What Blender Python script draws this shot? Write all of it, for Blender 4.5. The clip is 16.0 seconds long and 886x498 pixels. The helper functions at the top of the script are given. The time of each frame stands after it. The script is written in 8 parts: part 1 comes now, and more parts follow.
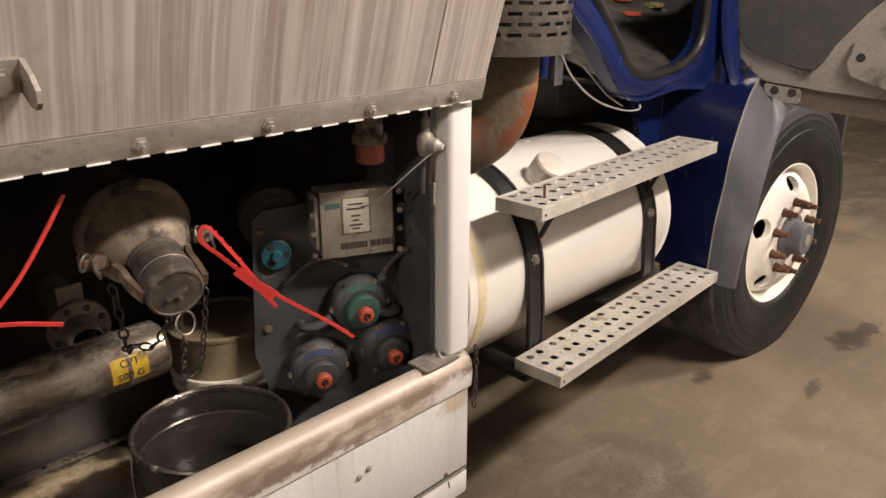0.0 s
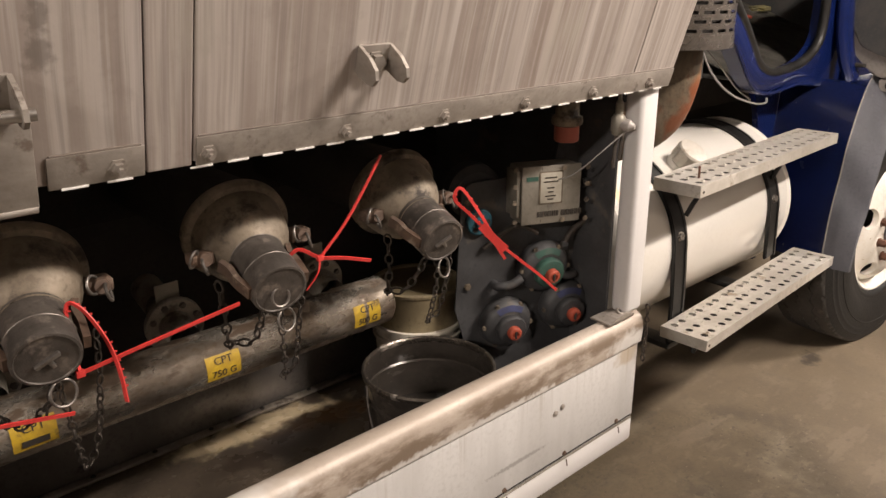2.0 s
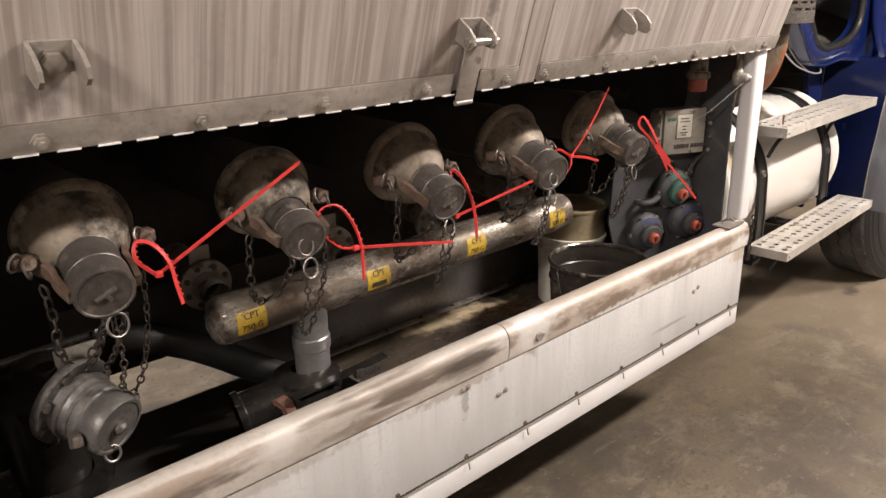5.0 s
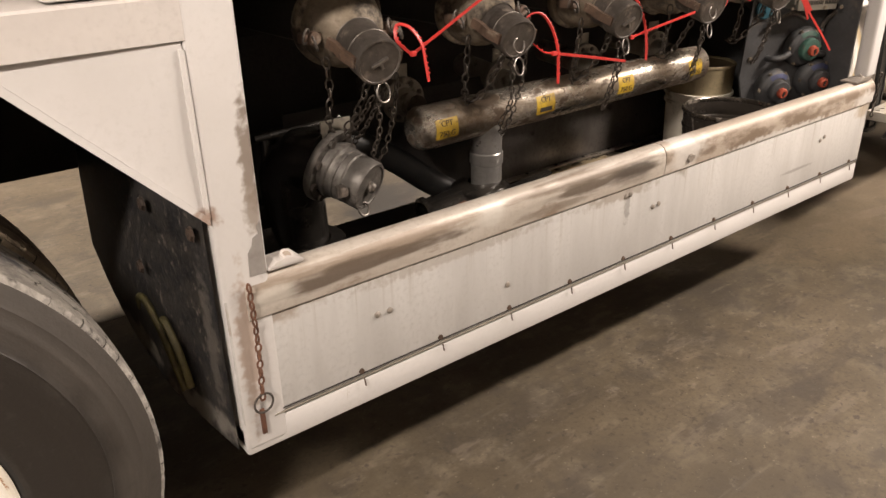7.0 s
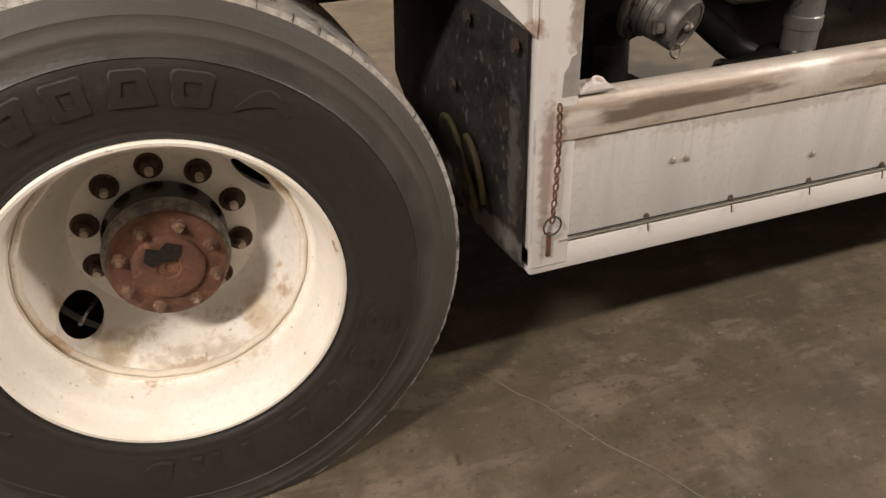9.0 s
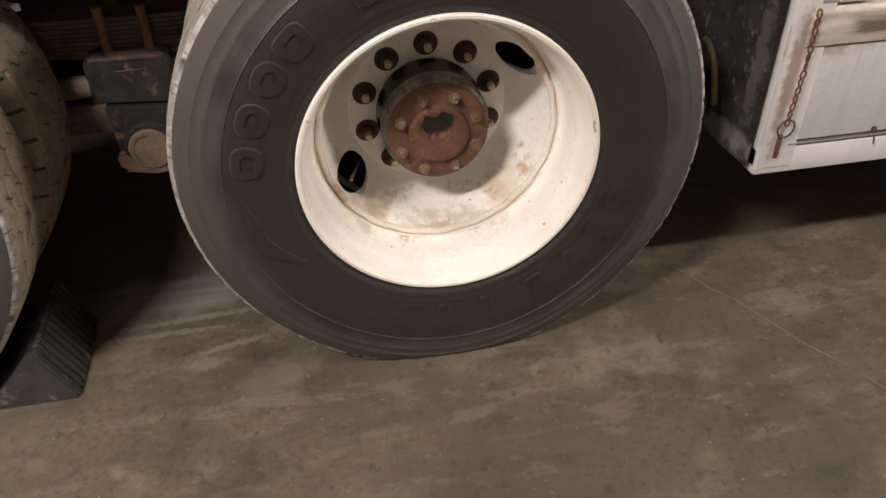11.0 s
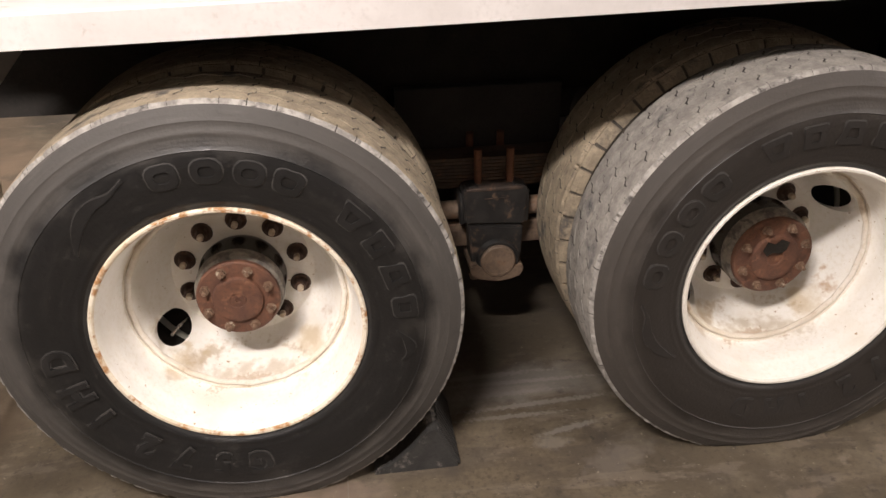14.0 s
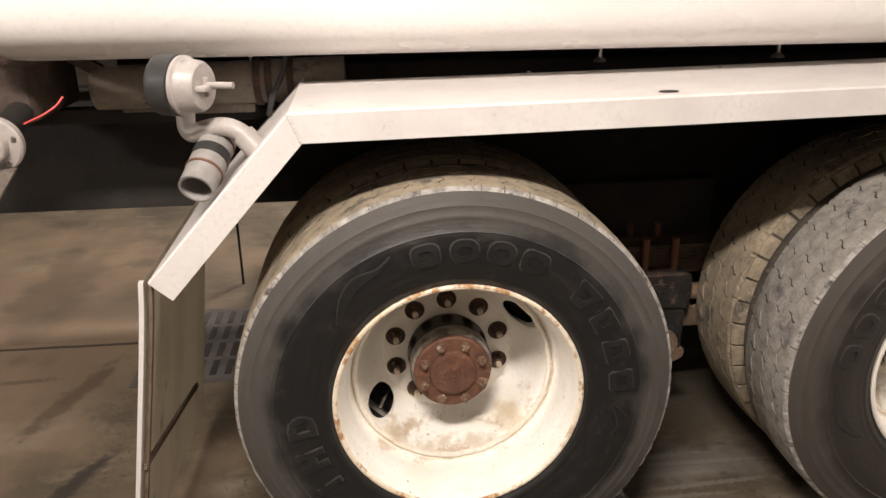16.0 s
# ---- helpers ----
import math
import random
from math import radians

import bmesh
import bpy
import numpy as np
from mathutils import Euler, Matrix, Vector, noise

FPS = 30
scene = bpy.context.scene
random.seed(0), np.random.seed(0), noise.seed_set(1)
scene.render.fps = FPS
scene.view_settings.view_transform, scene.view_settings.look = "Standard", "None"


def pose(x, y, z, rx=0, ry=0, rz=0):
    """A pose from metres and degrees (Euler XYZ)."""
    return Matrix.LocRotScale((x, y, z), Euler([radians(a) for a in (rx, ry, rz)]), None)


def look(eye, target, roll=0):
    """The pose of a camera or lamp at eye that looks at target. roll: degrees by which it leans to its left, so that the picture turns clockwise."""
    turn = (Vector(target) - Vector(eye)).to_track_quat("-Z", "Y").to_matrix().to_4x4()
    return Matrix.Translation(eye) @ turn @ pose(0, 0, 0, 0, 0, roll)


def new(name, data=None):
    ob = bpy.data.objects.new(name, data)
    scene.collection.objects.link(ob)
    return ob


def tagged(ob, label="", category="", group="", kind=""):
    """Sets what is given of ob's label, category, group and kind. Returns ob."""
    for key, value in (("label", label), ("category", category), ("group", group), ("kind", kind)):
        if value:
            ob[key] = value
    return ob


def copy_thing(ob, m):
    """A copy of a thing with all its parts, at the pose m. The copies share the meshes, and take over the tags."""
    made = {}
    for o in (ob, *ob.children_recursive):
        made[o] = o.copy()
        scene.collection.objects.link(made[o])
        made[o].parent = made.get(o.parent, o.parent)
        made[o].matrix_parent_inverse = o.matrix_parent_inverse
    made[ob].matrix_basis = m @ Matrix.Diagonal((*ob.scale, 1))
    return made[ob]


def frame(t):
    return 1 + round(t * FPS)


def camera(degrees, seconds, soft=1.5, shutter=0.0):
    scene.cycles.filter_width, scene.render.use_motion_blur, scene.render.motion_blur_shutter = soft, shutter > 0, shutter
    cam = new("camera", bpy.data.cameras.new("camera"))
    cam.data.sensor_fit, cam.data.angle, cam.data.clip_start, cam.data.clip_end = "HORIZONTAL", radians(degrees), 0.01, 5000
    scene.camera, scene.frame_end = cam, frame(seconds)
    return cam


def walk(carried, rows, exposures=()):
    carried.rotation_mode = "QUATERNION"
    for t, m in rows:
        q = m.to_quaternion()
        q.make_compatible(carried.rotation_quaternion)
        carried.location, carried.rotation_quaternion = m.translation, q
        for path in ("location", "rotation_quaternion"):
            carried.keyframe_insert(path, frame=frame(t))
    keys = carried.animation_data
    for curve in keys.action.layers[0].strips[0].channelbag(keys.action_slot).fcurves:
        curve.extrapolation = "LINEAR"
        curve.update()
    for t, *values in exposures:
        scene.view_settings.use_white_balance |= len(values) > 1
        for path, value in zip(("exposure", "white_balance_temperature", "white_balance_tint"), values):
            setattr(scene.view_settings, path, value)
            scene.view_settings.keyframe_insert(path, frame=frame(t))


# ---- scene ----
cam = camera(60.6, 16.0)
PATH = [
    (0, (-1.108, -1.01, 1.536), (0.224, 0.308, 0.838), 0.3),
    (0.5, (-1.246, -1.01, 1.538), (0.049, 0.352, 0.854), -0.0),
    (1, (-1.302, -0.99, 1.536), (-0.042, 0.405, 0.853), -0.2),
    (1.5, (-1.414, -1.002, 1.54), (-0.156, 0.399, 0.865), -0.4),
    (2, (-1.535, -0.967, 1.528), (-0.279, 0.437, 0.853), -0.4),
    (2.5, (-1.696, -0.942, 1.531), (-0.438, 0.46, 0.86), -0.5),
    (3, (-1.839, -0.98, 1.531), (-0.577, 0.424, 0.87), -0.7),
    (5.5, (-2.535, -1.11, 1.456), (-1.257, 0.282, 0.801), -1.0),
    (6, (-2.672, -1.134, 1.406), (-1.403, 0.266, 0.751), -1.0),
    (6.5, (-2.761, -1.159, 1.365), (-1.55, 0.265, 0.652), -1.2),
    (7, (-2.837, -1.154, 1.333), (-1.721, 0.279, 0.495), -1.2),
    (7.5, (-2.913, -1.158, 1.326), (-1.912, 0.322, 0.427), -1.3),
    (8, (-2.928, -1.15, 1.303), (-2.091, 0.408, 0.369), -1.6),
    (8.5, (-2.928, -1.133, 1.259), (-2.252, 0.471, 0.275), -1.8),
    (9, (-3.003, -1.153, 1.225), (-2.45, 0.455, 0.173), -1.9),
    (9.5, (-3.072, -1.19, 1.216), (-2.63, 0.418, 0.112), -1.8),
    (10, (-3.145, -1.225, 1.2), (-2.777, 0.378, 0.062), -1.6),
    (12.5, (-3.725, -1.319, 1.342), (-3.458, 0.23, 0.106), -0.9),
    (13, (-3.851, -1.357, 1.376), (-3.575, 0.205, 0.157), -0.6),
    (13.5, (-3.97, -1.404, 1.395), (-3.721, 0.245, 0.29), -0.9),
    (14, (-4.135, -1.46, 1.425), (-3.92, 0.272, 0.496), -1.05),
    (14.5, (-4.29, -1.519, 1.45), (-4.099, 0.296, 0.631), -0.7),
    (15, (-4.419, -1.576, 1.463), (-4.238, 0.264, 0.703), -0.6),
    (15.5, (-4.504, -1.575, 1.456), (-4.32, 0.279, 0.73), -0.7),
    (16, (-4.629, -1.552, 1.451), (-4.426, 0.31, 0.749), -0.6),
]
EXPOSURE = [(0, -0.29, 6650, 11), (2, -0.20, 6600, 11), (3, -0.06, 6450, 11), (5.5, 0.24, 6250, 11), (6.5, 0.18, 6600, 11), (7.5, 0.19, 6780, 11), (8.5, 0.02, 6600, 10), (9.5, -0.15, 6550, 10), (10, -0.12, 6450, 11), (12.5, -0.13, 6020, 12), (13.5, -0.12, 6060, 12), (14.5, -0.10, 6330, 12), (16, -0.24, 6380, 10)]
walk(cam, [(t, look(eye, target, roll)) for t, eye, target, roll in PATH], EXPOSURE)

# ---- light: a garage lit by unseen warm wall lamps beside the truck and unseen ceiling lamps beyond it ----
world = bpy.data.worlds.new("garage_air")
scene.world = world
world.use_nodes = True
world.node_tree.nodes["Background"].inputs[0].default_value = (1.0, 0.92, 0.84, 1)
world.node_tree.nodes["Background"].inputs[1].default_value = 0.02
WARM = (1.0, 0.892, 0.803)
# The first and last lamps are added to brighten the tank and the cab.
WALL_LAMPS = [(-9.6, 3.1, 215), (-5.0, 3.1, 165), (0.8, 3.2, 168), (3.6, 3.1, 240)]
for x, z, watts in WALL_LAMPS:
    data = bpy.data.lights.new("wall_lamp_light", "AREA")
    data.shape, data.size, data.size_y, data.energy, data.color = "RECTANGLE", 1.0, 0.14, watts, WARM
    wall_light = new("wall_lamp_light", data)
    wall_light.matrix_world = look((x, -1.885, z), (x, 0.0, 1.15))
CEILING_LAMPS = [((-3.5, 4.0, 4.55), 460), ((2.6, 4.0, 4.55), 280)]
for place, watts in CEILING_LAMPS:
    data = bpy.data.lights.new("ceiling_lamp_light", "AREA")
    data.shape, data.size, data.size_y, data.energy, data.color = "RECTANGLE", 1.15, 0.28, watts, WARM
    ceiling_light = new("ceiling_lamp_light", data)
    ceiling_light.matrix_world = pose(*place)

# ---- materials ----
def shade(name, base, second=None, scale=(6, 6, 6), rough=(0.45, 0.65), metal=0.0, bump=0.1, fine=90.0, contrast=(0.4, 0.65),
          spot=None, spot_scale=(14, 14, 14), spot_range=(0.58, 0.66), spot_rough=0.8, spot_metal=0.0, band=None, spec=0.5, coat=0.0, wander=True):
    """A node material: two colours mixed by a coarse and a fine noise, spots of dirt or rust on top, and fine relief.
    band: (axis, from, to), the stretch of object space over which the spots gather."""
    m = bpy.data.materials.new(name)
    m.use_nodes = True
    nt = m.node_tree
    N, L = nt.nodes, nt.links
    bsdf = N["Principled BSDF"]
    co = N.new("ShaderNodeTexCoord")
    where = co.outputs["Object"]
    if wander:
        info = N.new("ShaderNodeObjectInfo")
        mul = N.new("ShaderNodeMath")
        mul.operation, mul.inputs[1].default_value = "MULTIPLY", 17.0
        L.new(info.outputs["Random"], mul.inputs[0])
        add = N.new("ShaderNodeVectorMath")
        add.operation = "ADD"
        L.new(where, add.inputs[0])
        L.new(mul.outputs[0], add.inputs[1])
        moved = add.outputs[0]
    else:
        moved = where

    def mapped(s, source):
        mp = N.new("ShaderNodeMapping")
        mp.inputs["Scale"].default_value = s
        L.new(source, mp.inputs["Vector"])
        return mp.outputs[0]

    def noisy(s, detail=5.0, r=0.6, source=None):
        n = N.new("ShaderNodeTexNoise")
        n.inputs["Scale"].default_value, n.inputs["Detail"].default_value, n.inputs["Roughness"].default_value = 1.0, detail, r
        L.new(mapped(s, source or moved), n.inputs["Vector"])
        return n.outputs["Fac"]

    def ramp(source, lo, hi):
        r = N.new("ShaderNodeMapRange")
        r.interpolation_type = "SMOOTHSTEP"
        r.inputs["From Min"].default_value, r.inputs["From Max"].default_value = lo, hi
        L.new(source, r.inputs["Value"])
        return r.outputs[0]

    def blend(fac, a, b):
        x = N.new("ShaderNodeMix")
        x.data_type = "RGBA"
        L.new(fac, x.inputs["Factor"])
        for k, v in ((6, a), (7, b)):
            if isinstance(v, tuple):
                x.inputs[k].default_value = (*v, 1)
            else:
                L.new(v, x.inputs[k])
        return x.outputs[2]

    second = second or tuple(c * 0.75 for c in base)
    coarse = noisy(scale)
    colour = blend(ramp(coarse, *contrast), base, second)
    grain = noisy((fine, fine, fine), 3.0)
    colour = blend(ramp(grain, 0.35, 0.75), colour, blend(ramp(grain, 0.2, 0.9), base, second))
    rough_out = N.new("ShaderNodeMapRange")
    rough_out.inputs["To Min"].default_value, rough_out.inputs["To Max"].default_value = rough
    L.new(coarse, rough_out.inputs["Value"])
    rough_socket = rough_out.outputs[0]
    bsdf.inputs["Metallic"].default_value = metal
    if spot:
        mask = ramp(noisy(spot_scale, 6.0, 0.65), *spot_range)
        if band:
            sep = N.new("ShaderNodeSeparateXYZ")
            L.new(where, sep.inputs[0])
            gather = ramp(sep.outputs["XYZ".index(band[0])], band[1], band[2])
            mm = N.new("ShaderNodeMath")
            mm.operation = "MULTIPLY"
            L.new(mask, mm.inputs[0])
            L.new(gather, mm.inputs[1])
            mask = mm.outputs[0]
        colour = blend(mask, colour, spot)
        rr = N.new("ShaderNodeMix")
        L.new(mask, rr.inputs[0])
        L.new(rough_socket, rr.inputs[2])
        rr.inputs[3].default_value = spot_rough
        rough_socket = rr.outputs[0]
        if metal:
            rm = N.new("ShaderNodeMix")
            L.new(mask, rm.inputs[0])
            rm.inputs[2].default_value, rm.inputs[3].default_value = metal, spot_metal
            L.new(rm.outputs[0], bsdf.inputs["Metallic"])
    L.new(colour, bsdf.inputs["Base Color"])
    L.new(rough_socket, bsdf.inputs["Roughness"])
    bsdf.inputs["Specular IOR Level"].default_value = spec
    bsdf.inputs["Coat Weight"].default_value = coat
    if bump:
        b = N.new("ShaderNodeBump")
        b.inputs["Strength"].default_value, b.inputs["Distance"].default_value = bump, 0.004
        both = N.new("ShaderNodeMath")
        both.operation = "ADD"
        L.new(grain, both.inputs[0])
        L.new(coarse, both.inputs[1])
        L.new(both.outputs[0], b.inputs["Height"])
        L.new(b.outputs[0], bsdf.inputs["Normal"])
    return m


WHITE = shade("white_paint", (0.67, 0.65, 0.64), (0.615, 0.595, 0.58), (3, 3, 3), (0.3, 0.5), bump=0.05, spot=(0.34, 0.28, 0.22), spot_scale=(22, 22, 9), spot_range=(0.68, 0.76), wander=False)
FENDERW = shade("dusty_fender_paint", (0.66, 0.625, 0.60), (0.57, 0.535, 0.51), (4, 4, 4), (0.3, 0.5), bump=0.06, spot=(0.36, 0.31, 0.26), spot_scale=(16, 16, 16), spot_range=(0.66, 0.78), wander=False)
WELDM = shade("painted_weld", (0.60, 0.565, 0.535), (0.46, 0.42, 0.38), (60, 60, 60), (0.4, 0.6), bump=0.3)
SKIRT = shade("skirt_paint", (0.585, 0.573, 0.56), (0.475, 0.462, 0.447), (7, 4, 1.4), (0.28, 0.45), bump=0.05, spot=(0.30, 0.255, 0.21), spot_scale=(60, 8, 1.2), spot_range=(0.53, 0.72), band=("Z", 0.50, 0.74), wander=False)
TANKW = shade("tank_paint", (0.86, 0.83, 0.80), (0.78, 0.75, 0.72), (1.5, 3, 3), (0.2, 0.35), bump=0.02)
LIP = shade("worn_lip", (0.47, 0.405, 0.345), (0.375, 0.312, 0.255), (5, 10, 12), (0.36, 0.58), metal=0.1, bump=0.15, contrast=(0.36, 0.64), spot=(0.185, 0.138, 0.100), spot_scale=(5, 7, 13), spot_range=(0.40, 0.56), spot_rough=0.5, band=("Z", 0.728, 0.700), wander=False)
DOORPLAIN = shade("plain_aluminium", (0.58, 0.535, 0.495), (0.50, 0.46, 0.42), (12, 6, 3), (0.38, 0.55), metal=0.35, bump=0.05, spot=(0.24, 0.19, 0.15), spot_scale=(30, 8, 8), spot_range=(0.64, 0.74), wander=False)
HINGEAL = shade("dull_aluminium", (0.40, 0.36, 0.32), (0.26, 0.23, 0.20), (7, 9, 16), (0.4, 0.6), metal=0.5, bump=0.12, spot=(0.12, 0.09, 0.07), spot_scale=(16, 16, 16), spot_range=(0.6, 0.7))
DROPM = shade("pale_grey_steel", (0.40, 0.385, 0.37), (0.27, 0.255, 0.24), (9, 9, 9), (0.2, 0.4), metal=0.6, bump=0.1, spot=(0.10, 0.08, 0.06), spot_scale=(16, 16, 16), spot_range=(0.62, 0.74))
PIPE = shade("stained_steel_pipe", (0.64, 0.585, 0.51), (0.33, 0.265, 0.20), (7, 16, 16), (0.16, 0.40), metal=0.8, bump=0.16, contrast=(0.42, 0.58), spot=(0.11, 0.075, 0.050), spot_scale=(9, 20, 20), spot_range=(0.50, 0.62), spot_rough=0.65)
CAST = shade("grimy_cast_aluminium", (0.285, 0.235, 0.175), (0.130, 0.102, 0.073), (11, 11, 11), (0.45, 0.75), metal=0.3, bump=0.3, contrast=(0.38, 0.64), spot=(0.034, 0.026, 0.020), spot_scale=(13, 13, 13), spot_range=(0.49, 0.64))
CAP = shade("oily_cap_metal", (0.105, 0.090, 0.078), (0.050, 0.042, 0.036), (18, 18, 18), (0.42, 0.66), metal=0.3, bump=0.35, contrast=(0.36, 0.66), spot=(0.175, 0.145, 0.122), spot_scale=(26, 26, 26), spot_range=(0.54, 0.68), spot_metal=0.25, spot_rough=0.6)
WORN = shade("rubbed_cap_edge", (0.25, 0.22, 0.195), (0.085, 0.072, 0.062), (26, 26, 26), (0.35, 0.6), metal=0.45, bump=0.25, contrast=(0.38, 0.60))
ARMM = shade("rust_brown_cast_arm", (0.135, 0.085, 0.058), (0.070, 0.046, 0.034), (24, 24, 24), (0.5, 0.75), metal=0.15, bump=0.35, spot=(0.21, 0.16, 0.12), spot_scale=(30, 30, 30), spot_range=(0.56, 0.68))
NECKM = shade("grey_flange_casting", (0.33, 0.30, 0.25), (0.19, 0.165, 0.135), (14, 14, 14), (0.45, 0.7), metal=0.25, bump=0.25, spot=(0.09, 0.072, 0.055), spot_scale=(16, 16, 16), spot_range=(0.54, 0.66))
GREYCAST = shade("scuffed_grey_casting", (0.185, 0.172, 0.158), (0.092, 0.084, 0.076), (18, 18, 18), (0.35, 0.6), metal=0.45, bump=0.3, contrast=(0.38, 0.62), spot=(0.055, 0.046, 0.039), spot_scale=(24, 24, 24), spot_range=(0.52, 0.66))
CHROME = shade("bright_steel", (0.62, 0.59, 0.55), (0.46, 0.43, 0.40), (30, 30, 30), (0.2, 0.35), metal=0.95, bump=0.08)
CHAIN = shade("dark_chain_steel", (0.075, 0.062, 0.052), (0.040, 0.032, 0.026), (40, 40, 40), (0.4, 0.6), metal=0.6, bump=0.2)
RUST = shade("rust", (0.150, 0.066, 0.037), (0.082, 0.038, 0.025), (22, 22, 22), (0.6, 0.88), bump=0.5, spot=(0.21, 0.10, 0.055), spot_scale=(30, 30, 30), spot_range=(0.55, 0.68))
RUSTBOLT = shade("greasy_bolt_steel", (0.25, 0.165, 0.110), (0.12, 0.068, 0.045), (60, 60, 60), (0.45, 0.7), metal=0.25, bump=0.3, spot=(0.50, 0.42, 0.32), spot_scale=(45, 45, 45), spot_range=(0.55, 0.64))
BLACK = shade("black_grime", (0.022, 0.020, 0.018), (0.036, 0.031, 0.027), (8, 8, 8), (0.7, 0.92), bump=0.4, spec=0.25, spot=(0.055, 0.043, 0.033), spot_scale=(16, 16, 16), spot_range=(0.64, 0.76))
# Shade put into the colour: cabinet interior, holes and recesses share this black.
SHADEBLACK = shade("shade_black", (0.050, 0.044, 0.040), (0.031, 0.028, 0.026), (5, 5, 5), (0.75, 0.92), bump=0.2, spec=0.25)
GUARD = shade("mudguard_plastic", (0.036, 0.036, 0.040), (0.088, 0.080, 0.072), (9, 9, 14), (0.3, 0.6), bump=0.35, spot=(0.26, 0.23, 0.20), spot_scale=(60, 60, 34), spot_range=(0.575, 0.68), wander=False)
TYRE = shade("tyre_rubber", (0.0165, 0.0150, 0.0140), (0.034, 0.0305, 0.0275), (4, 4, 4), (0.34, 0.62), bump=0.3, contrast=(0.38, 0.66), spot=(0.070, 0.062, 0.054), spot_scale=(6, 6, 6), spot_range=(0.57, 0.80))
MOULD = shade("rubbed_moulding_rubber", (0.0100, 0.0096, 0.0095), (0.0170, 0.0160, 0.0155), (12, 12, 12), (0.30, 0.5), bump=0.15)
TREAD = shade("dusty_tread_rubber", (0.36, 0.295, 0.205), (0.22, 0.180, 0.130), (26, 26, 26), (0.75, 0.95), bump=0.9, fine=160.0, contrast=(0.40, 0.64), spot=(0.105, 0.092, 0.078), spot_scale=(11, 11, 11), spot_range=(0.56, 0.70))
TREADGREY = shade("grey_scuffed_tread_rubber", (0.33, 0.305, 0.268), (0.19, 0.174, 0.158), (28, 28, 28), (0.7, 0.9), bump=0.9, fine=160.0, contrast=(0.40, 0.64), spot=(0.062, 0.060, 0.064), spot_scale=(8, 8, 8), spot_range=(0.54, 0.70))
GRIMERUST = shade("grimy_rust", (0.075, 0.048, 0.034), (0.030, 0.024, 0.020), (14, 14, 14), (0.65, 0.9), bump=0.5, spot=(0.16, 0.075, 0.042), spot_scale=(20, 20, 20), spot_range=(0.55, 0.70))
# Darker copy of the beam's rust, with the leaves' shade in its colour.
LEAFSHADE = shade("shaded_spring_rust", (0.095, 0.064, 0.043), (0.038, 0.028, 0.022), (16, 16, 16), (0.6, 0.85), bump=0.4, spot=(0.14, 0.075, 0.04), spot_scale=(18, 18, 18), spot_range=(0.56, 0.70))
LEAFRUST = shade("dusty_brown_rust", (0.175, 0.120, 0.080), (0.090, 0.063, 0.046), (16, 16, 16), (0.6, 0.85), bump=0.5, contrast=(0.4, 0.62), spot=(0.19, 0.098, 0.050), spot_scale=(18, 18, 18), spot_range=(0.56, 0.70))
UBOLTRUST = shade("orange_rust", (0.20, 0.085, 0.045), (0.105, 0.048, 0.028), (26, 26, 12), (0.6, 0.85), bump=0.5)
SADDLEM = shade("scuffed_black_casting", (0.0125, 0.012, 0.012), (0.026, 0.024, 0.022), (14, 14, 14), (0.32, 0.6), bump=0.5, fine=45.0, spot=(0.105, 0.068, 0.044), spot_scale=(26, 26, 26), spot_range=(0.545, 0.68))
STEER = shade("steer_tread_rubber", (0.060, 0.055, 0.050), (0.036, 0.033, 0.031), (8, 8, 8), (0.6, 0.85), bump=0.4, spot=(0.12, 0.105, 0.09), spot_scale=(9, 9, 9), spot_range=(0.58, 0.72))
SEALANT = shade("yellowed_sealant", (0.62, 0.50, 0.29), (0.70, 0.63, 0.48), (9, 9, 9), (0.4, 0.6), bump=0.1)
FLAPM = shade("dirty_flap_plastic", (0.64, 0.585, 0.485), (0.50, 0.445, 0.355), (6, 6, 2), (0.4, 0.6), bump=0.12, spot=(0.26, 0.21, 0.155), spot_scale=(9, 9, 4), spot_range=(0.60, 0.74))
RIM = shade("chalky_rim_paint", (0.86, 0.830, 0.775), (0.77, 0.720, 0.625), (7, 7, 7), (0.35, 0.55), bump=0.15, contrast=(0.42, 0.70), spot=(0.40, 0.28, 0.15), spot_scale=(60, 60, 60), spot_range=(0.645, 0.71))
SEAM = shade("rust_streaked_rim_seam", (0.80, 0.75, 0.67), (0.66, 0.57, 0.44), (5, 5, 5), (0.45, 0.7), bump=0.3, contrast=(0.42, 0.66), spot=(0.36, 0.21, 0.10), spot_scale=(5, 5, 5), spot_range=(0.56, 0.72))
RIMEDGE = shade("rust_edged_rim_paint", (0.78, 0.71, 0.58), (0.66, 0.55, 0.39), (9, 9, 9), (0.4, 0.65), bump=0.3, spot=(0.38, 0.19, 0.07), spot_scale=(34, 34, 34), spot_range=(0.47, 0.64))
RIMEDGEW = shade("chipped_rim_paint", (0.80, 0.76, 0.69), (0.70, 0.64, 0.54), (9, 9, 9), (0.4, 0.6), bump=0.2, spot=(0.32, 0.16, 0.07), spot_scale=(26, 26, 26), spot_range=(0.62, 0.70))
LIPW = shade("half_worn_lip", (0.51, 0.465, 0.415), (0.40, 0.355, 0.305), (5, 10, 12), (0.34, 0.56), metal=0.1, bump=0.15, spot=(0.24, 0.185, 0.14), spot_scale=(4, 7, 12), spot_range=(0.54, 0.66), spot_rough=0.5, band=("Z", 0.722, 0.692), wander=False)
# Near-white colour that paints the glints of light in the hinge gaps.
GLINT = shade("painted_hinge_glint", (0.92, 0.90, 0.86), (0.85, 0.82, 0.78), (30, 30, 30), (0.3, 0.4), bump=0)
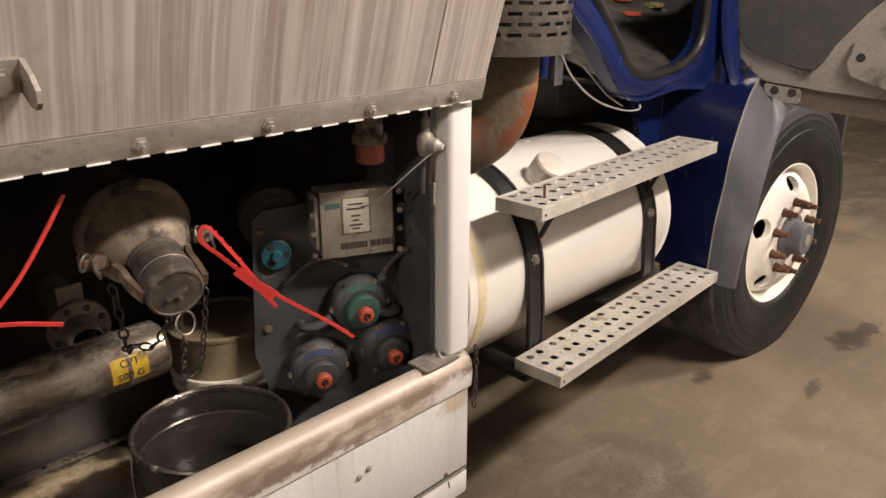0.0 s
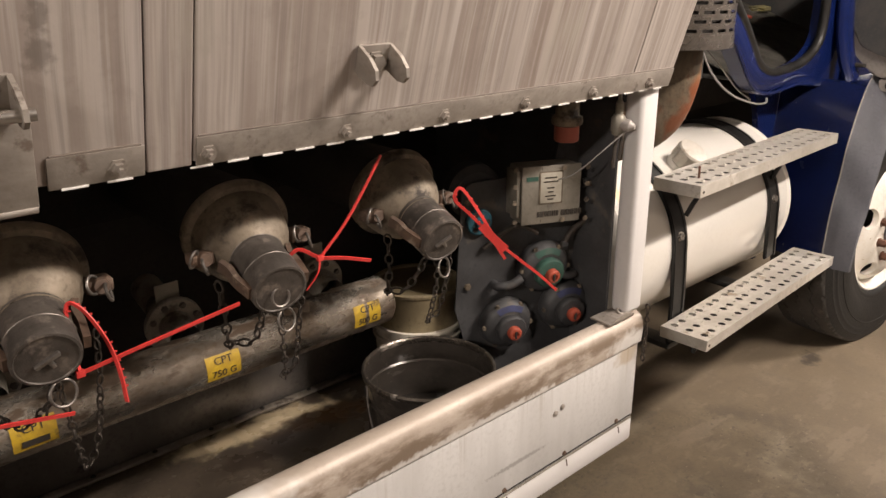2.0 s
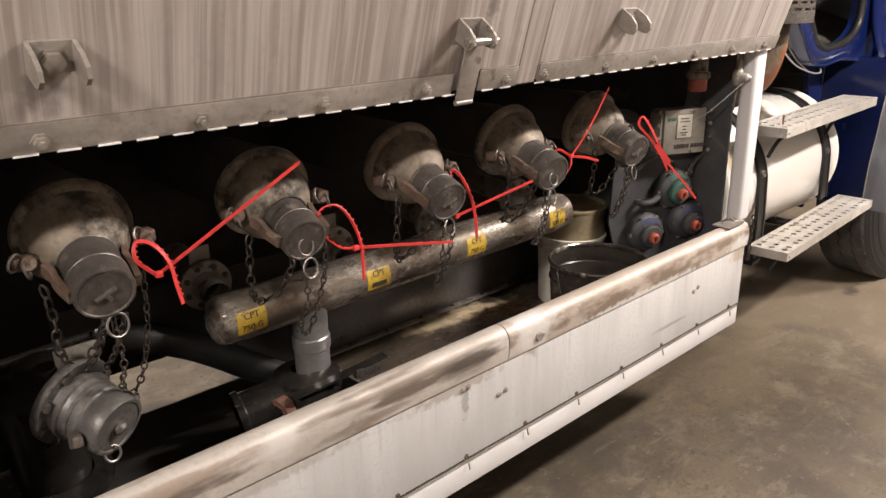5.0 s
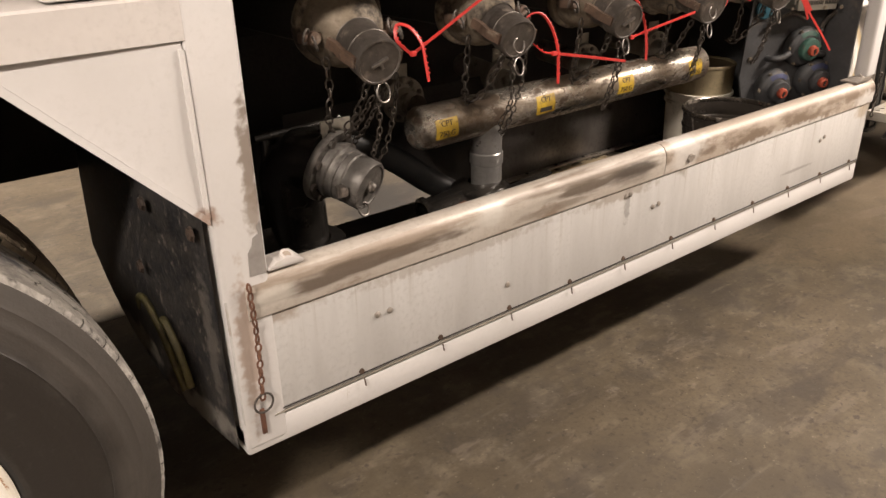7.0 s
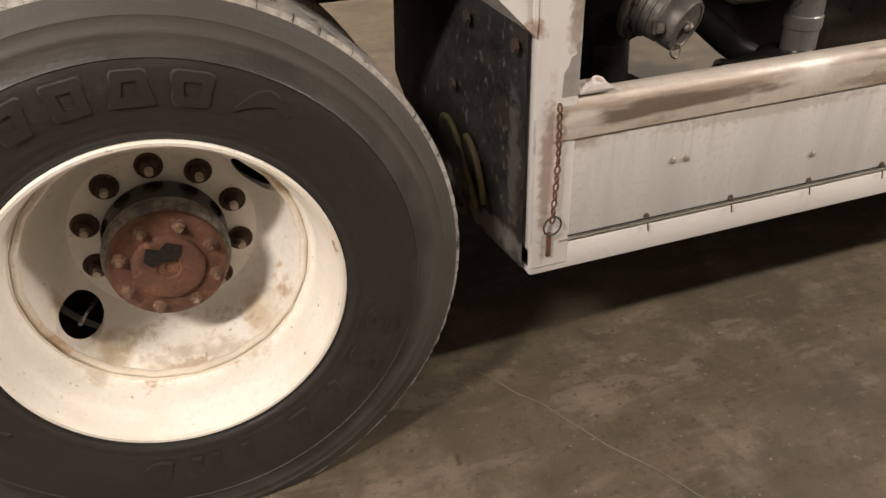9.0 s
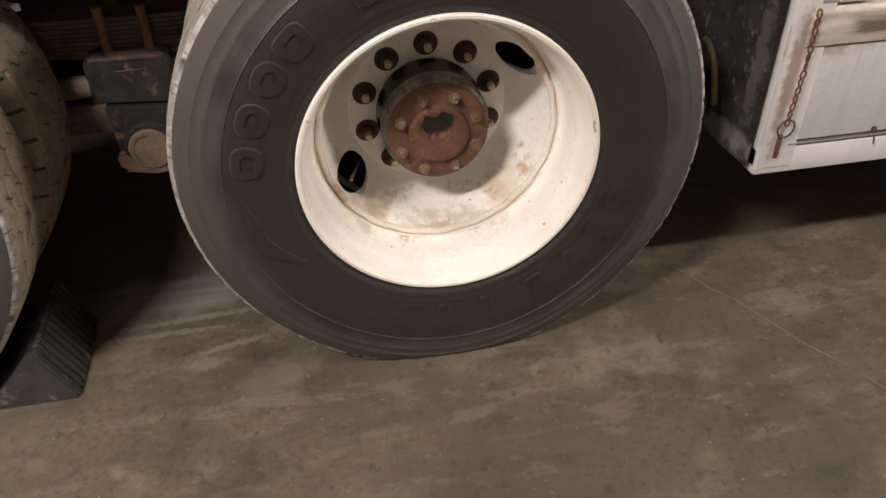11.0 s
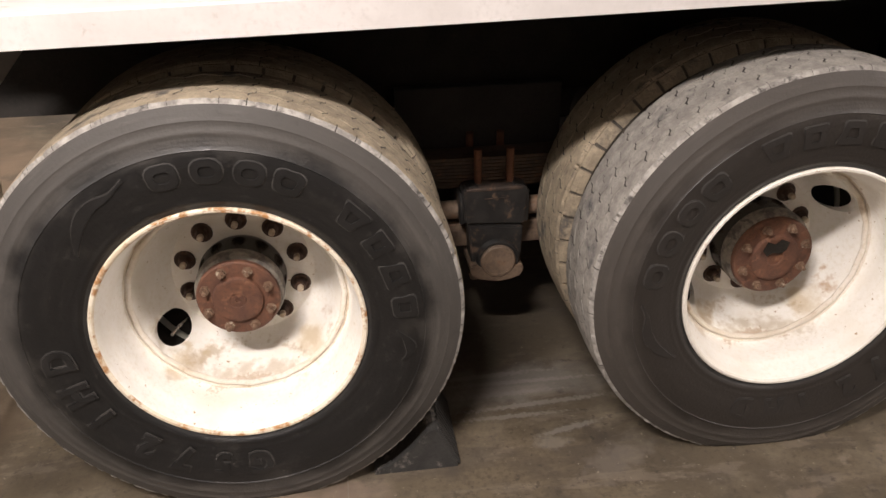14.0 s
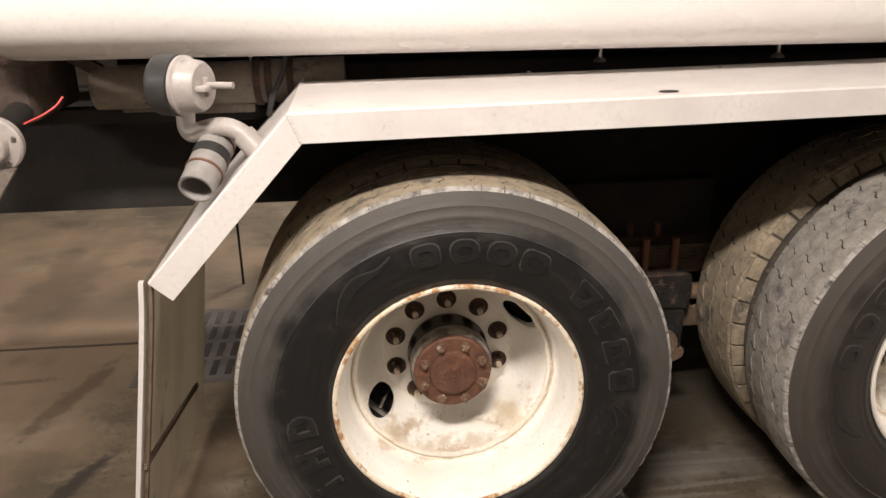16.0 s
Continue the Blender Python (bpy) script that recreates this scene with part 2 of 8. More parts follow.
PRIMER = shade("grey_primer", (0.22, 0.20, 0.19), (0.30, 0.28, 0.26), (20, 20, 20), (0.5, 0.7), bump=0.2)
SCRAP = shade("salmon_plastic", (0.60, 0.22, 0.14), (0.50, 0.17, 0.11), (12, 12, 12), (0.4, 0.6), bump=0.1)
# Dirty rubber, darkened to paint the shade in the crease between dual tyres.
CREASESHADE = shade("dirty_crease_shade_rubber", (0.070, 0.058, 0.045), (0.036, 0.031, 0.026), (9, 9, 9), (0.7, 0.9), bump=0.4, spot=(0.20, 0.165, 0.12), spot_scale=(14, 14, 14), spot_range=(0.56, 0.72))
TYREDUST = shade("dusty_shoulder_rubber", (0.080, 0.072, 0.064), (0.036, 0.033, 0.030), (4, 4, 4), (0.5, 0.8), bump=0.35, contrast=(0.36, 0.64), spot=(0.17, 0.155, 0.135), spot_scale=(12, 12, 12), spot_range=(0.55, 0.74))
DARKLINE = shade("dark_line_tone", (0.15, 0.125, 0.108), (0.22, 0.185, 0.155), (6, 6, 20), (0.35, 0.55), bump=0.1)
FILLER = shade("pale_crack_filler", (0.22, 0.19, 0.15), (0.14, 0.12, 0.095), (12, 12, 12), (0.6, 0.8), bump=0.1)
RINGST = shade("dull_ring_steel", (0.27, 0.25, 0.23), (0.15, 0.13, 0.115), (40, 40, 40), (0.3, 0.5), metal=0.8, bump=0.1)
CORD = shade("brown_dirt_edge", (0.13, 0.088, 0.060), (0.20, 0.15, 0.11), (20, 20, 20), (0.6, 0.85), bump=0.3)
DUSTP = shade("dusty_tan_pipe", (0.24, 0.205, 0.17), (0.15, 0.125, 0.10), (7, 9, 9), (0.4, 0.65), metal=0.25, bump=0.15, spot=(0.06, 0.048, 0.038), spot_scale=(12, 12, 12), spot_range=(0.54, 0.68))
CHOCKR = shade("grey_worn_rubber", (0.042, 0.040, 0.037), (0.022, 0.021, 0.020), (14, 14, 14), (0.55, 0.8), bump=0.3, spot=(0.15, 0.135, 0.12), spot_scale=(24, 24, 24), spot_range=(0.56, 0.68))
PAILTOP = shade("yellowed_pail_plastic", (0.30, 0.245, 0.150), (0.19, 0.152, 0.092), (7, 7, 7), (0.35, 0.55), bump=0.08, spot=(0.16, 0.125, 0.08), spot_scale=(8, 8, 8), spot_range=(0.56, 0.72))
SIPE = shade("dark_sipe_rubber", (0.030, 0.026, 0.022), (0.055, 0.048, 0.040), (30, 30, 30), (0.8, 0.9), bump=0)
# Dust grey that also paints the lit highlight on the hub's front edge.
HUBHIGHLIGHT = shade("dusty_hub_highlight", (0.21, 0.185, 0.155), (0.045, 0.040, 0.035), (30, 30, 30), (0.35, 0.6), bump=0.2, contrast=(0.44, 0.60))
CHIPPED = shade("pale_chipped_rubber", (0.40, 0.375, 0.34), (0.20, 0.185, 0.168), (34, 34, 34), (0.7, 0.9), bump=0.9, contrast=(0.38, 0.60), spot=(0.075, 0.068, 0.062), spot_scale=(20, 20, 20), spot_range=(0.54, 0.66))
SEATRUST = shade("dark_seat_rust", (0.080, 0.040, 0.023), (0.045, 0.026, 0.018), (40, 40, 40), (0.5, 0.8), bump=0.3, spot=(0.22, 0.115, 0.05), spot_scale=(50, 50, 50), spot_range=(0.60, 0.70))
STUDTIP = shade("pale_greasy_stud", (0.62, 0.54, 0.43), (0.40, 0.30, 0.20), (50, 50, 50), (0.35, 0.55), metal=0.3, bump=0.2)
MOULDBROWN = shade("brown_moulding_rubber", (0.027, 0.0235, 0.021), (0.020, 0.0175, 0.0155), (12, 12, 12), (0.4, 0.6), bump=0.2)
# Paints edge highlights round the raised marks, together with settled dust.
MOULDLIGHT = shade("dusty_moulding_highlight", (0.052, 0.047, 0.042), (0.022, 0.020, 0.018), (14, 14, 14), (0.6, 0.8), bump=0.2, contrast=(0.40, 0.62))
STEERWALL = shade("black_steer_tyre_rubber", (0.010, 0.0098, 0.0095), (0.019, 0.018, 0.017), (9, 9, 9), (0.45, 0.65), bump=0.3, spec=0.3, spot=(0.030, 0.027, 0.024), spot_scale=(10, 10, 4), spot_range=(0.62, 0.76))
FLOOR = None
BLUE = shade("blue_cab_paint", (0.0046, 0.0122, 0.074), (0.0032, 0.0085, 0.052), (3, 3, 3), (0.16, 0.34), bump=0.04, coat=0.3, spot=(0.03, 0.036, 0.055), spot_scale=(25, 25, 12), spot_range=(0.66, 0.78))
GREYP = shade("grey_plastic", (0.165, 0.167, 0.188), (0.125, 0.126, 0.142), (5, 5, 5), (0.45, 0.6), bump=0.15, spot=(0.30, 0.28, 0.26), spot_scale=(18, 18, 18), spot_range=(0.66, 0.76))
# Darker brown that holds the shade of the set-back lower door edge.
TRIMSHADE = shade("shaded_door_edge", (0.125, 0.098, 0.078), (0.085, 0.066, 0.052), (9, 5, 9), (0.5, 0.75), bump=0.2, spot=(0.055, 0.042, 0.034), spot_scale=(12, 8, 12), spot_range=(0.58, 0.72))
STRAPM = shade("black_strap_steel", (0.0095, 0.0092, 0.009), (0.018, 0.017, 0.016), (16, 16, 16), (0.32, 0.5), bump=0.1)
TRIMP = shade("door_trim_plastic", (0.27, 0.245, 0.225), (0.19, 0.17, 0.155), (5, 5, 5), (0.5, 0.7), bump=0.2, spot=(0.10, 0.085, 0.07), spot_scale=(10, 10, 10), spot_range=(0.56, 0.70))
CARPET = shade("dusty_grey_carpet", (0.125, 0.115, 0.098), (0.065, 0.060, 0.052), (14, 14, 14), (0.8, 0.95), bump=0.9, fine=120.0, spec=0.2, spot=(0.035, 0.032, 0.028), spot_scale=(9, 9, 9), spot_range=(0.56, 0.68))
DARKP = shade("dark_trim_vinyl", (0.045, 0.045, 0.045), (0.07, 0.065, 0.06), (16, 16, 16), (0.5, 0.75), bump=0.3)
RUBBER = shade("black_rubber", (0.020, 0.020, 0.020), (0.035, 0.033, 0.031), (20, 20, 20), (0.4, 0.6), bump=0.1)
TANKAL = shade("fuel_tank_white", (0.86, 0.83, 0.775), (0.82, 0.785, 0.72), (2.5, 6, 6), (0.14, 0.24), metal=0.22, bump=0.02, spot=(0.56, 0.46, 0.29), spot_scale=(3, 7, 7), spot_range=(0.66, 0.80))
STEPAL = shade("step_aluminium", (0.70, 0.66, 0.60), (0.54, 0.50, 0.44), (10, 10, 10), (0.32, 0.5), metal=0.45, bump=0.12, spot=(0.36, 0.30, 0.23), spot_scale=(14, 14, 14), spot_range=(0.58, 0.72))
ELBOW = shade("rusted_exhaust_steel", (0.165, 0.128, 0.086), (0.085, 0.064, 0.044), (6, 6, 3), (0.5, 0.75), metal=0.35, bump=0.25, contrast=(0.42, 0.6), spot=(0.125, 0.052, 0.024), spot_scale=(9, 9, 6), spot_range=(0.56, 0.68), wander=False)
SHIELD = shade("perforated_shield_steel", (0.40, 0.37, 0.34), (0.26, 0.235, 0.215), (20, 20, 20), (0.2, 0.35), metal=0.9, bump=0.1)
REDTIE = shade("red_nylon", (0.66, 0.050, 0.045), (0.56, 0.04, 0.035), (30, 30, 30), (0.35, 0.5), bump=0.05)
YELLOW = shade("yellow_sticker", (0.56, 0.37, 0.03), (0.38, 0.24, 0.03), (30, 30, 30), (0.4, 0.6), bump=0.05, spot=(0.12, 0.08, 0.035), spot_scale=(26, 26, 26), spot_range=(0.52, 0.64))
INK = shade("black_ink", (0.03, 0.025, 0.02), (0.05, 0.04, 0.03), (30, 30, 30), (0.6, 0.7), bump=0)
PLATE = shade("grey_panel_paint", (0.062, 0.062, 0.064), (0.038, 0.037, 0.038), (7, 7, 7), (0.45, 0.65), bump=0.2, spot=(0.11, 0.095, 0.08), spot_scale=(10, 10, 10), spot_range=(0.56, 0.70))
BOXAL = shade("weathered_box_aluminium", (0.31, 0.285, 0.24), (0.22, 0.20, 0.165), (14, 14, 14), (0.42, 0.6), metal=0.4, bump=0.15, spot=(0.12, 0.105, 0.085), spot_scale=(18, 18, 18), spot_range=(0.58, 0.72))
PAPER = shade("meter_face", (0.46, 0.43, 0.36), (0.38, 0.35, 0.28), (20, 20, 20), (0.4, 0.5), bump=0)
ORANGE = shade("orange_plug", (0.42, 0.075, 0.04), (0.28, 0.055, 0.03), (30, 30, 30), (0.45, 0.6), bump=0.05)
GREEN = shade("green_label", (0.040, 0.108, 0.080), (0.032, 0.072, 0.058), (30, 30, 30), (0.5, 0.65), bump=0.05, spot=(0.10, 0.09, 0.075), spot_scale=(20, 20, 20), spot_range=(0.54, 0.7))
INDIGO = shade("dark_blue_label", (0.035, 0.042, 0.11), (0.03, 0.034, 0.075), (30, 30, 30), (0.5, 0.6), bump=0.05)
TEAL = shade("teal_knob", (0.018, 0.090, 0.125), (0.014, 0.06, 0.08), (30, 30, 30), (0.4, 0.6), bump=0.1)
PAIL = shade("cream_pail_plastic", (0.72, 0.68, 0.60), (0.60, 0.55, 0.46), (7, 7, 7), (0.4, 0.6), bump=0.1, spot=(0.17, 0.125, 0.08), spot_scale=(8, 8, 8), spot_range=(0.52, 0.68))
ENAMEL = shade("black_enamel", (0.012, 0.011, 0.010), (0.028, 0.024, 0.020), (9, 9, 9), (0.16, 0.34), bump=0.06, coat=0.3)
BUCKETM = shade("worn_black_bucket_paint", (0.048, 0.041, 0.035), (0.080, 0.068, 0.057), (7, 7, 20), (0.16, 0.32), metal=0.35, bump=0.08, coat=0.3, spot=(0.085, 0.074, 0.063), spot_scale=(9, 9, 24), spot_range=(0.62, 0.76))
BUCKETRIM = shade("worn_bucket_rim", (0.23, 0.20, 0.17), (0.10, 0.085, 0.07), (12, 12, 12), (0.18, 0.34), metal=0.8, bump=0.1, spot=(0.24, 0.21, 0.18), spot_scale=(20, 20, 20), spot_range=(0.54, 0.68))
TRAY = shade("smeared_tray_metal", (0.175, 0.158, 0.145), (0.085, 0.076, 0.069), (4, 7, 3), (0.25, 0.5), metal=0.35, bump=0.15, spot=(0.030, 0.025, 0.021), spot_scale=(9, 7, 14), spot_range=(0.60, 0.72))
TRAYFLOOR = shade("oily_tray_floor", (0.105, 0.082, 0.060), (0.055, 0.043, 0.033), (5, 7, 7), (0.16, 0.38), metal=0.1, bump=0.12, spot=(0.15, 0.115, 0.075), spot_scale=(4, 7, 7), spot_range=(0.62, 0.68))
TRAYEDGE = shade("worn_tray_edge", (0.33, 0.29, 0.245), (0.20, 0.17, 0.14), (16, 9, 9), (0.3, 0.5), metal=0.4, bump=0.1, spot=(0.07, 0.055, 0.042), spot_scale=(22, 18, 18), spot_range=(0.56, 0.66))
JOINTM = shade("dirt_filled_joint", (0.040, 0.031, 0.024), (0.062, 0.047, 0.034), (12, 12, 12), (0.8, 0.95), bump=0.3)
PVC = shade("grey_pvc", (0.27, 0.252, 0.238), (0.20, 0.188, 0.176), (12, 12, 12), (0.4, 0.55), bump=0.05)
BEIGE = shade("pale_valve_plastic", (0.40, 0.365, 0.34), (0.30, 0.27, 0.25), (12, 12, 12), (0.35, 0.5), bump=0.05, spot=(0.22, 0.19, 0.17), spot_scale=(16, 16, 16), spot_range=(0.6, 0.74))
AMBER = shade("amber_lens", (0.80, 0.20, 0.02), (0.66, 0.14, 0.02), (40, 40, 8), (0.12, 0.2), bump=0.1, coat=0.4)
WALLP = shade("wall_paint", (0.34, 0.31, 0.28), (0.28, 0.25, 0.22), (0.8, 0.8, 0.8), (0.6, 0.8), bump=0.1)
CEILP = shade("ceiling_paint", (0.36, 0.34, 0.31), (0.30, 0.28, 0.25), (0.8, 0.8, 0.8), (0.7, 0.9), bump=0.1)
HOSE = shade("yellow_hose", (0.17, 0.145, 0.058), (0.09, 0.08, 0.045), (20, 20, 20), (0.5, 0.7), bump=0.1)
GLOW = bpy.data.materials.new("lamp_diffuser")
GLOW.use_nodes = True
GLOW.node_tree.nodes["Principled BSDF"].inputs["Emission Color"].default_value = (1.0, 0.87, 0.72, 1)
GLOW.node_tree.nodes["Principled BSDF"].inputs["Emission Strength"].default_value = 6.0


def stain(m, stains, stretch=1.0):
    """Adds single ragged stains to a material: place, half lengths, turn about z in degrees, colour, strength.
    stretch: below 1 draws their ragged edges out along x."""
    nt = m.node_tree
    N, L = nt.nodes, nt.links
    bsdf = N["Principled BSDF"]
    below = bsdf.inputs["Base Color"].links[0].from_socket
    co = N.new("ShaderNodeTexCoord")
    for place, half, turn, colour, most in stains:
        warp = N.new("ShaderNodeTexNoise")
        warp.inputs["Scale"].default_value, warp.inputs["Detail"].default_value = 0.9 / min(half) + 1.0, 5.0
        drawn = N.new("ShaderNodeMapping")
        drawn.inputs["Scale"].default_value = (stretch, 1, 1)
        L.new(co.outputs["Object"], drawn.inputs["Vector"])
        L.new(drawn.outputs[0], warp.inputs["Vector"])
        mp = N.new("ShaderNodeMapping")
        mp.vector_type = "TEXTURE"
        mp.inputs["Location"].default_value = place
        mp.inputs["Rotation"].default_value = (0, 0, math.radians(turn))
        mp.inputs["Scale"].default_value = half
        L.new(co.outputs["Object"], mp.inputs["Vector"])
        far = N.new("ShaderNodeVectorMath")
        far.operation = "LENGTH"
        L.new(mp.outputs[0], far.inputs[0])
        ragged = N.new("ShaderNodeMath")
        ragged.operation, ragged.inputs[1].default_value = "MULTIPLY_ADD", 2.2
        L.new(warp.outputs["Fac"], ragged.inputs[0])
        L.new(far.outputs["Value"], ragged.inputs[2])
        r = N.new("ShaderNodeMapRange")
        r.interpolation_type = "SMOOTHSTEP"
        r.inputs["From Min"].default_value, r.inputs["From Max"].default_value = 1.6, 2.3
        r.inputs["To Min"].default_value, r.inputs["To Max"].default_value = most, 0.0
        L.new(ragged.outputs[0], r.inputs["Value"])
        x = N.new("ShaderNodeMix")
        x.data_type = "RGBA"
        L.new(r.outputs[0], x.inputs["Factor"])
        L.new(below, x.inputs[6])
        x.inputs[7].default_value = (*colour, 1)
        below = x.outputs[2]
    L.new(below, bsdf.inputs["Base Color"])


def floor_material():
    """Worn concrete: warm grey-brown with blotches, oil stains, pale scuffs, speckle and pores."""
    m = shade("worn_concrete", (0.130, 0.102, 0.067), (0.068, 0.054, 0.037), (1.4, 1.4, 1.4), (0.42, 0.68), bump=0.18, fine=70.0,
              contrast=(0.36, 0.66), spot=(0.180, 0.148, 0.104), spot_scale=(4.2, 4.2, 4.2), spot_range=(0.48, 0.74), spot_rough=0.7, wander=False)
    nt = m.node_tree
    N, L = nt.nodes, nt.links
    bsdf = N["Principled BSDF"]
    below = bsdf.inputs["Base Color"].links[0].from_socket
    co = N.new("ShaderNodeTexCoord")
    layers = (((1.3, 1.3, 1.3), 0.58, 0.72, (0.052, 0.042, 0.033), 0.85), ((6.0, 6.0, 6.0), 0.52, 0.66, (0.062, 0.051, 0.040), 0.65), ((17.0, 17.0, 17.0), 0.54, 0.70, (0.066, 0.055, 0.043), 0.6), ((11.0, 11.0, 11.0), 0.62, 0.72, (0.235, 0.195, 0.155), 0.5),
              ((2.0, 22.0, 10.0), 0.60, 0.74, (0.20, 0.170, 0.138), 0.28), ((1.7, 5.5, 3.0), 0.55, 0.62, (0.058, 0.047, 0.037), 0.45), ((3.2, 9.0, 3.0), 0.58, 0.64, (0.185, 0.150, 0.115), 0.45), ((5.0, 9.0, 5.0), 0.50, 0.70, (0.062, 0.050, 0.037), 0.4), ((7.0, 14.0, 7.0), 0.55, 0.68, (0.205, 0.163, 0.118), 0.4), ((90.0, 90.0, 90.0), 0.60, 0.68, (0.045, 0.037, 0.029), 0.35), ((42.0, 42.0, 42.0), 0.57, 0.68, (0.050, 0.041, 0.032), 0.75), ((60.0, 60.0, 60.0), 0.62, 0.70, (0.28, 0.24, 0.185), 0.6))
    for size, lo, hi, colour, most in layers:
        mp = N.new("ShaderNodeMapping")
        mp.inputs["Scale"].default_value = size
        mp.inputs["Location"].default_value = (lo * 13, hi * 7, most * 5)
        L.new(co.outputs["Object"], mp.inputs["Vector"])
        n = N.new("ShaderNodeTexNoise")
        n.inputs["Scale"].default_value, n.inputs["Detail"].default_value, n.inputs["Roughness"].default_value = 1.0, 7.0, 0.65
        L.new(mp.outputs[0], n.inputs["Vector"])
        r = N.new("ShaderNodeMapRange")
        r.interpolation_type = "SMOOTHSTEP"
        r.inputs["From Min"].default_value, r.inputs["From Max"].default_value, r.inputs["To Max"].default_value = lo, hi, most
        L.new(n.outputs["Fac"], r.inputs["Value"])
        x = N.new("ShaderNodeMix")
        x.data_type = "RGBA"
        L.new(r.outputs[0], x.inputs["Factor"])
        L.new(below, x.inputs[6])
        x.inputs[7].default_value = (*colour, 1)
        below = x.outputs[2]
    # single stains and scuffs, and broad lighter or darker patches: place, half lengths, turn, colour, strength
    stains = (((2.3, -0.3), (2.2, 1.9), 0, (0.190, 0.146, 0.098), 0.5), ((2.29, -0.17), (0.12, 0.07), 0, (0.035, 0.028, 0.022), 0.85), ((2.46, -0.20), (0.10, 0.05), 0, (0.035, 0.028, 0.022), 0.8), ((1.53, 0.13), (0.07, 0.04), 20, (0.035, 0.028, 0.022), 0.8),
              ((1.74, -0.22), (0.09, 0.03), 10, (0.04, 0.032, 0.025), 0.7), ((-3.72, 0.30), (0.30, 0.10), 4, (0.24, 0.22, 0.20), 0.5), ((-3.50, -0.03), (0.13, 0.05), 35, (0.22, 0.19, 0.16), 0.3),
              ((-3.66, 0.05), (0.05, 0.03), 0, (0.24, 0.215, 0.185), 0.35), ((-4.42, -0.10), (0.30, 0.10), 4, (0.235, 0.175, 0.135), 0.5), ((-3.1, -0.22), (0.06, 0.02), 10, (0.24, 0.18, 0.13), 0.35), ((-6.4, 1.5), (1.5, 1.5), 0, (0.225, 0.162, 0.108), 0.8), ((-5.95, 0.72), (0.35, 0.10), 6, (0.25, 0.20, 0.15), 0.5), ((-5.53, 0.46), (0.035, 0.16), -28, (0.040, 0.033, 0.028), 0.9), ((-5.70, 0.98), (0.05, 0.30), -20, (0.095, 0.066, 0.046), 0.7), ((-5.93, 1.10), (0.13, 0.02), 4, (0.11, 0.075, 0.052), 0.7), ((-5.78, 2.3), (0.12, 0.06), 0, (0.09, 0.070, 0.052), 0.6), ((-5.75, 1.75), (0.4, 0.2), 10, (0.10, 0.072, 0.050), 0.4),
              # (-0.95, 1.62) is a dark patch placed to fit the view, for a pan's cover.
              ((-6.1, 2.0), (0.18, 0.7), 5, (0.075, 0.054, 0.038), 0.5), ((-0.84, 1.72), (0.11, 0.06), 10, (0.055, 0.040, 0.030), 0.85), ((-0.72, 1.86), (0.05, 0.05), 0, (0.06, 0.045, 0.034), 0.8), ((-0.95, 1.62), (0.22, 0.4), -12, (0.04, 0.034, 0.028), 0.9), ((-3.75, 0.75), (0.55, 0.5), 0, (0.045, 0.039, 0.033), 0.4),
              ((-3.80, 0.360), (0.22, 0.012), 2, (0.21, 0.19, 0.17), 0.6), ((-3.68, 0.320), (0.26, 0.010), -1, (0.21, 0.19, 0.17), 0.6), ((-3.78, 0.270), (0.20, 0.012), 1, (0.21, 0.19, 0.17), 0.6), ((-3.66, 0.215), (0.24, 0.011), 3, (0.21, 0.19, 0.17), 0.6), ((-3.75, 0.170), (0.16, 0.010), 0, (0.21, 0.19, 0.17), 0.6), ((-3.60, 0.100), (0.10, 0.012), 12, (0.21, 0.19, 0.17), 0.6))
    L.new(below, bsdf.inputs["Base Color"])
    stain(m, [((px, py, 0.0), (rx, ry, 1.0), turn, colour, most) for (px, py), (rx, ry), turn, colour, most in stains])
    return m


FLOOR = floor_material()

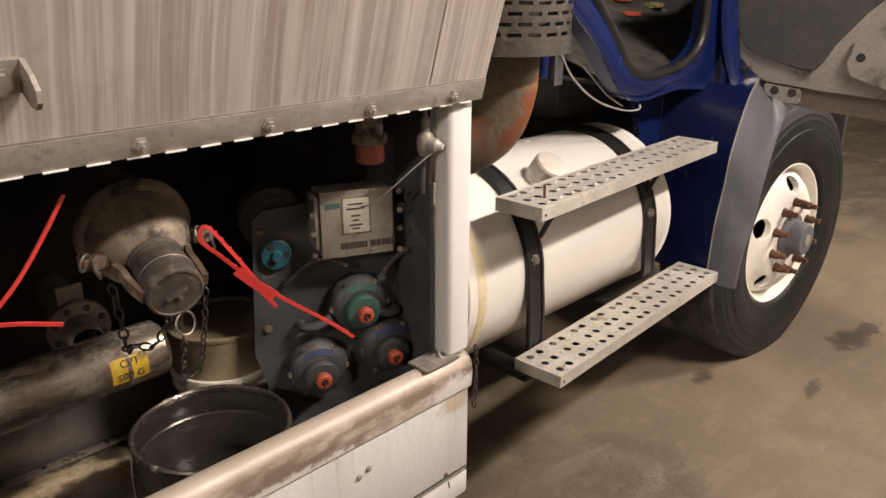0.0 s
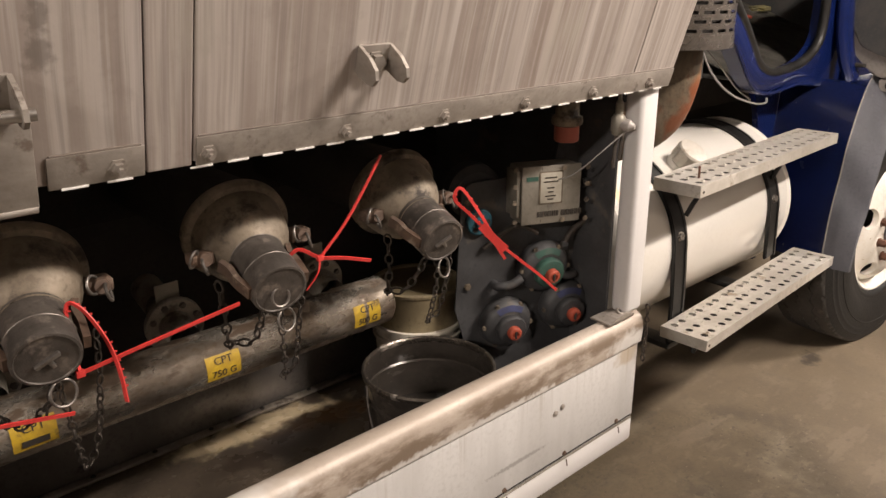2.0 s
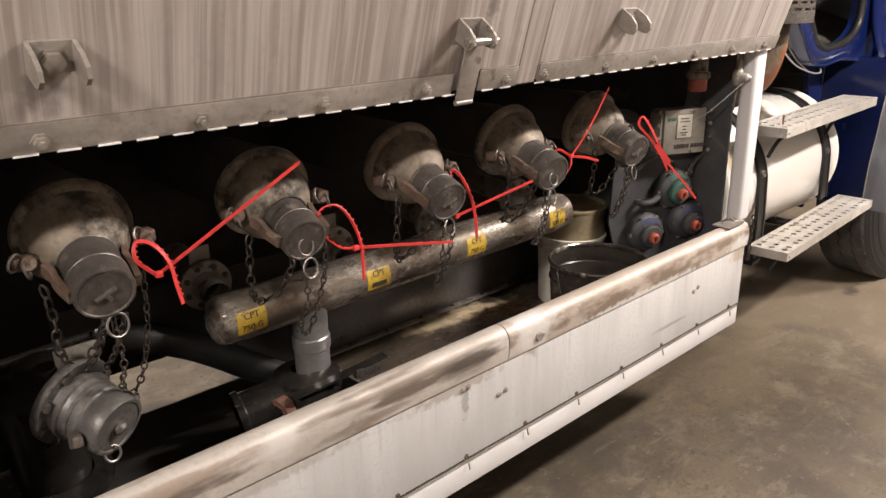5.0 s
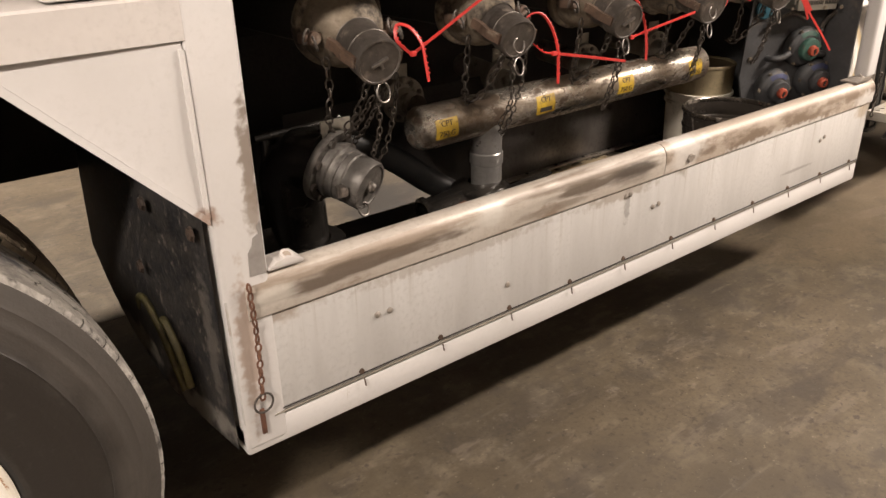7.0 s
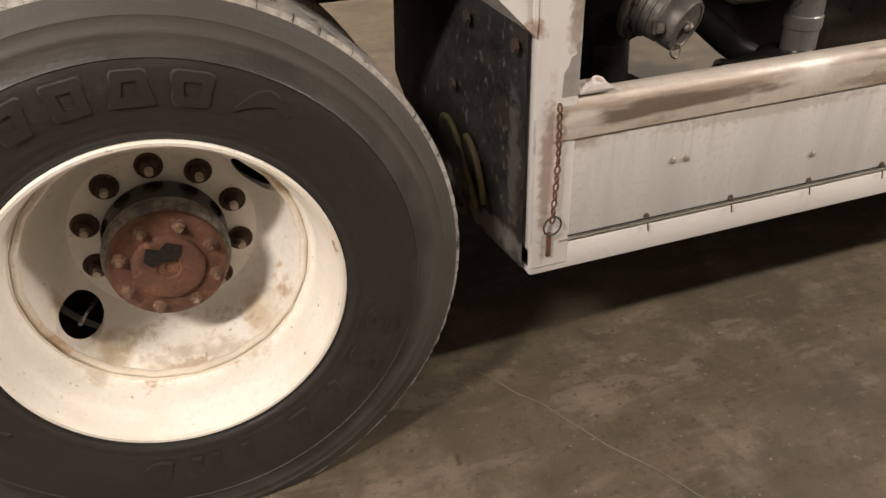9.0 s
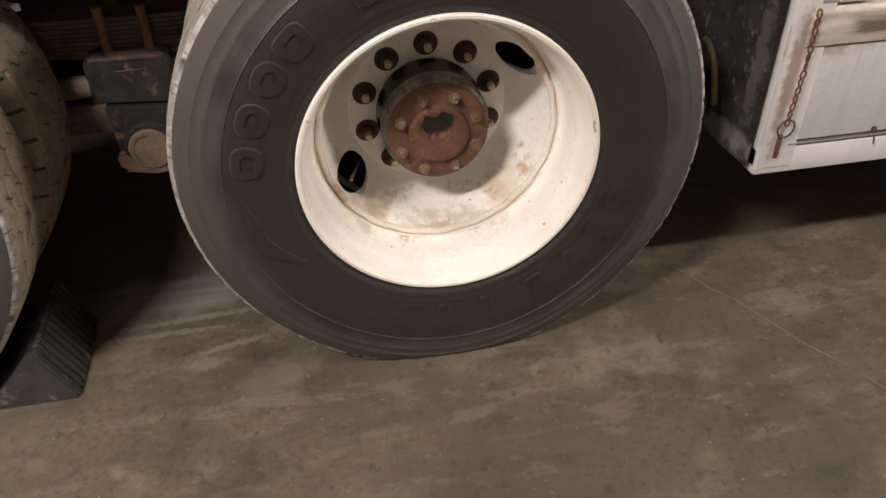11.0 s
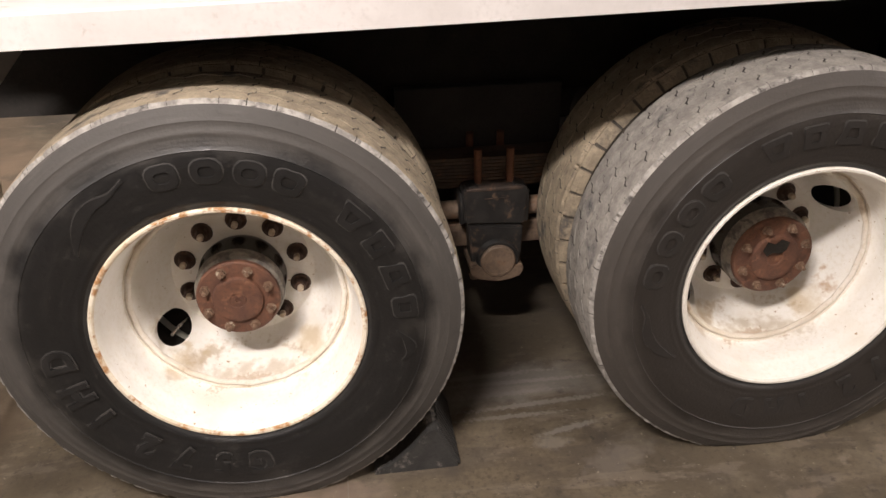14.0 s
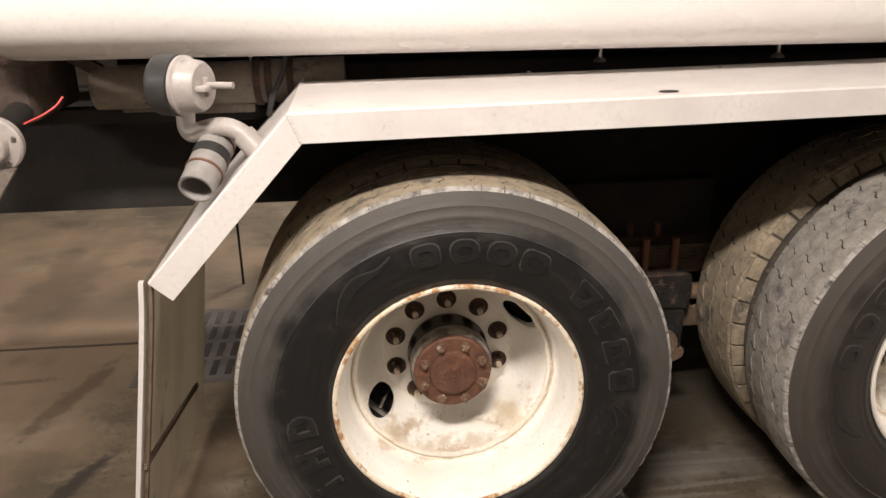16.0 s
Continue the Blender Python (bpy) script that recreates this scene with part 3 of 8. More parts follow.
def streaked_door():
    """Bare aluminium with years of vertical runs: broad brown bands, pale runs, fine dark lines and faint blotches."""
    m = shade("streaked_aluminium", (0.395, 0.343, 0.306), (0.335, 0.285, 0.252), (14, 4, 9), (0.42, 0.62), metal=0.3, bump=0.06, contrast=(0.34, 0.66), wander=False)
    nt = m.node_tree
    N, L = nt.nodes, nt.links
    bsdf = N["Principled BSDF"]
    below = bsdf.inputs["Base Color"].links[0].from_socket
    co = N.new("ShaderNodeTexCoord")
    sway = N.new("ShaderNodeTexNoise")
    sway.inputs["Scale"].default_value, sway.inputs["Detail"].default_value = 5.0, 2.0
    L.new(co.outputs["Object"], sway.inputs["Vector"])
    shift = N.new("ShaderNodeVectorMath")
    shift.operation, shift.inputs[1].default_value, shift.inputs[2].default_value = "MULTIPLY_ADD", (0.009, 0.0, 0.0), (0.0, 0.0, 0.0)
    L.new(sway.outputs["Color"], shift.inputs[0])
    L.new(co.outputs["Object"], shift.inputs[2])
    layers = (((4.5, 1.0, 0.5), 0.47, 0.62, (0.285, 0.228, 0.185), 0.75), ((15, 1.0, 0.7), 0.50, 0.60, (0.50, 0.455, 0.395), 0.75), ((34, 1.0, 1.0), 0.50, 0.58, (0.59, 0.545, 0.475), 0.65), ((38, 1.0, 0.8), 0.55, 0.62, (0.275, 0.232, 0.195), 0.55),
              ((95, 1.0, 1.6), 0.52, 0.62, (0.60, 0.56, 0.50), 0.5), ((130, 1.0, 2.2), 0.55, 0.64, (0.24, 0.205, 0.175), 0.4), ((26, 1.0, 22), 0.58, 0.72, (0.27, 0.23, 0.195), 0.3), ((60, 1.0, 0.35), 0.62, 0.66, (0.19, 0.160, 0.138), 0.5), ((7, 1.0, 3.0), 0.60, 0.70, (0.44, 0.415, 0.335), 0.5))
    for size, lo, hi, colour, most in layers:
        lo, hi, colour = lo - 0.03, hi + 0.05, (colour[0] * 0.97, colour[1] * 0.955, colour[2] * 1.01)
        mp = N.new("ShaderNodeMapping")
        mp.inputs["Scale"].default_value = size
        mp.inputs["Location"].default_value = (lo * 31, hi * 17, most * 9)
        L.new(shift.outputs[0], mp.inputs["Vector"])
        n = N.new("ShaderNodeTexNoise")
        n.inputs["Scale"].default_value, n.inputs["Detail"].default_value, n.inputs["Roughness"].default_value = 1.0, 4.0, 0.6
        L.new(mp.outputs[0], n.inputs["Vector"])
        r = N.new("ShaderNodeMapRange")
        r.interpolation_type = "SMOOTHSTEP"
        r.inputs["From Min"].default_value, r.inputs["From Max"].default_value, r.inputs["To Max"].default_value = lo, hi, most
        L.new(n.outputs["Fac"], r.inputs["Value"])
        x = N.new("ShaderNodeMix")
        x.data_type = "RGBA"
        L.new(r.outputs[0], x.inputs["Factor"])
        L.new(below, x.inputs[6])
        x.inputs[7].default_value = (*colour, 1)
        below = x.outputs[2]
    L.new(below, bsdf.inputs["Base Color"])
    return m


DOORAL = streaked_door()


def tyre_skin(name, hx, hz, black, dusty, scuff):
    """Sidewall rubber: clean and dark near the rim, dust on the outer ribs, and scuffs that run round the axle at (hx, hz)."""
    m = bpy.data.materials.new(name)
    m.use_nodes = True
    nt = m.node_tree
    N, L = nt.nodes, nt.links
    bsdf = N["Principled BSDF"]

    def calc(op, a, b=None, c=None):
        n = N.new("ShaderNodeMath")
        n.operation = op
        for k, v in enumerate((a, b, c)):
            if v is None:
                continue
            if isinstance(v, (int, float)):
                n.inputs[k].default_value = v
            else:
                L.new(v, n.inputs[k])
        return n.outputs[0]

    co = N.new("ShaderNodeTexCoord")
    sep = N.new("ShaderNodeSeparateXYZ")
    L.new(co.outputs["Object"], sep.inputs[0])
    dx, dz = calc("SUBTRACT", sep.outputs[0], hx), calc("SUBTRACT", sep.outputs[2], hz)
    d = calc("SQRT", calc("ADD", calc("MULTIPLY", dx, dx), calc("MULTIPLY", dz, dz)))

    def noisy(fd, fa, detail=5.0):
        comb = N.new("ShaderNodeCombineXYZ")
        L.new(calc("MULTIPLY", d, fd), comb.inputs[0])
        L.new(calc("MULTIPLY", calc("DIVIDE", dx, d), fa), comb.inputs[1])
        L.new(calc("MULTIPLY", calc("DIVIDE", dz, d), fa), comb.inputs[2])
        n = N.new("ShaderNodeTexNoise")
        n.inputs["Scale"].default_value, n.inputs["Detail"].default_value, n.inputs["Roughness"].default_value = 1.0, detail, 0.62
        L.new(comb.outputs[0], n.inputs["Vector"])
        return n.outputs["Fac"]

    def ramp(v, lo, hi, most=1.0):
        r = N.new("ShaderNodeMapRange")
        r.interpolation_type = "SMOOTHSTEP"
        r.inputs["From Min"].default_value, r.inputs["From Max"].default_value, r.inputs["To Max"].default_value = lo, hi, most
        L.new(v, r.inputs["Value"])
        return r.outputs[0]

    def blend(fac, a, b):
        x = N.new("ShaderNodeMix")
        x.data_type = "RGBA"
        L.new(fac, x.inputs["Factor"])
        for k, v in ((6, a), (7, b)):
            if isinstance(v, tuple):
                x.inputs[k].default_value = (*v, 1)
            else:
                L.new(v, x.inputs[k])
        return x.outputs[2]

    patches, streaks, marks = noisy(9, 3.2), noisy(70, 3.4), noisy(45, 14.0)
    dust = ramp(calc("MULTIPLY_ADD", calc("SUBTRACT", patches, 0.5), 0.10, d), 0.415, 0.462)
    colour = blend(dust, black, dusty)
    colour = blend(calc("MULTIPLY", ramp(streaks, 0.48, 0.74, 0.45), calc("MULTIPLY_ADD", dust, 0.85, 0.15)), colour, scuff)
    colour = blend(ramp(marks, 0.60, 0.70, 0.45), colour, tuple(0.6 * (a + b) for a, b in zip(black, dusty)))
    colour = blend(ramp(patches, 0.56, 0.70, 0.5), colour, tuple(0.5 * c for c in dusty))
    L.new(colour, bsdf.inputs["Base Color"])
    L.new(calc("MULTIPLY_ADD", dust, 0.22, calc("MULTIPLY_ADD", marks, 0.25, 0.30)), bsdf.inputs["Roughness"])
    grain = N.new("ShaderNodeTexNoise")
    grain.inputs["Scale"].default_value, grain.inputs["Detail"].default_value = 140.0, 3.0
    L.new(co.outputs["Object"], grain.inputs["Vector"])
    b = N.new("ShaderNodeBump")
    b.inputs["Strength"].default_value, b.inputs["Distance"].default_value = 0.3, 0.003
    L.new(calc("ADD", calc("MULTIPLY", streaks, 1.2), grain.outputs["Fac"]), b.inputs["Height"])
    L.new(b.outputs[0], bsdf.inputs["Normal"])
    return m


# stains and wear that have a place of their own
SOOTY, CHALK = (0.10, 0.085, 0.072), (0.70, 0.68, 0.65)
stain(ELBOW, [((0.30, 0.075, 1.285), (0.055, 0.09, 0.055), 0, (0.30, 0.150, 0.062), 0.9), ((0.285, 0.07, 1.235), (0.065, 0.09, 0.055), 0, (0.235, 0.066, 0.022), 0.95), ((0.23, 0.09, 1.175), (0.05, 0.08, 0.06), 0, (0.185, 0.056, 0.022), 0.8)])
stain(GUARD, [((-2.45, 0.13, 0.415), (0.2, 0.14, 0.030), 0, (0.42, 0.39, 0.35), 0.8), ((-2.45, 0.45, 0.46), (0.2, 0.20, 0.035), 0, (0.36, 0.33, 0.29), 0.7), ((-2.45, 0.05, 0.60), (0.2, 0.02, 0.16), 0, (0.30, 0.27, 0.24), 0.5)])
stain(LIP, [((-1.10, 0.0, 0.69), (0.09, 0.1, 0.06), 0, CHALK, 0.6), ((-0.05, 0.0, 0.67), (0.08, 0.1, 0.03), 0, CHALK, 0.7), ((-0.60, 0.0, 0.655), (0.30, 0.1, 0.012), 0, CHALK, 0.7)])
# The long strips under the lip paint its shade as well as stains.
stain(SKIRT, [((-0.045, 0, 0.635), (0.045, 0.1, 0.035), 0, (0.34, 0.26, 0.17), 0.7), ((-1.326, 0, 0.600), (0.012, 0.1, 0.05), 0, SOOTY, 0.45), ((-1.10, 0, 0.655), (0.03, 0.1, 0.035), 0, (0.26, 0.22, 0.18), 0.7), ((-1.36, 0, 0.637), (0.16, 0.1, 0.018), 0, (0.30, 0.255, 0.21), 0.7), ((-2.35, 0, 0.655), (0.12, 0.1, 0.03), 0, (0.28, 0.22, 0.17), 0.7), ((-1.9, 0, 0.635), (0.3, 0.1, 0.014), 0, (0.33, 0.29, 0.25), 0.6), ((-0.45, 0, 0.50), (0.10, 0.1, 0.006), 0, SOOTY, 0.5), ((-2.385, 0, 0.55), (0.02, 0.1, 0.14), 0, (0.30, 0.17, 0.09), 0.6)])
stain(WHITE, [((-2.346, 0.0, 0.95), (0.018, 0.1, 0.10), 0, (0.20, 0.155, 0.12), 0.85), ((-2.352, 0.0, 0.86), (0.016, 0.1, 0.05), 0, (0.27, 0.22, 0.18), 0.8), ((-2.395, 0.0, 0.60), (0.018, 0.1, 0.16), 0, (0.33, 0.20, 0.12), 0.6), ((-2.29, 0.0, 0.735), (0.05, 0.1, 0.02), 0, (0.26, 0.18, 0.11), 0.8), ((-2.43, 0.0, 0.86), (0.02, 0.1, 0.02), 0, (0.25, 0.13, 0.07), 0.7)])
stain(DOORAL, [((-1.30, 0, 1.45), (0.016, 0.5, 0.02), 0, SOOTY, 0.5), ((-1.30, 0, 1.49), (0.012, 0.5, 0.02), 0, SOOTY, 0.5), ((-1.26, 0, 1.52), (0.02, 0.5, 0.008), 0, SOOTY, 0.5), ((-1.34, 0, 1.55), (0.03, 0.5, 0.008), 0, SOOTY, 0.5), ((-1.42, 0, 1.55), (0.03, 0.5, 0.012), 0, SOOTY, 0.6), ((-1.43, 0, 1.36), (0.05, 0.5, 0.05), 0, (0.24, 0.21, 0.18), 0.35), ((-2.10, 0, 1.38), (0.03, 0.5, 0.03), 0, SOOTY, 0.5)])
RIM_DIRT = []
for hx, hz in ((-3.096, 0.490), (-4.426, 0.494)):
    RIM_DIRT += [((hx - 0.07, 0.14, hz - 0.165), (0.13, 0.06, 0.035), 8, (0.56, 0.44, 0.27), 0.75), ((hx + 0.13, 0.14, hz - 0.16), (0.06, 0.06, 0.05), -30, (0.54, 0.42, 0.25), 0.7), ((hx - 0.03, 0.15, hz - 0.19), (0.16, 0.07, 0.014), 0, (0.42, 0.31, 0.17), 0.6), ((hx - 0.19, 0.13, hz - 0.06), (0.03, 0.06, 0.08), 0, (0.50, 0.39, 0.24), 0.6), ((hx + 0.205, 0.12, hz + 0.02), (0.010, 0.05, 0.03), 0, (0.46, 0.24, 0.09), 0.9), ((hx - 0.02, 0.115, hz - 0.245), (0.10, 0.05, 0.008), 0, (0.40, 0.24, 0.11), 0.6), ((hx + 0.02, 0.11, hz - 0.225), (0.13, 0.06, 0.022), 0, (0.48, 0.39, 0.27), 0.6), ((hx + 0.19, 0.12, hz - 0.09), (0.022, 0.06, 0.05), 0, (0.44, 0.27, 0.13), 0.75), ((hx - 0.15, 0.12, hz - 0.19), (0.06, 0.06, 0.025), 0, (0.46, 0.36, 0.24), 0.6), ((hx + 0.10, 0.14, hz + 0.21), (0.10, 0.06, 0.02), 0, (0.36, 0.27, 0.18), 0.6)]
stain(RIM, RIM_DIRT)
stain(LIPW, [((-2.09, 0, 0.712), (0.30, 0.1, 0.016), 0, (0.25, 0.19, 0.14), 0.8), ((-2.13, 0, 0.688), (0.27, 0.1, 0.018), 0, (0.115, 0.086, 0.064), 0.9), ((-1.48, 0, 0.716), (0.29, 0.1, 0.016), 0, (0.175, 0.135, 0.10), 0.85), ((-1.46, 0, 0.695), (0.27, 0.1, 0.018), 0, (0.115, 0.088, 0.066), 0.9), ((-1.30, 0, 0.690), (0.11, 0.1, 0.024), 0, (0.080, 0.064, 0.052), 0.9), ((-1.60, 0, 0.668), (0.12, 0.1, 0.012), 0, (0.20, 0.16, 0.125), 0.7), ((-2.33, 0, 0.690), (0.05, 0.1, 0.024), 0, (0.60, 0.56, 0.50), 0.7), ((-1.80, 0, 0.70), (0.04, 0.1, 0.035), 0, (0.58, 0.55, 0.50), 0.8)], 0.16)
stain(TRAYFLOOR, [((-0.77, 0.640, 0.42), (0.23, 0.055, 0.05), -5, (0.56, 0.45, 0.29), 0.95), ((-0.60, 0.565, 0.42), (0.16, 0.045, 0.05), -8, (0.11, 0.062, 0.030), 0.9), ((-0.80, 0.53, 0.42), (0.12, 0.045, 0.05), 5, (0.035, 0.024, 0.017), 0.8)])
stain(PIPE, [((-0.75, 0.37, 0.87), (0.12, 0.1, 0.03), 0, (0.10, 0.065, 0.040), 0.8), ((-1.20, 0.37, 0.86), (0.10, 0.1, 0.03), 0, (0.12, 0.08, 0.05), 0.8), ((-1.55, 0.37, 0.85), (0.09, 0.1, 0.03), 0, (0.09, 0.065, 0.045), 0.8), ((-0.55, 0.33, 0.80), (0.05, 0.1, 0.04), 0, (0.09, 0.06, 0.04), 0.7)])

# ---- building helpers ----
def finish(bm, name, material, smooth=False):
    bmesh.ops.recalc_face_normals(bm, faces=bm.faces)
    me = bpy.data.meshes.new(name)
    bm.to_mesh(me)
    bm.free()
    me.materials.append(material)
    if smooth:
        me.shade_smooth()
        me.set_sharp_from_angle(angle=radians(38))
    return me


def thing(name, place, label, category, group="", kind=""):
    ob = new(name)
    ob.empty_display_size = 0.05
    ob.location = place
    return tagged(ob, label, category, group, kind)


def part(name, bm, material, parent, label="", smooth=True):
    """Links a bmesh, in world metres, as one mesh under a thing or under a part."""
    ob = new(name, finish(bm, name, material, smooth))
    ob.parent = parent
    if parent.type == "EMPTY":
        ob.matrix_parent_inverse = Matrix.Translation(-parent.location)
    if label:
        ob["label"] = label
    return ob


def solid(name, bm, material, label, category="", kind="", smooth=False, group=""):
    return tagged(new(name, finish(bm, name, material, smooth)), label, category, group, kind)


def box(bm, x0, x1, y0, y1, z0, z1, bevel=0.0, m=None, seg=2):
    made = bmesh.ops.create_cube(bm, size=1.0, matrix=Matrix.Translation(((x0 + x1) / 2, (y0 + y1) / 2, (z0 + z1) / 2)) @ Matrix.Diagonal((abs(x1 - x0), abs(y1 - y0), abs(z1 - z0), 1)))
    verts = made["verts"]
    if bevel:
        edges = list({e for v in verts for e in v.link_edges})
        out = bmesh.ops.bevel(bm, geom=edges, offset=bevel, segments=seg, profile=0.5, affect="EDGES")
        verts = list({v for f in out["faces"] for v in f.verts} | {v for v in verts if v.is_valid})
    if m is not None:
        bmesh.ops.transform(bm, matrix=m, verts=verts)
    return bm


def boxed(*a, **k):
    return box(bmesh.new(), *a, **k)


def lathe(bm, profile, seg=32, m=None, closed=False):
    """Turns (radius, height) pairs round the z axis, then moves them by m."""
    rings = []
    for r, h in profile:
        if r < 1e-6:
            rings.append([bm.verts.new((0, 0, h))])
        else:
            rings.append([bm.verts.new((r * math.cos(2 * math.pi * k / seg), r * math.sin(2 * math.pi * k / seg), h)) for k in range(seg)])
    pairs = list(zip(rings, rings[1:])) + ([(rings[-1], rings[0])] if closed else [])
    for a, b in pairs:
        for k in range(seg):
            j = (k + 1) % seg
            if len(a) == 1 and len(b) == 1:
                continue
            if len(a) == 1:
                bm.faces.new((a[0], b[k], b[j]))
            elif len(b) == 1:
                bm.faces.new((a[k], b[0], a[j]))
            else:
                bm.faces.new((a[k], b[k], b[j], a[j]))
    if m is not None:
        bmesh.ops.transform(bm, matrix=m, verts=[v for ring in rings for v in ring])
    return bm


def turned(profile, seg=32, m=None, closed=False):
    return lathe(bmesh.new(), profile, seg, m, closed)


def along(a, b):
    """The matrix that puts the z axis of a lathe from a towards b."""
    a, b = Vector(a), Vector(b)
    return Matrix.Translation(a) @ (b - a).to_track_quat("Z", "Y").to_matrix().to_4x4()


def rod(bm, a, b, r, seg=12, r2=None):
    h = (Vector(b) - Vector(a)).length
    r2 = r if r2 is None else r2
    return lathe(bm, [(0, 0), (r, 0), (r2, h), (0, h)], seg, along(a, b))


def hexbolt(bm, place, toward, r=0.008, h=0.006, shank=0.0):
    m = along(place, Vector(place) + Vector(toward))
    lathe(bm, [(0, 0), (r * 1.25, 0), (r * 1.25, h * 0.25), (r, h * 0.25), (r, h), (0, h)], 6, m)
    if shank:
        lathe(bm, [(r * 0.5, h * 0.9), (r * 0.5, h + shank), (0, h + shank)], 8, m)
    return bm


def domed(bm, place, toward, r=0.007):
    return lathe(bm, [(r, 0), (r * 0.95, r * 0.3), (r * 0.6, r * 0.55), (0, r * 0.65)], 10, along(place, Vector(place) + Vector(toward)))


def smooth_path(points, n=8):
    """Catmull-Rom through the points."""
    p = [Vector(q) for q in points]
    p = [p[0] * 2 - p[1]] + p + [p[-1] * 2 - p[-2]]
    out = []
    for a, b, c, d in zip(p, p[1:], p[2:], p[3:]):
        for k in range(n):
            t = k / n
            out.append(0.5 * (2 * b + (c - a) * t + (2 * a - 5 * b + 4 * c - d) * t * t + (3 * b - a - 3 * c + d) * t ** 3))
    return out + [p[-2]]


def sweep(bm, points, section, up=(0, 0, 1), cap=True, grow=None):
    """Sweeps a closed section of (side, up) pairs along the points."""
    up, rings = Vector(up), []
    for k, q in enumerate(points):
        d = (points[min(k + 1, len(points) - 1)] - points[max(k - 1, 0)]).normalized()
        side = d.cross(up)
        side = side.normalized() if side.length > 1e-3 else Vector((1, 0, 0))
        lift = side.cross(d).normalized()
        up = lift
        g = grow(k / (len(points) - 1)) if grow else 1.0
        rings.append([bm.verts.new(q + side * s * g + lift * u * g) for s, u in section])
    n = len(section)
    for a, b in zip(rings, rings[1:]):
        for k in range(n):
            bm.faces.new((a[k], a[(k + 1) % n], b[(k + 1) % n], b[k]))
    if cap:
        bm.faces.new(rings[0][::-1])
        bm.faces.new(rings[-1])
    return bm


def round_section(r, n=10):
    return [(r * math.cos(2 * math.pi * k / n), r * math.sin(2 * math.pi * k / n)) for k in range(n)]


def tube(bm, points, r, n=10, steps=8, cap=True):
    return sweep(bm, smooth_path(points, steps), round_section(r, n), up=(0.13, 0.31, 0.94), cap=cap)


def ring(bm, centre, normal, big, small, seg=20, around=8):
    prof = [(big + small * math.cos(2 * math.pi * k / around), small * math.sin(2 * math.pi * k / around)) for k in range(around)]
    return lathe(bm, prof, seg, along(centre, Vector(centre) + Vector(normal)), closed=True)


def extrude_x(bm, outline, x0, x1):
    """A prism: a closed outline of (y, z) pairs drawn along x."""
    a = [bm.verts.new((x0, y, z)) for y, z in outline]
    b = [bm.verts.new((x1, y, z)) for y, z in outline]
    n = len(outline)
    for k in range(n):
        bm.faces.new((a[k], a[(k + 1) % n], b[(k + 1) % n], b[k]))
    bm.faces.new(a[::-1])
    bm.faces.new(b)
    return bm


def plate_xz(bm, outline, y0, y1):
    """A plate: a closed outline of (x, z) pairs, from y0 to y1."""
    a = [bm.verts.new((x, y0, z)) for x, z in outline]
    b = [bm.verts.new((x, y1, z)) for x, z in outline]
    n = len(outline)
    for k in range(n):
        bm.faces.new((a[k], a[(k + 1) % n], b[(k + 1) % n], b[k]))
    bm.faces.new(a[::-1])
    bm.faces.new(b)
    return bm


def chain(bm, points, link=0.020, wire=0.0019):
    """Oval links along a hanging line."""
    line = smooth_path(points, 14)
    need, carried_on, last, turn = link * 0.74, 0.0, line[0], 0
    for q in line[1:]:
        carried_on += (q - last).length
        if carried_on >= need:
            d = (q - last).normalized()
            m = Matrix.Translation(q) @ d.to_track_quat("X", "Z").to_matrix().to_4x4() @ pose(0, 0, 0, 90 * turn)
            path = [Vector((link * 0.5 * math.cos(a) * (1.0 if abs(math.cos(a)) > 0.5 else 1.05), link * 0.30 * math.sin(a), 0)) for a in [2 * math.pi * k / 10 for k in range(10)]]
            rings = []
            for k, p in enumerate(path):
                out = p.normalized()
                rings.append([bm.verts.new(m @ (p + out * wire * math.cos(b) + Vector((0, 0, wire * math.sin(b))))) for b in [2 * math.pi * j / 5 for j in range(5)]])
            for k in range(10):
                a, b = rings[k], rings[(k + 1) % 10]
                for j in range(5):
                    bm.faces.new((a[j], a[(j + 1) % 5], b[(j + 1) % 5], b[j]))
            turn, carried_on = 1 - turn, 0.0
        last = q
    return bm


def lettering(text, size, m, material, parent, name="lettering"):
    """Raised writing in the built-in font, as a mesh."""
    cu = bpy.data.curves.new(name, "FONT")
    cu.body, cu.size, cu.extrude, cu.align_x, cu.align_y = text, size, 0.0004, "CENTER", "CENTER"
    tmp = new(name, cu)
    bpy.context.view_layer.update()
    me = bpy.data.meshes.new_from_object(tmp.evaluated_get(bpy.context.evaluated_depsgraph_get()))
    bpy.data.objects.remove(tmp)
    me.transform(m)
    me.materials.clear()
    me.materials.append(material)
    ob = new(name, me)
    ob.parent = parent
    if parent.type == "EMPTY":
        ob.matrix_parent_inverse = Matrix.Translation(-parent.location)
    return ob


def carve(bm, cutter):
    """bm less the cutter, as a new bmesh."""
    def held(b):
        bmesh.ops.recalc_face_normals(b, faces=b.faces)
        me = bpy.data.meshes.new("blank")
        b.to_mesh(me)
        b.free()
        return new("blank", me)
    a, c = held(bm), held(cutter)
    mod = a.modifiers.new("cut", "BOOLEAN")
    mod.object, mod.operation, mod.solver = c, "DIFFERENCE", "EXACT"
    bpy.context.view_layer.update()
    me = bpy.data.meshes.new_from_object(a.evaluated_get(bpy.context.evaluated_depsgraph_get()))
    out = bmesh.new()
    out.from_mesh(me)
    for ob in (a, c):
        bpy.data.objects.remove(ob)
    return out

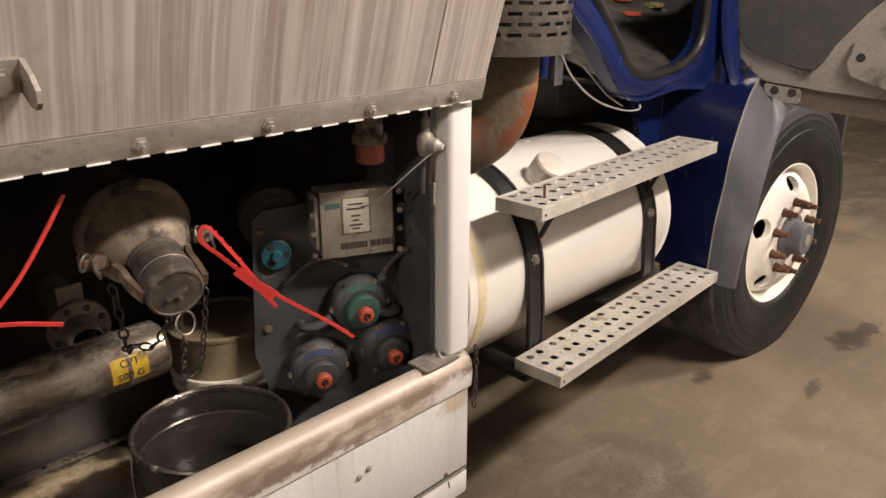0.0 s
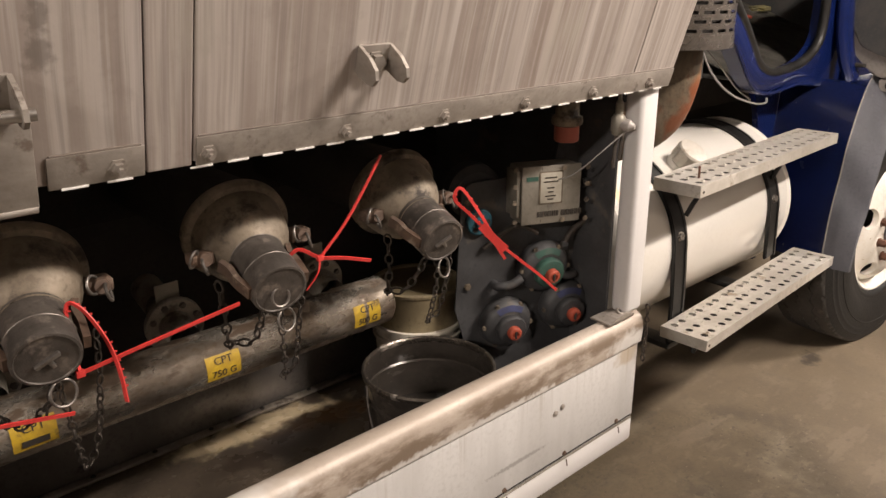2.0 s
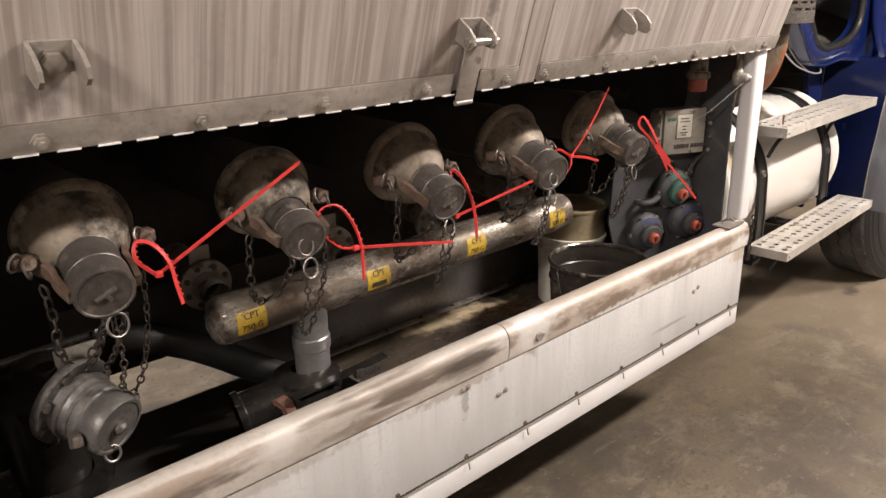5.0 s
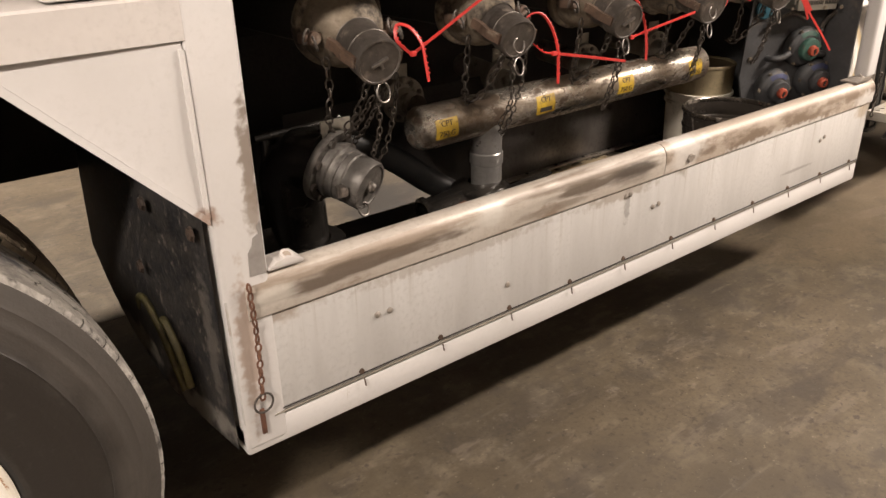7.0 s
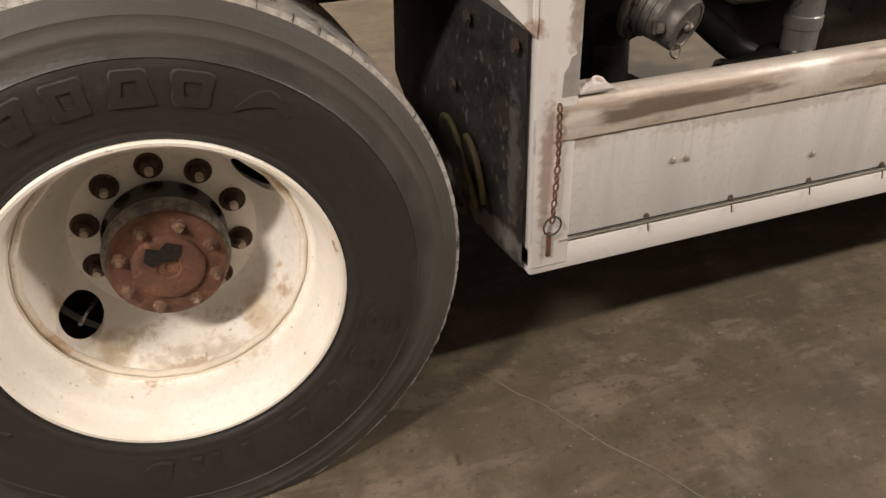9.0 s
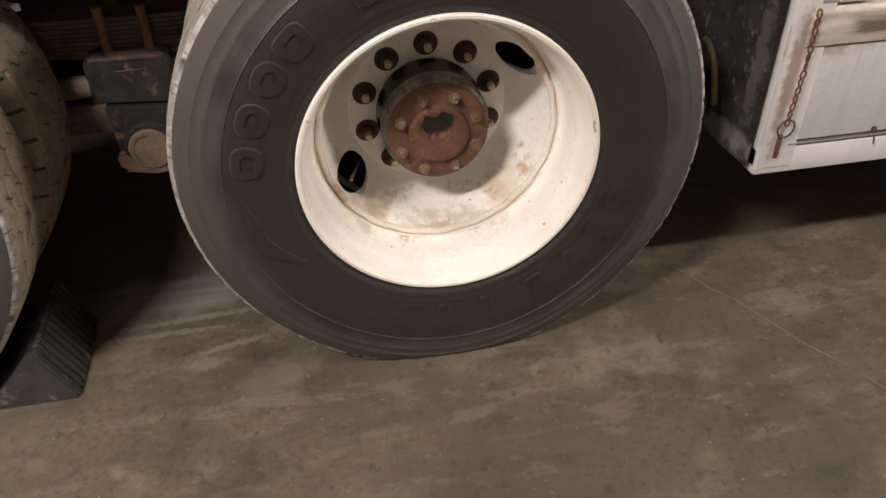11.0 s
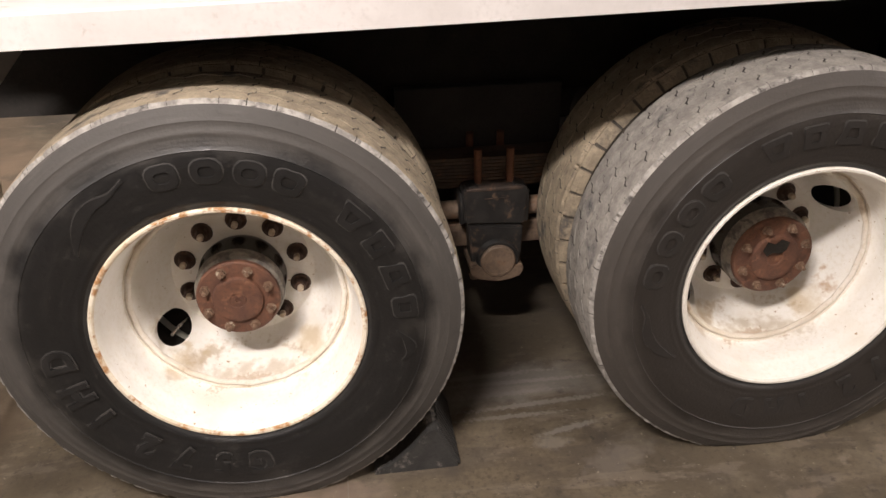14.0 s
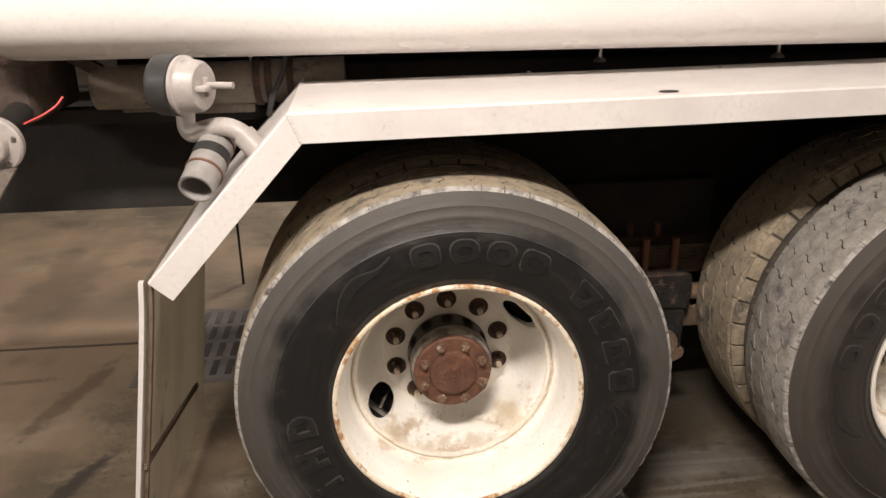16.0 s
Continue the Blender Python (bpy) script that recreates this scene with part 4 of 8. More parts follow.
# ---- the garage ----
def garage():
    bm = boxed(-18, 15, -2.15, 13, -0.30, -0.03)
    floor = solid("floor", bm, FLOOR, "worn stained concrete garage floor with saw-cut joints", "floor", "structure")
    xs = [-18, -12.21, -8.21, -4.21, 3.79, 7.79, 15]
    ys = [-2.15, 1.42, 5.4, 9.4, 13]
    for a, b in zip(xs, xs[1:]):
        for c, d in zip(ys, ys[1:]):
            slab = new("slab", finish(boxed(a + 0.0012, b - 0.0012, c + 0.0012, d - 0.0012, -0.03, 0.0), "slab", FLOOR))
            slab.parent = floor
    for x in (-8.21, -4.21, 3.79):
        filler = new("joint_filler", finish(boxed(x - 0.0011, x + 0.0011, -2.14, 1.41, -0.028, -0.0006), "joint_filler", FILLER))
        filler.parent = floor
    for name, dims in (("wall_south", (-18.2, 15.2, -2.35, -2.15, -0.3, 5.2)), ("wall_north", (-18.2, 15.2, 13, 13.2, -0.3, 5.2)), ("wall_west", (-18.2, -18, -2.15, 13, -0.3, 5.2)), ("wall_east", (15, 15.2, -2.15, 13, -0.3, 5.2))):
        solid(name, boxed(*dims), WALLP, "plain painted garage wall", "wall", "structure")
    solid("ceiling", boxed(-18.2, 15.2, -2.35, 13.2, 5.2, 5.4), CEILP, "plain pale garage ceiling", "ceiling", "structure")
    # hairline cracks and an old drain beyond the truck
    rnd = random.Random(4)
    for (xa, ya), (xb, yb), n in (((-2.47, 0.16), (-2.08, -0.60), 14), ((-9.4, 1.40), (-5.53, 1.372), 40)):
        w = 0.0012 if xa > -3 else 0.009
        bm = bmesh.new()
        pts = [Vector((xa + (xb - xa) * k / n + rnd.uniform(-0.006, 0.006), ya + (yb - ya) * k / n + rnd.uniform(-0.006, 0.006), 0.0008)) for k in range(n + 1)]
        sweep(bm, pts, [(-w, -0.0006), (w, -0.0006), (w, 0.0006), (-w, 0.0006)])
        crack = new("crack", finish(bm, "crack", FILLER if xa > -3 else JOINTM))
        crack.parent = floor
    drain = thing("floor_drain", (-5.25, 1.35, 0), "rusty slotted drain grate set in the concrete floor", "drain grate")
    part("grate_frame", boxed(-5.52, -4.86, 1.0, 1.66, 0.001, 0.006, 0.002), TRAY, drain)
    for r in range(4):
        for c in range(11):
            x, y = -5.46 + c * 0.055, 1.05 + r * 0.15
            part("slot", boxed(x, x + 0.024, y, y + 0.115, 0.002, 0.0085), SHADEBLACK, drain, smooth=False)


def ceiling_lamp(place):
    x, y, z = place
    lamp = thing("ceiling_lamp", (x, y, 5.2), "long ceiling lamp with a warm white diffuser", "lamp", "ceiling lamps")
    part("housing", boxed(x - 0.66, x + 0.66, y - 0.17, y + 0.17, z + 0.06, z + 0.14, 0.01), WHITE, lamp)
    part("diffuser", boxed(x - 0.62, x + 0.62, y - 0.15, y + 0.15, z + 0.03, z + 0.056, 0.01), GLOW, lamp)
    for dx in (-0.5, 0.5):
        part("hanger", rod(bmesh.new(), (x + dx, y, z + 0.14), (x + dx, y, 5.2), 0.008, 8), CHROME, lamp)


def wall_lamp(x, z):
    lamp = thing("wall_lamp", (x, -2.15, z), "long wall lamp with a warm white diffuser", "lamp", "wall lamps")
    part("back_box", boxed(x - 0.56, x + 0.56, -2.15, -2.02, z - 0.07, z + 0.11, 0.01), WHITE, lamp)
    part("diffuser", box(bmesh.new(), -0.52, 0.52, -0.08, 0.08, 0.02, 0.06, 0.01, m=look((x, -1.885, z), (x, 0.0, 1.15))), GLOW, lamp)


garage()
for x, z, watts in WALL_LAMPS:
    wall_lamp(x, z)
for place, watts in CEILING_LAMPS:
    ceiling_lamp(place)


# ---- the tanker: chassis, tank shell, fender ----
def tank_shell():
    bm = bmesh.new()
    n, cy, cz, a, b = 360, 1.2, 2.04, 1.05, 0.797

    def bulge(v):
        return math.copysign(abs(v) ** (2 / 11), v)

    stations = [(-5.49, 0.0), (-5.487, 0.45), (-5.475, 0.80), (-5.452, 0.95), (-5.430, 0.985), (-5.405, 0.997), (-5.375, 1.0), (-4.0, 1.0), (-2.6, 1.0), (-1.2, 1.0), (0.0, 1.0), (0.05, 0.97), (0.09, 0.8), (0.10, 0.0)]
    rings = []
    for x, s in stations:
        if s == 0:
            rings.append([bm.verts.new((x, cy, cz))])
        else:
            rings.append([bm.verts.new((x, cy + a * s * bulge(math.cos(2 * math.pi * k / n)), cz + b * s * bulge(math.sin(2 * math.pi * k / n)))) for k in range(n)])
    for p, q in zip(rings, rings[1:]):
        for k in range(n):
            j = (k + 1) % n
            if len(p) == 1:
                bm.faces.new((p[0], q[k], q[j]))
            elif len(q) == 1:
                bm.faces.new((p[k], q[0], p[j]))
            else:
                bm.faces.new((p[k], q[k], q[j], p[j]))
    return bm


truck = thing("tanker_truck", (-2.4, 1.2, 0), "white tanker truck body on a black grimy chassis", "tanker truck")
part("tank_shell", tank_shell(), TANKW, truck, "glossy white oval tank")
for y in (0.78, 1.62):
    bm = bmesh.new()
    s = 1 if y < 1.2 else -1
    extrude_x(bm, [(y, 0.757), (y + s * 0.09, 0.757), (y + s * 0.09, 0.769), (y + s * 0.012, 0.769), (y + s * 0.012, 1.008), (y + s * 0.09, 1.008), (y + s * 0.09, 1.02), (y, 1.02)], -6.4, 2.6)
    part("frame_rail", bm, BLACK, truck, "black channel-section chassis rail")
part("subframe", boxed(-5.3, 0.0, 0.72, 1.68, 1.022, 1.21, 0.004), BLACK, truck)
for x in (-5.0, -4.42, -3.76, -3.1, -2.45, -1.2, 0.2, 1.2):
    part("cross_member", boxed(x - 0.05, x + 0.05, 0.80, 1.60, 0.80, 0.96, 0.006), BLACK, truck)
for x in (-3.1, -4.43):
    part("axle", rod(bmesh.new(), (x, 0.35, 0.49), (x, 2.05, 0.49), 0.075, 20), BLACK, truck)
    part("differential", turned([(0, -0.2), (0.1, -0.19), (0.19, -0.10), (0.21, 0), (0.19, 0.10), (0.1, 0.19), (0, 0.2)], 24, along((x, 1.2, 0.49), (x, 1.7, 0.49))), BLACK, truck)
part("drive_shaft", rod(bmesh.new(), (-4.4, 1.2, 0.62), (0.8, 1.2, 0.90), 0.05, 16), BLACK, truck)
# bolts and clips along the under edge of the tank
for x in (-4.9, -3.97, -3.46, -2.95):
    bm = rod(bmesh.new(), (x, 0.50, 1.250), (x, 0.50, 1.212), 0.0055, 10)
    lathe(bm, [(0.0, 0.0), (0.019, 0.0), (0.017, 0.005), (0.007, 0.014), (0, 0.015)], 12, Matrix.Translation((x, 0.50, 1.200)))
    part("hold_down_bolt", bm, CHROME, truck)
part("side_rail", boxed(-5.3, -2.45, 0.60, 0.72, 1.10, 1.20, 0.004), SHADEBLACK, truck)


def fender():
    f = thing("wheel_fender", (-3.6, 0, 1.15), "white folded-sheet wheel fender over the rear axles", "fender")
    bm = bmesh.new()
    # top sheet and folded outer skirt, a little closer to the body at its front end
    def row(x, y, top, h):
        return [(x, y + 0.42, top), (x, y, top), (x, y - 0.004, top - 0.004), (x, y - 0.004, top - h), (x, y, top - h), (x, y + 0.002, top - 0.008), (x, y + 0.42, top - 0.006)]
    sections = [row(-4.768, -0.050, 1.184, 0.062), row(-4.0, -0.030, 1.192, 0.062), row(-3.2, -0.012, 1.203, 0.062), row(-2.42, 0.004, 1.214, 0.066)]
    rings = [[bm.verts.new(v) for v in s] for s in sections]
    for a, b in zip(rings, rings[1:]):
        for k in range(7):
            bm.faces.new((a[k], a[(k + 1) % 7], b[(k + 1) % 7], b[k]))
    bm.faces.new(rings[0][::-1])
    bm.faces.new(rings[-1])
    top = part("top_sheet", bm, FENDERW, f, smooth=False)
    # Added sheet: keeps light bounced off fender and tank from the inner tyres.
    part("underseal", boxed(-4.755, -2.43, 0.006, 0.775, 1.140, 1.150), SHADEBLACK, f, "added black sheet that blocks bounced light over the tyres")
    # the slanting rear leg: folded like the top
    bm = bmesh.new()
    ax, az, bx, bz = -4.768, 1.184, -5.080, 0.842
    d = Vector((bx - ax, 0, bz - az)).normalized()
    def leg(px, pz):
        p = Vector((px, 0, pz))
        inn = Vector((-d.z, 0, d.x))
        inn = inn if inn.x > 0 else -inn
        rows = []
        for y, o in ((0.59, 0.0), (-0.050, 0.0), (-0.054, 0.004), (-0.054, 0.063), (-0.050, 0.063), (-0.048, 0.008), (0.59, 0.006)):
            q = p + inn * o
            rows.append((q.x, y, q.z))
        return rows
    a = leg(ax, az)
    # mitre: the upper end follows the corner's bisector
    a = [(x - 0.0, y, z) for x, y, z in a]
    a[3], a[4] = (-4.744, a[3][1], 1.122), (-4.744, a[4][1], 1.122)
    b = leg(bx, bz)
    ra, rb = [bm.verts.new(v) for v in a], [bm.verts.new(v) for v in b]
    for k in range(7):
        bm.faces.new((ra[k], ra[(k + 1) % 7], rb[(k + 1) % 7], rb[k]))
    bm.faces.new(ra[::-1])
    bm.faces.new(rb)
    part("slanted_leg", bm, FENDERW, f, smooth=False)
    # weld bead at the mitre
    bm = bmesh.new()
    tube(bm, [(-4.770, -0.055, 1.182), (-4.760, -0.0555, 1.16), (-4.752, -0.0552, 1.14), (-4.745, -0.055, 1.122)], 0.0022, 6, 3)
    part("weld_bead", bm, FENDERW, f)
    for k in range(9):
        p = Vector((-4.768, -0.0552, 1.180)).lerp(Vector((-4.745, -0.0552, 1.124)), (k + 0.5) / 9)
        part("weld_drop", domed(bmesh.new(), p, (0, -1, 0), 0.0026 + 0.0006 * (k % 3)), WELDM, f, "rough weld drop")
    for x, y, z in ((-3.97, 0.016, 1.1935), (-3.433, 0.030, 1.1985)):
        part("drain_hole", turned([(0.017, 0), (0.017, 0.0012), (0.012, 0.0014), (0, 0.0014)], 20, Matrix.Translation((x, y, z)) @ Matrix.Diagonal((1.25, 0.8, 1, 1))), SHADEBLACK, f, "dark oval hole")
    for x in (-4.2, -3.7, -2.9):
        part("rivet", domed(bmesh.new(), (x, 0.35, 1.196), (0, 0, 1), 0.006), CHROME, f)
    return f


fender()


# ---- the equipment cabinet ----
cabinet = thing("equipment_cabinet", (-1.2, 0.3, 0.36), "white steel equipment cabinet with open front and dark interior", "cabinet")
bm = boxed(-2.424, -2.335, -0.002, 0.075, 0.372, 1.42, 0.010, seg=3)
part("rear_post", bm, WHITE, cabinet, "white post with chipped paint")
bm = boxed(-0.068, -0.002, 0.0, 0.050, 0.742, 1.30, 0.012, seg=3)
part("front_post", bm, WHITE, cabinet, "white post")
part("front_post_foot", boxed(-0.045, -0.002, 0.026, 0.052, 0.436, 0.740, 0.003), WHITE, cabinet)
part("bottom_rail", boxed(-2.424, 0.0, 0.0, 0.050, 0.360, 0.427, 0.008), WHITE, cabinet, "white lower rail with a scuffed rounded edge")
# These inner panels carry the cabinet's shade in their black.
part("header", boxed(-2.335, -0.002, 0.03, 0.09, 1.315, 1.42, 0.004), SHADEBLACK, cabinet)
part("roof_panel", boxed(-2.42, -0.002, 0.09, 0.74, 1.40, 1.41), SHADEBLACK, cabinet)
part("back_wall", boxed(-2.42, -0.002, 0.735, 0.745, 0.578, 1.40), SHADEBLACK, cabinet, "back wall coloured black for the cabinet's shade")
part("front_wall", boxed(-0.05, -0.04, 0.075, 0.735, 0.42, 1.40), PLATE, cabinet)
part("rear_wall", boxed(-2.418, -2.410, 0.080, 0.735, 0.80, 1.40), SHADEBLACK, cabinet)
part("tray_floor", boxed(-1.36, -0.055, 0.054, 0.711, 0.408, 0.42), TRAYFLOOR, cabinet, "oily brown tray floor with dried puddles")
part("tray_back", boxed(-1.36, -0.055, 0.712, 0.722, 0.408, 0.66, 0.002), TRAY, cabinet, "grey smeared tray back")
part("tray_ledge", boxed(-1.36, -0.055, 0.684, 0.710, 0.4205, 0.430, 0.004), TRAYEDGE, cabinet, "worn pale folded ledge")
for k in range(9):
    part("ledge_bolt", domed(bmesh.new(), (-1.30 + 0.148 * k, 0.698, 0.430), (0, 0, 1), 0.0065), SHADEBLACK, cabinet)
part("rear_pan", boxed(-2.42, -1.376, 0.054, 0.80, 0.390, 0.402), SHADEBLACK, cabinet, "oily pan in the cabinet's shade black")
part("tray_end", boxed(-1.372, -1.362, 0.054, 0.71, 0.408, 0.52, 0.002), TRAY, cabinet)

# body panel and gusset behind the cabinet
side = thing("rear_body_panel", (-2.6, 0.02, 1.0), "white body panel with a triangular gusset beside the wheel", "body panel")
bm = plate_xz(bmesh.new(), [(-2.426, 1.146), (-2.426, 0.850), (-2.434, 0.856), (-2.716, 1.146)], 0.004, 0.022)
part("gusset", bm, WHITE, side, smooth=False)
bm = plate_xz(bmesh.new(), [(-2.426, 0.847), (-2.426, 0.862), (-2.702, 1.146), (-2.720, 1.146)], -0.002, 0.30)
part("gusset_fold", bm, WHITE, side, smooth=False)
bm = bmesh.new()
tube(bm, [(-2.428, 0.002, 1.135), (-2.429, 0.000, 1.0), (-2.428, 0.002, 0.86)], 0.005, 6, 6)
part("weld_bead", bm, WHITE, side)
bm = boxed(-2.60, -2.43, 0.02, 0.10, 1.215, 1.42, 0.006)
part("lamp_box", bm, WHITE, side)
lampm = thing("marker_lamp", (-2.51, 0.0, 1.275), "oval amber marker lamp in a black rubber bezel", "marker lamp")
part("bezel", turned([(0.062, 0), (0.064, 0.010), (0.056, 0.016), (0.050, 0.012)], 28, along((-2.515, 0.019, 1.28), (-2.515, -1, 1.28)) @ Matrix.Diagonal((1.35, 0.85, 1, 1))), RUBBER, lampm)
part("lens", turned([(0.052, 0.004), (0.050, 0.016), (0.036, 0.022), (0, 0.024)], 28, along((-2.515, 0.019, 1.28), (-2.515, -1, 1.28)) @ Matrix.Diagonal((1.35, 0.85, 1, 1))), AMBER, lampm, "glossy amber lens")

# black mudguard sheet hanging between cabinet and wheel
guard = thing("mudguard_sheet", (-2.45, 0.35, 0.6), "black plastic mudguard sheet speckled with dried mud", "mudguard")
bm = bmesh.new()
cols = []
for k in range(13):
    y = 0.012 + 0.785 * k / 12
    bend = -0.030 * math.sin(math.pi * k / 12)
    cols.append([bm.verts.new((-2.436 + bend - 0.018 * (1 - h) * (k / 12), y, (0.378 + 0.020 * min(1, k / 4) + 0.155 * max(0, (k - 4) / 8)) * (1 - h) + 1.0 * h)) for h in [j / 10 for j in range(11)]])
for a, b in zip(cols, cols[1:]):
    for j in range(10):
        bm.faces.new((a[j], a[j + 1], b[j + 1], b[j]))
bmesh.ops.solidify(bm, geom=bm.faces[:], thickness=0.006)
part("sheet", bm, GUARD, guard)
for y, z in ((0.205, 0.839), (0.03, 0.83), (0.27, 0.69)):
    part("rusty_bolt", hexbolt(bmesh.new(), (-2.447 - 0.12 * y, y, z), (-1, 0, 0), 0.012, 0.006), GRIMERUST, guard)
for run in ([(-2.468, 0.385, 0.545), (-2.474, 0.360, 0.583), (-2.476, 0.317, 0.596), (-2.474, 0.285, 0.580), (-2.472, 0.240, 0.537), (-2.470, 0.204, 0.485), (-2.466, 0.180, 0.440)],
            [(-2.474, 0.215, 0.592), (-2.476, 0.190, 0.592), (-2.474, 0.160, 0.562), (-2.470, 0.145, 0.515), (-2.466, 0.138, 0.470)]):
    bm = bmesh.new()
    tube(bm, run, 0.0075, 10, 8)
    solid("air_hose", bm, HOSE, "faded yellow hose hanging against the mudguard", "hose", smooth=True, group="air hoses")


# ---- lower skirt door of the cabinet ----
skirt = thing("skirt_door", (-1.2, 0.0, 0.36), "white drop-down skirt door with a worn brown upper lip", "cabinet door")
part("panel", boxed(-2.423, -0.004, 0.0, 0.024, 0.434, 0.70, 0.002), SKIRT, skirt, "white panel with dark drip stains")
for a, b, lip_mat in ((-2.385, -1.190, LIPW), (-1.186, 0.0, LIP)):
    bm = extrude_x(bmesh.new(), [(-0.001, 0.648), (-0.006, 0.652), (-0.009, 0.690), (-0.006, 0.711), (0.003, 0.725), (0.016, 0.732), (0.034, 0.732), (0.046, 0.724), (0.050, 0.708), (0.046, 0.706), (0.040, 0.718), (0.030, 0.725), (0.016, 0.725), (0.006, 0.718), (0.0, 0.706), (-0.001, 0.690)], a, b)
    part("lip", bm, lip_mat, skirt, "rolled lip worn to bare brown metal")
bm = bmesh.new()
rod(bm, (-2.36, -0.0015, 0.4318), (-0.01, -0.0015, 0.4318), 0.0021, 8)
part("hinge_pin", bm, BOXAL, skirt, "thin dull hinge pin")
part("hinge_gap", boxed(-2.35, -0.01, -0.0012, 0.002, 0.4375, 0.4405), SHADEBLACK, skirt, "dark hinge gap")
for k in range(11):
    x = -0.075 - 0.2085 * k
    bm = hexbolt(bmesh.new(), (x, -0.0005, 0.4460), (0, -1, 0), 0.0055, 0.004)
    rod(bm, (x + 0.002, -0.007, 0.430), (x + 0.004, -0.009, 0.413), 0.0018, 6)
    part("hinge_bolt", bm, ARMM, skirt)
for x, z in ((-0.324, 0.573), (-0.299, 0.581), (-1.217, 0.567), (-1.192, 0.570), (-2.113, 0.563), (-2.082, 0.562), (-1.318, 0.628), (-1.335, 0.626), (-1.75, 0.51)):
    part("rivet", domed(bmesh.new(), (x, -0.0005, z), (0, -1, 0), 0.0075), HINGEAL, skirt)
bm = hexbolt(bmesh.new(), (-1.082, -0.0085, 0.677), (0, -1, 0), 0.011, 0.006)
domed(bm, (-1.065, -0.008, 0.678), (0, -1, 0), 0.007)
part("lip_bolt", bm, HINGEAL, skirt)
for x, w, plate_mat in ((-0.085, 0.05, HINGEAL), (-2.300, 0.036, FENDERW)):
    bm = boxed(x - w, x + w, -0.002, 0.058, 0.7335, 0.7395, 0.002)
    tongue = [(x - w * 0.9, 0.7392), (x - w * 0.5, 0.7480), (x + w * 0.2, 0.7500), (x + w * 0.8, 0.7440), (x + w, 0.7385)]
    plate_xz(bm, tongue, -0.004, 0.030)
    ring(bm, (x + w * 0.25, 0.012, 0.7495), (0.15, -0.4, 1), 0.011, 0.0035)
    part("catch_plate", bm, plate_mat, skirt, "bent weathered catch plate with a hole", smooth=False)
    part("catch_hole", turned([(0.010, 0), (0.010, 0.001), (0, 0.001)], 16, along((x + w * 0.25, 0.012, 0.7502), (x + w * 0.25 + 0.15, -0.4, 1.75))), LIP if w < 0.04 else SHADEBLACK, skirt)
for x, z0, z1, mat in ((-2.382, 0.738, 0.492, RUST), (0.004, 0.765, 0.60, CHAIN)):
    bm = chain(bmesh.new(), [(x, -0.014, z0), (x + 0.003, -0.013, (z0 + z1) / 2), (x - 0.002, -0.013, z1)], 0.017, 0.0024)
    part("safety_chain", bm, mat, skirt, "short hanging chain")
bm = ring(bmesh.new(), (-2.384, -0.014, 0.478), (0.1, -1, 0), 0.020, 0.0022)
part("pull_ring", bm, CAP, skirt, "dark pull ring")
part("rusty_pin", boxed(-2.392, -2.382, -0.010, -0.004, 0.405, 0.462, 0.002), RUST, skirt)

# ---- upper flap door, leaning out above the opening ----
LEAN_OUT = pose(0, -0.012, 1.295, 16.4)
flap = thing("flap_door", (-1.2, 0, 1.3), "streaked bare aluminium flap door leaning out over the cabinet", "cabinet door")
for x0, x1, h0 in ((-0.147, 0.004, 0.005), (-1.124, -0.1495, 0.005), (-1.186, -1.126, 0.0), (-2.318, -1.188, 0.005), (-2.405, -2.3205, -0.004)):
    bm = boxed(x0, x1, 0.0, 0.012, h0, 0.95, 0.002, m=LEAN_OUT)
    part("panel", bm, DOORPLAIN if x0 < -2.4 else DOORAL, flap, smooth=False)
for x0, x1 in ((-1.122, 0.002), (-1.305, -1.190), (-2.322, -1.375)):
    part("hinge_leaf", boxed(x0, x1, -0.004, -0.0005, 0.0, 0.042, 0.001, m=LEAN_OUT), HINGEAL, flap, "dull hinge strip with bolts")
    part("grime_line", boxed(x0 + 0.004, x1 - 0.004, -0.0030, 0.0, 0.0420, 0.0440, m=LEAN_OUT), DARKLINE, flap, "dark line along the hinge strip")
x = -0.045
while x > -2.34:
    if not (-1.375 < x < -1.305) and not (-1.19 < x < -1.125):
        # Each dash is a painted glint.
        bm = boxed(x - 0.0155, x + 0.0155, -0.0060, -0.0042, -0.0013, 0.0010, m=LEAN_OUT)
        part("hinge_knuckle", bm, GLINT, flap, smooth=False)
    x -= 0.0535
for x in (-0.085, -0.283, -0.484, -0.684, -0.884, -1.106, -1.224, -1.442, -1.67, -1.89, -2.113):
    bm = bmesh.new()
    lathe(bm, [(0, 0), (0.013, 0), (0.013, 0.002), (0.009, 0.002), (0.009, 0.008), (0.0045, 0.008), (0.0045, 0.013), (0, 0.013)], 6, LEAN_OUT @ along((x, -0.004, 0.0165), (x, -1, 0.0165)))
    part("hinge_bolt", bm, HINGEAL, flap)


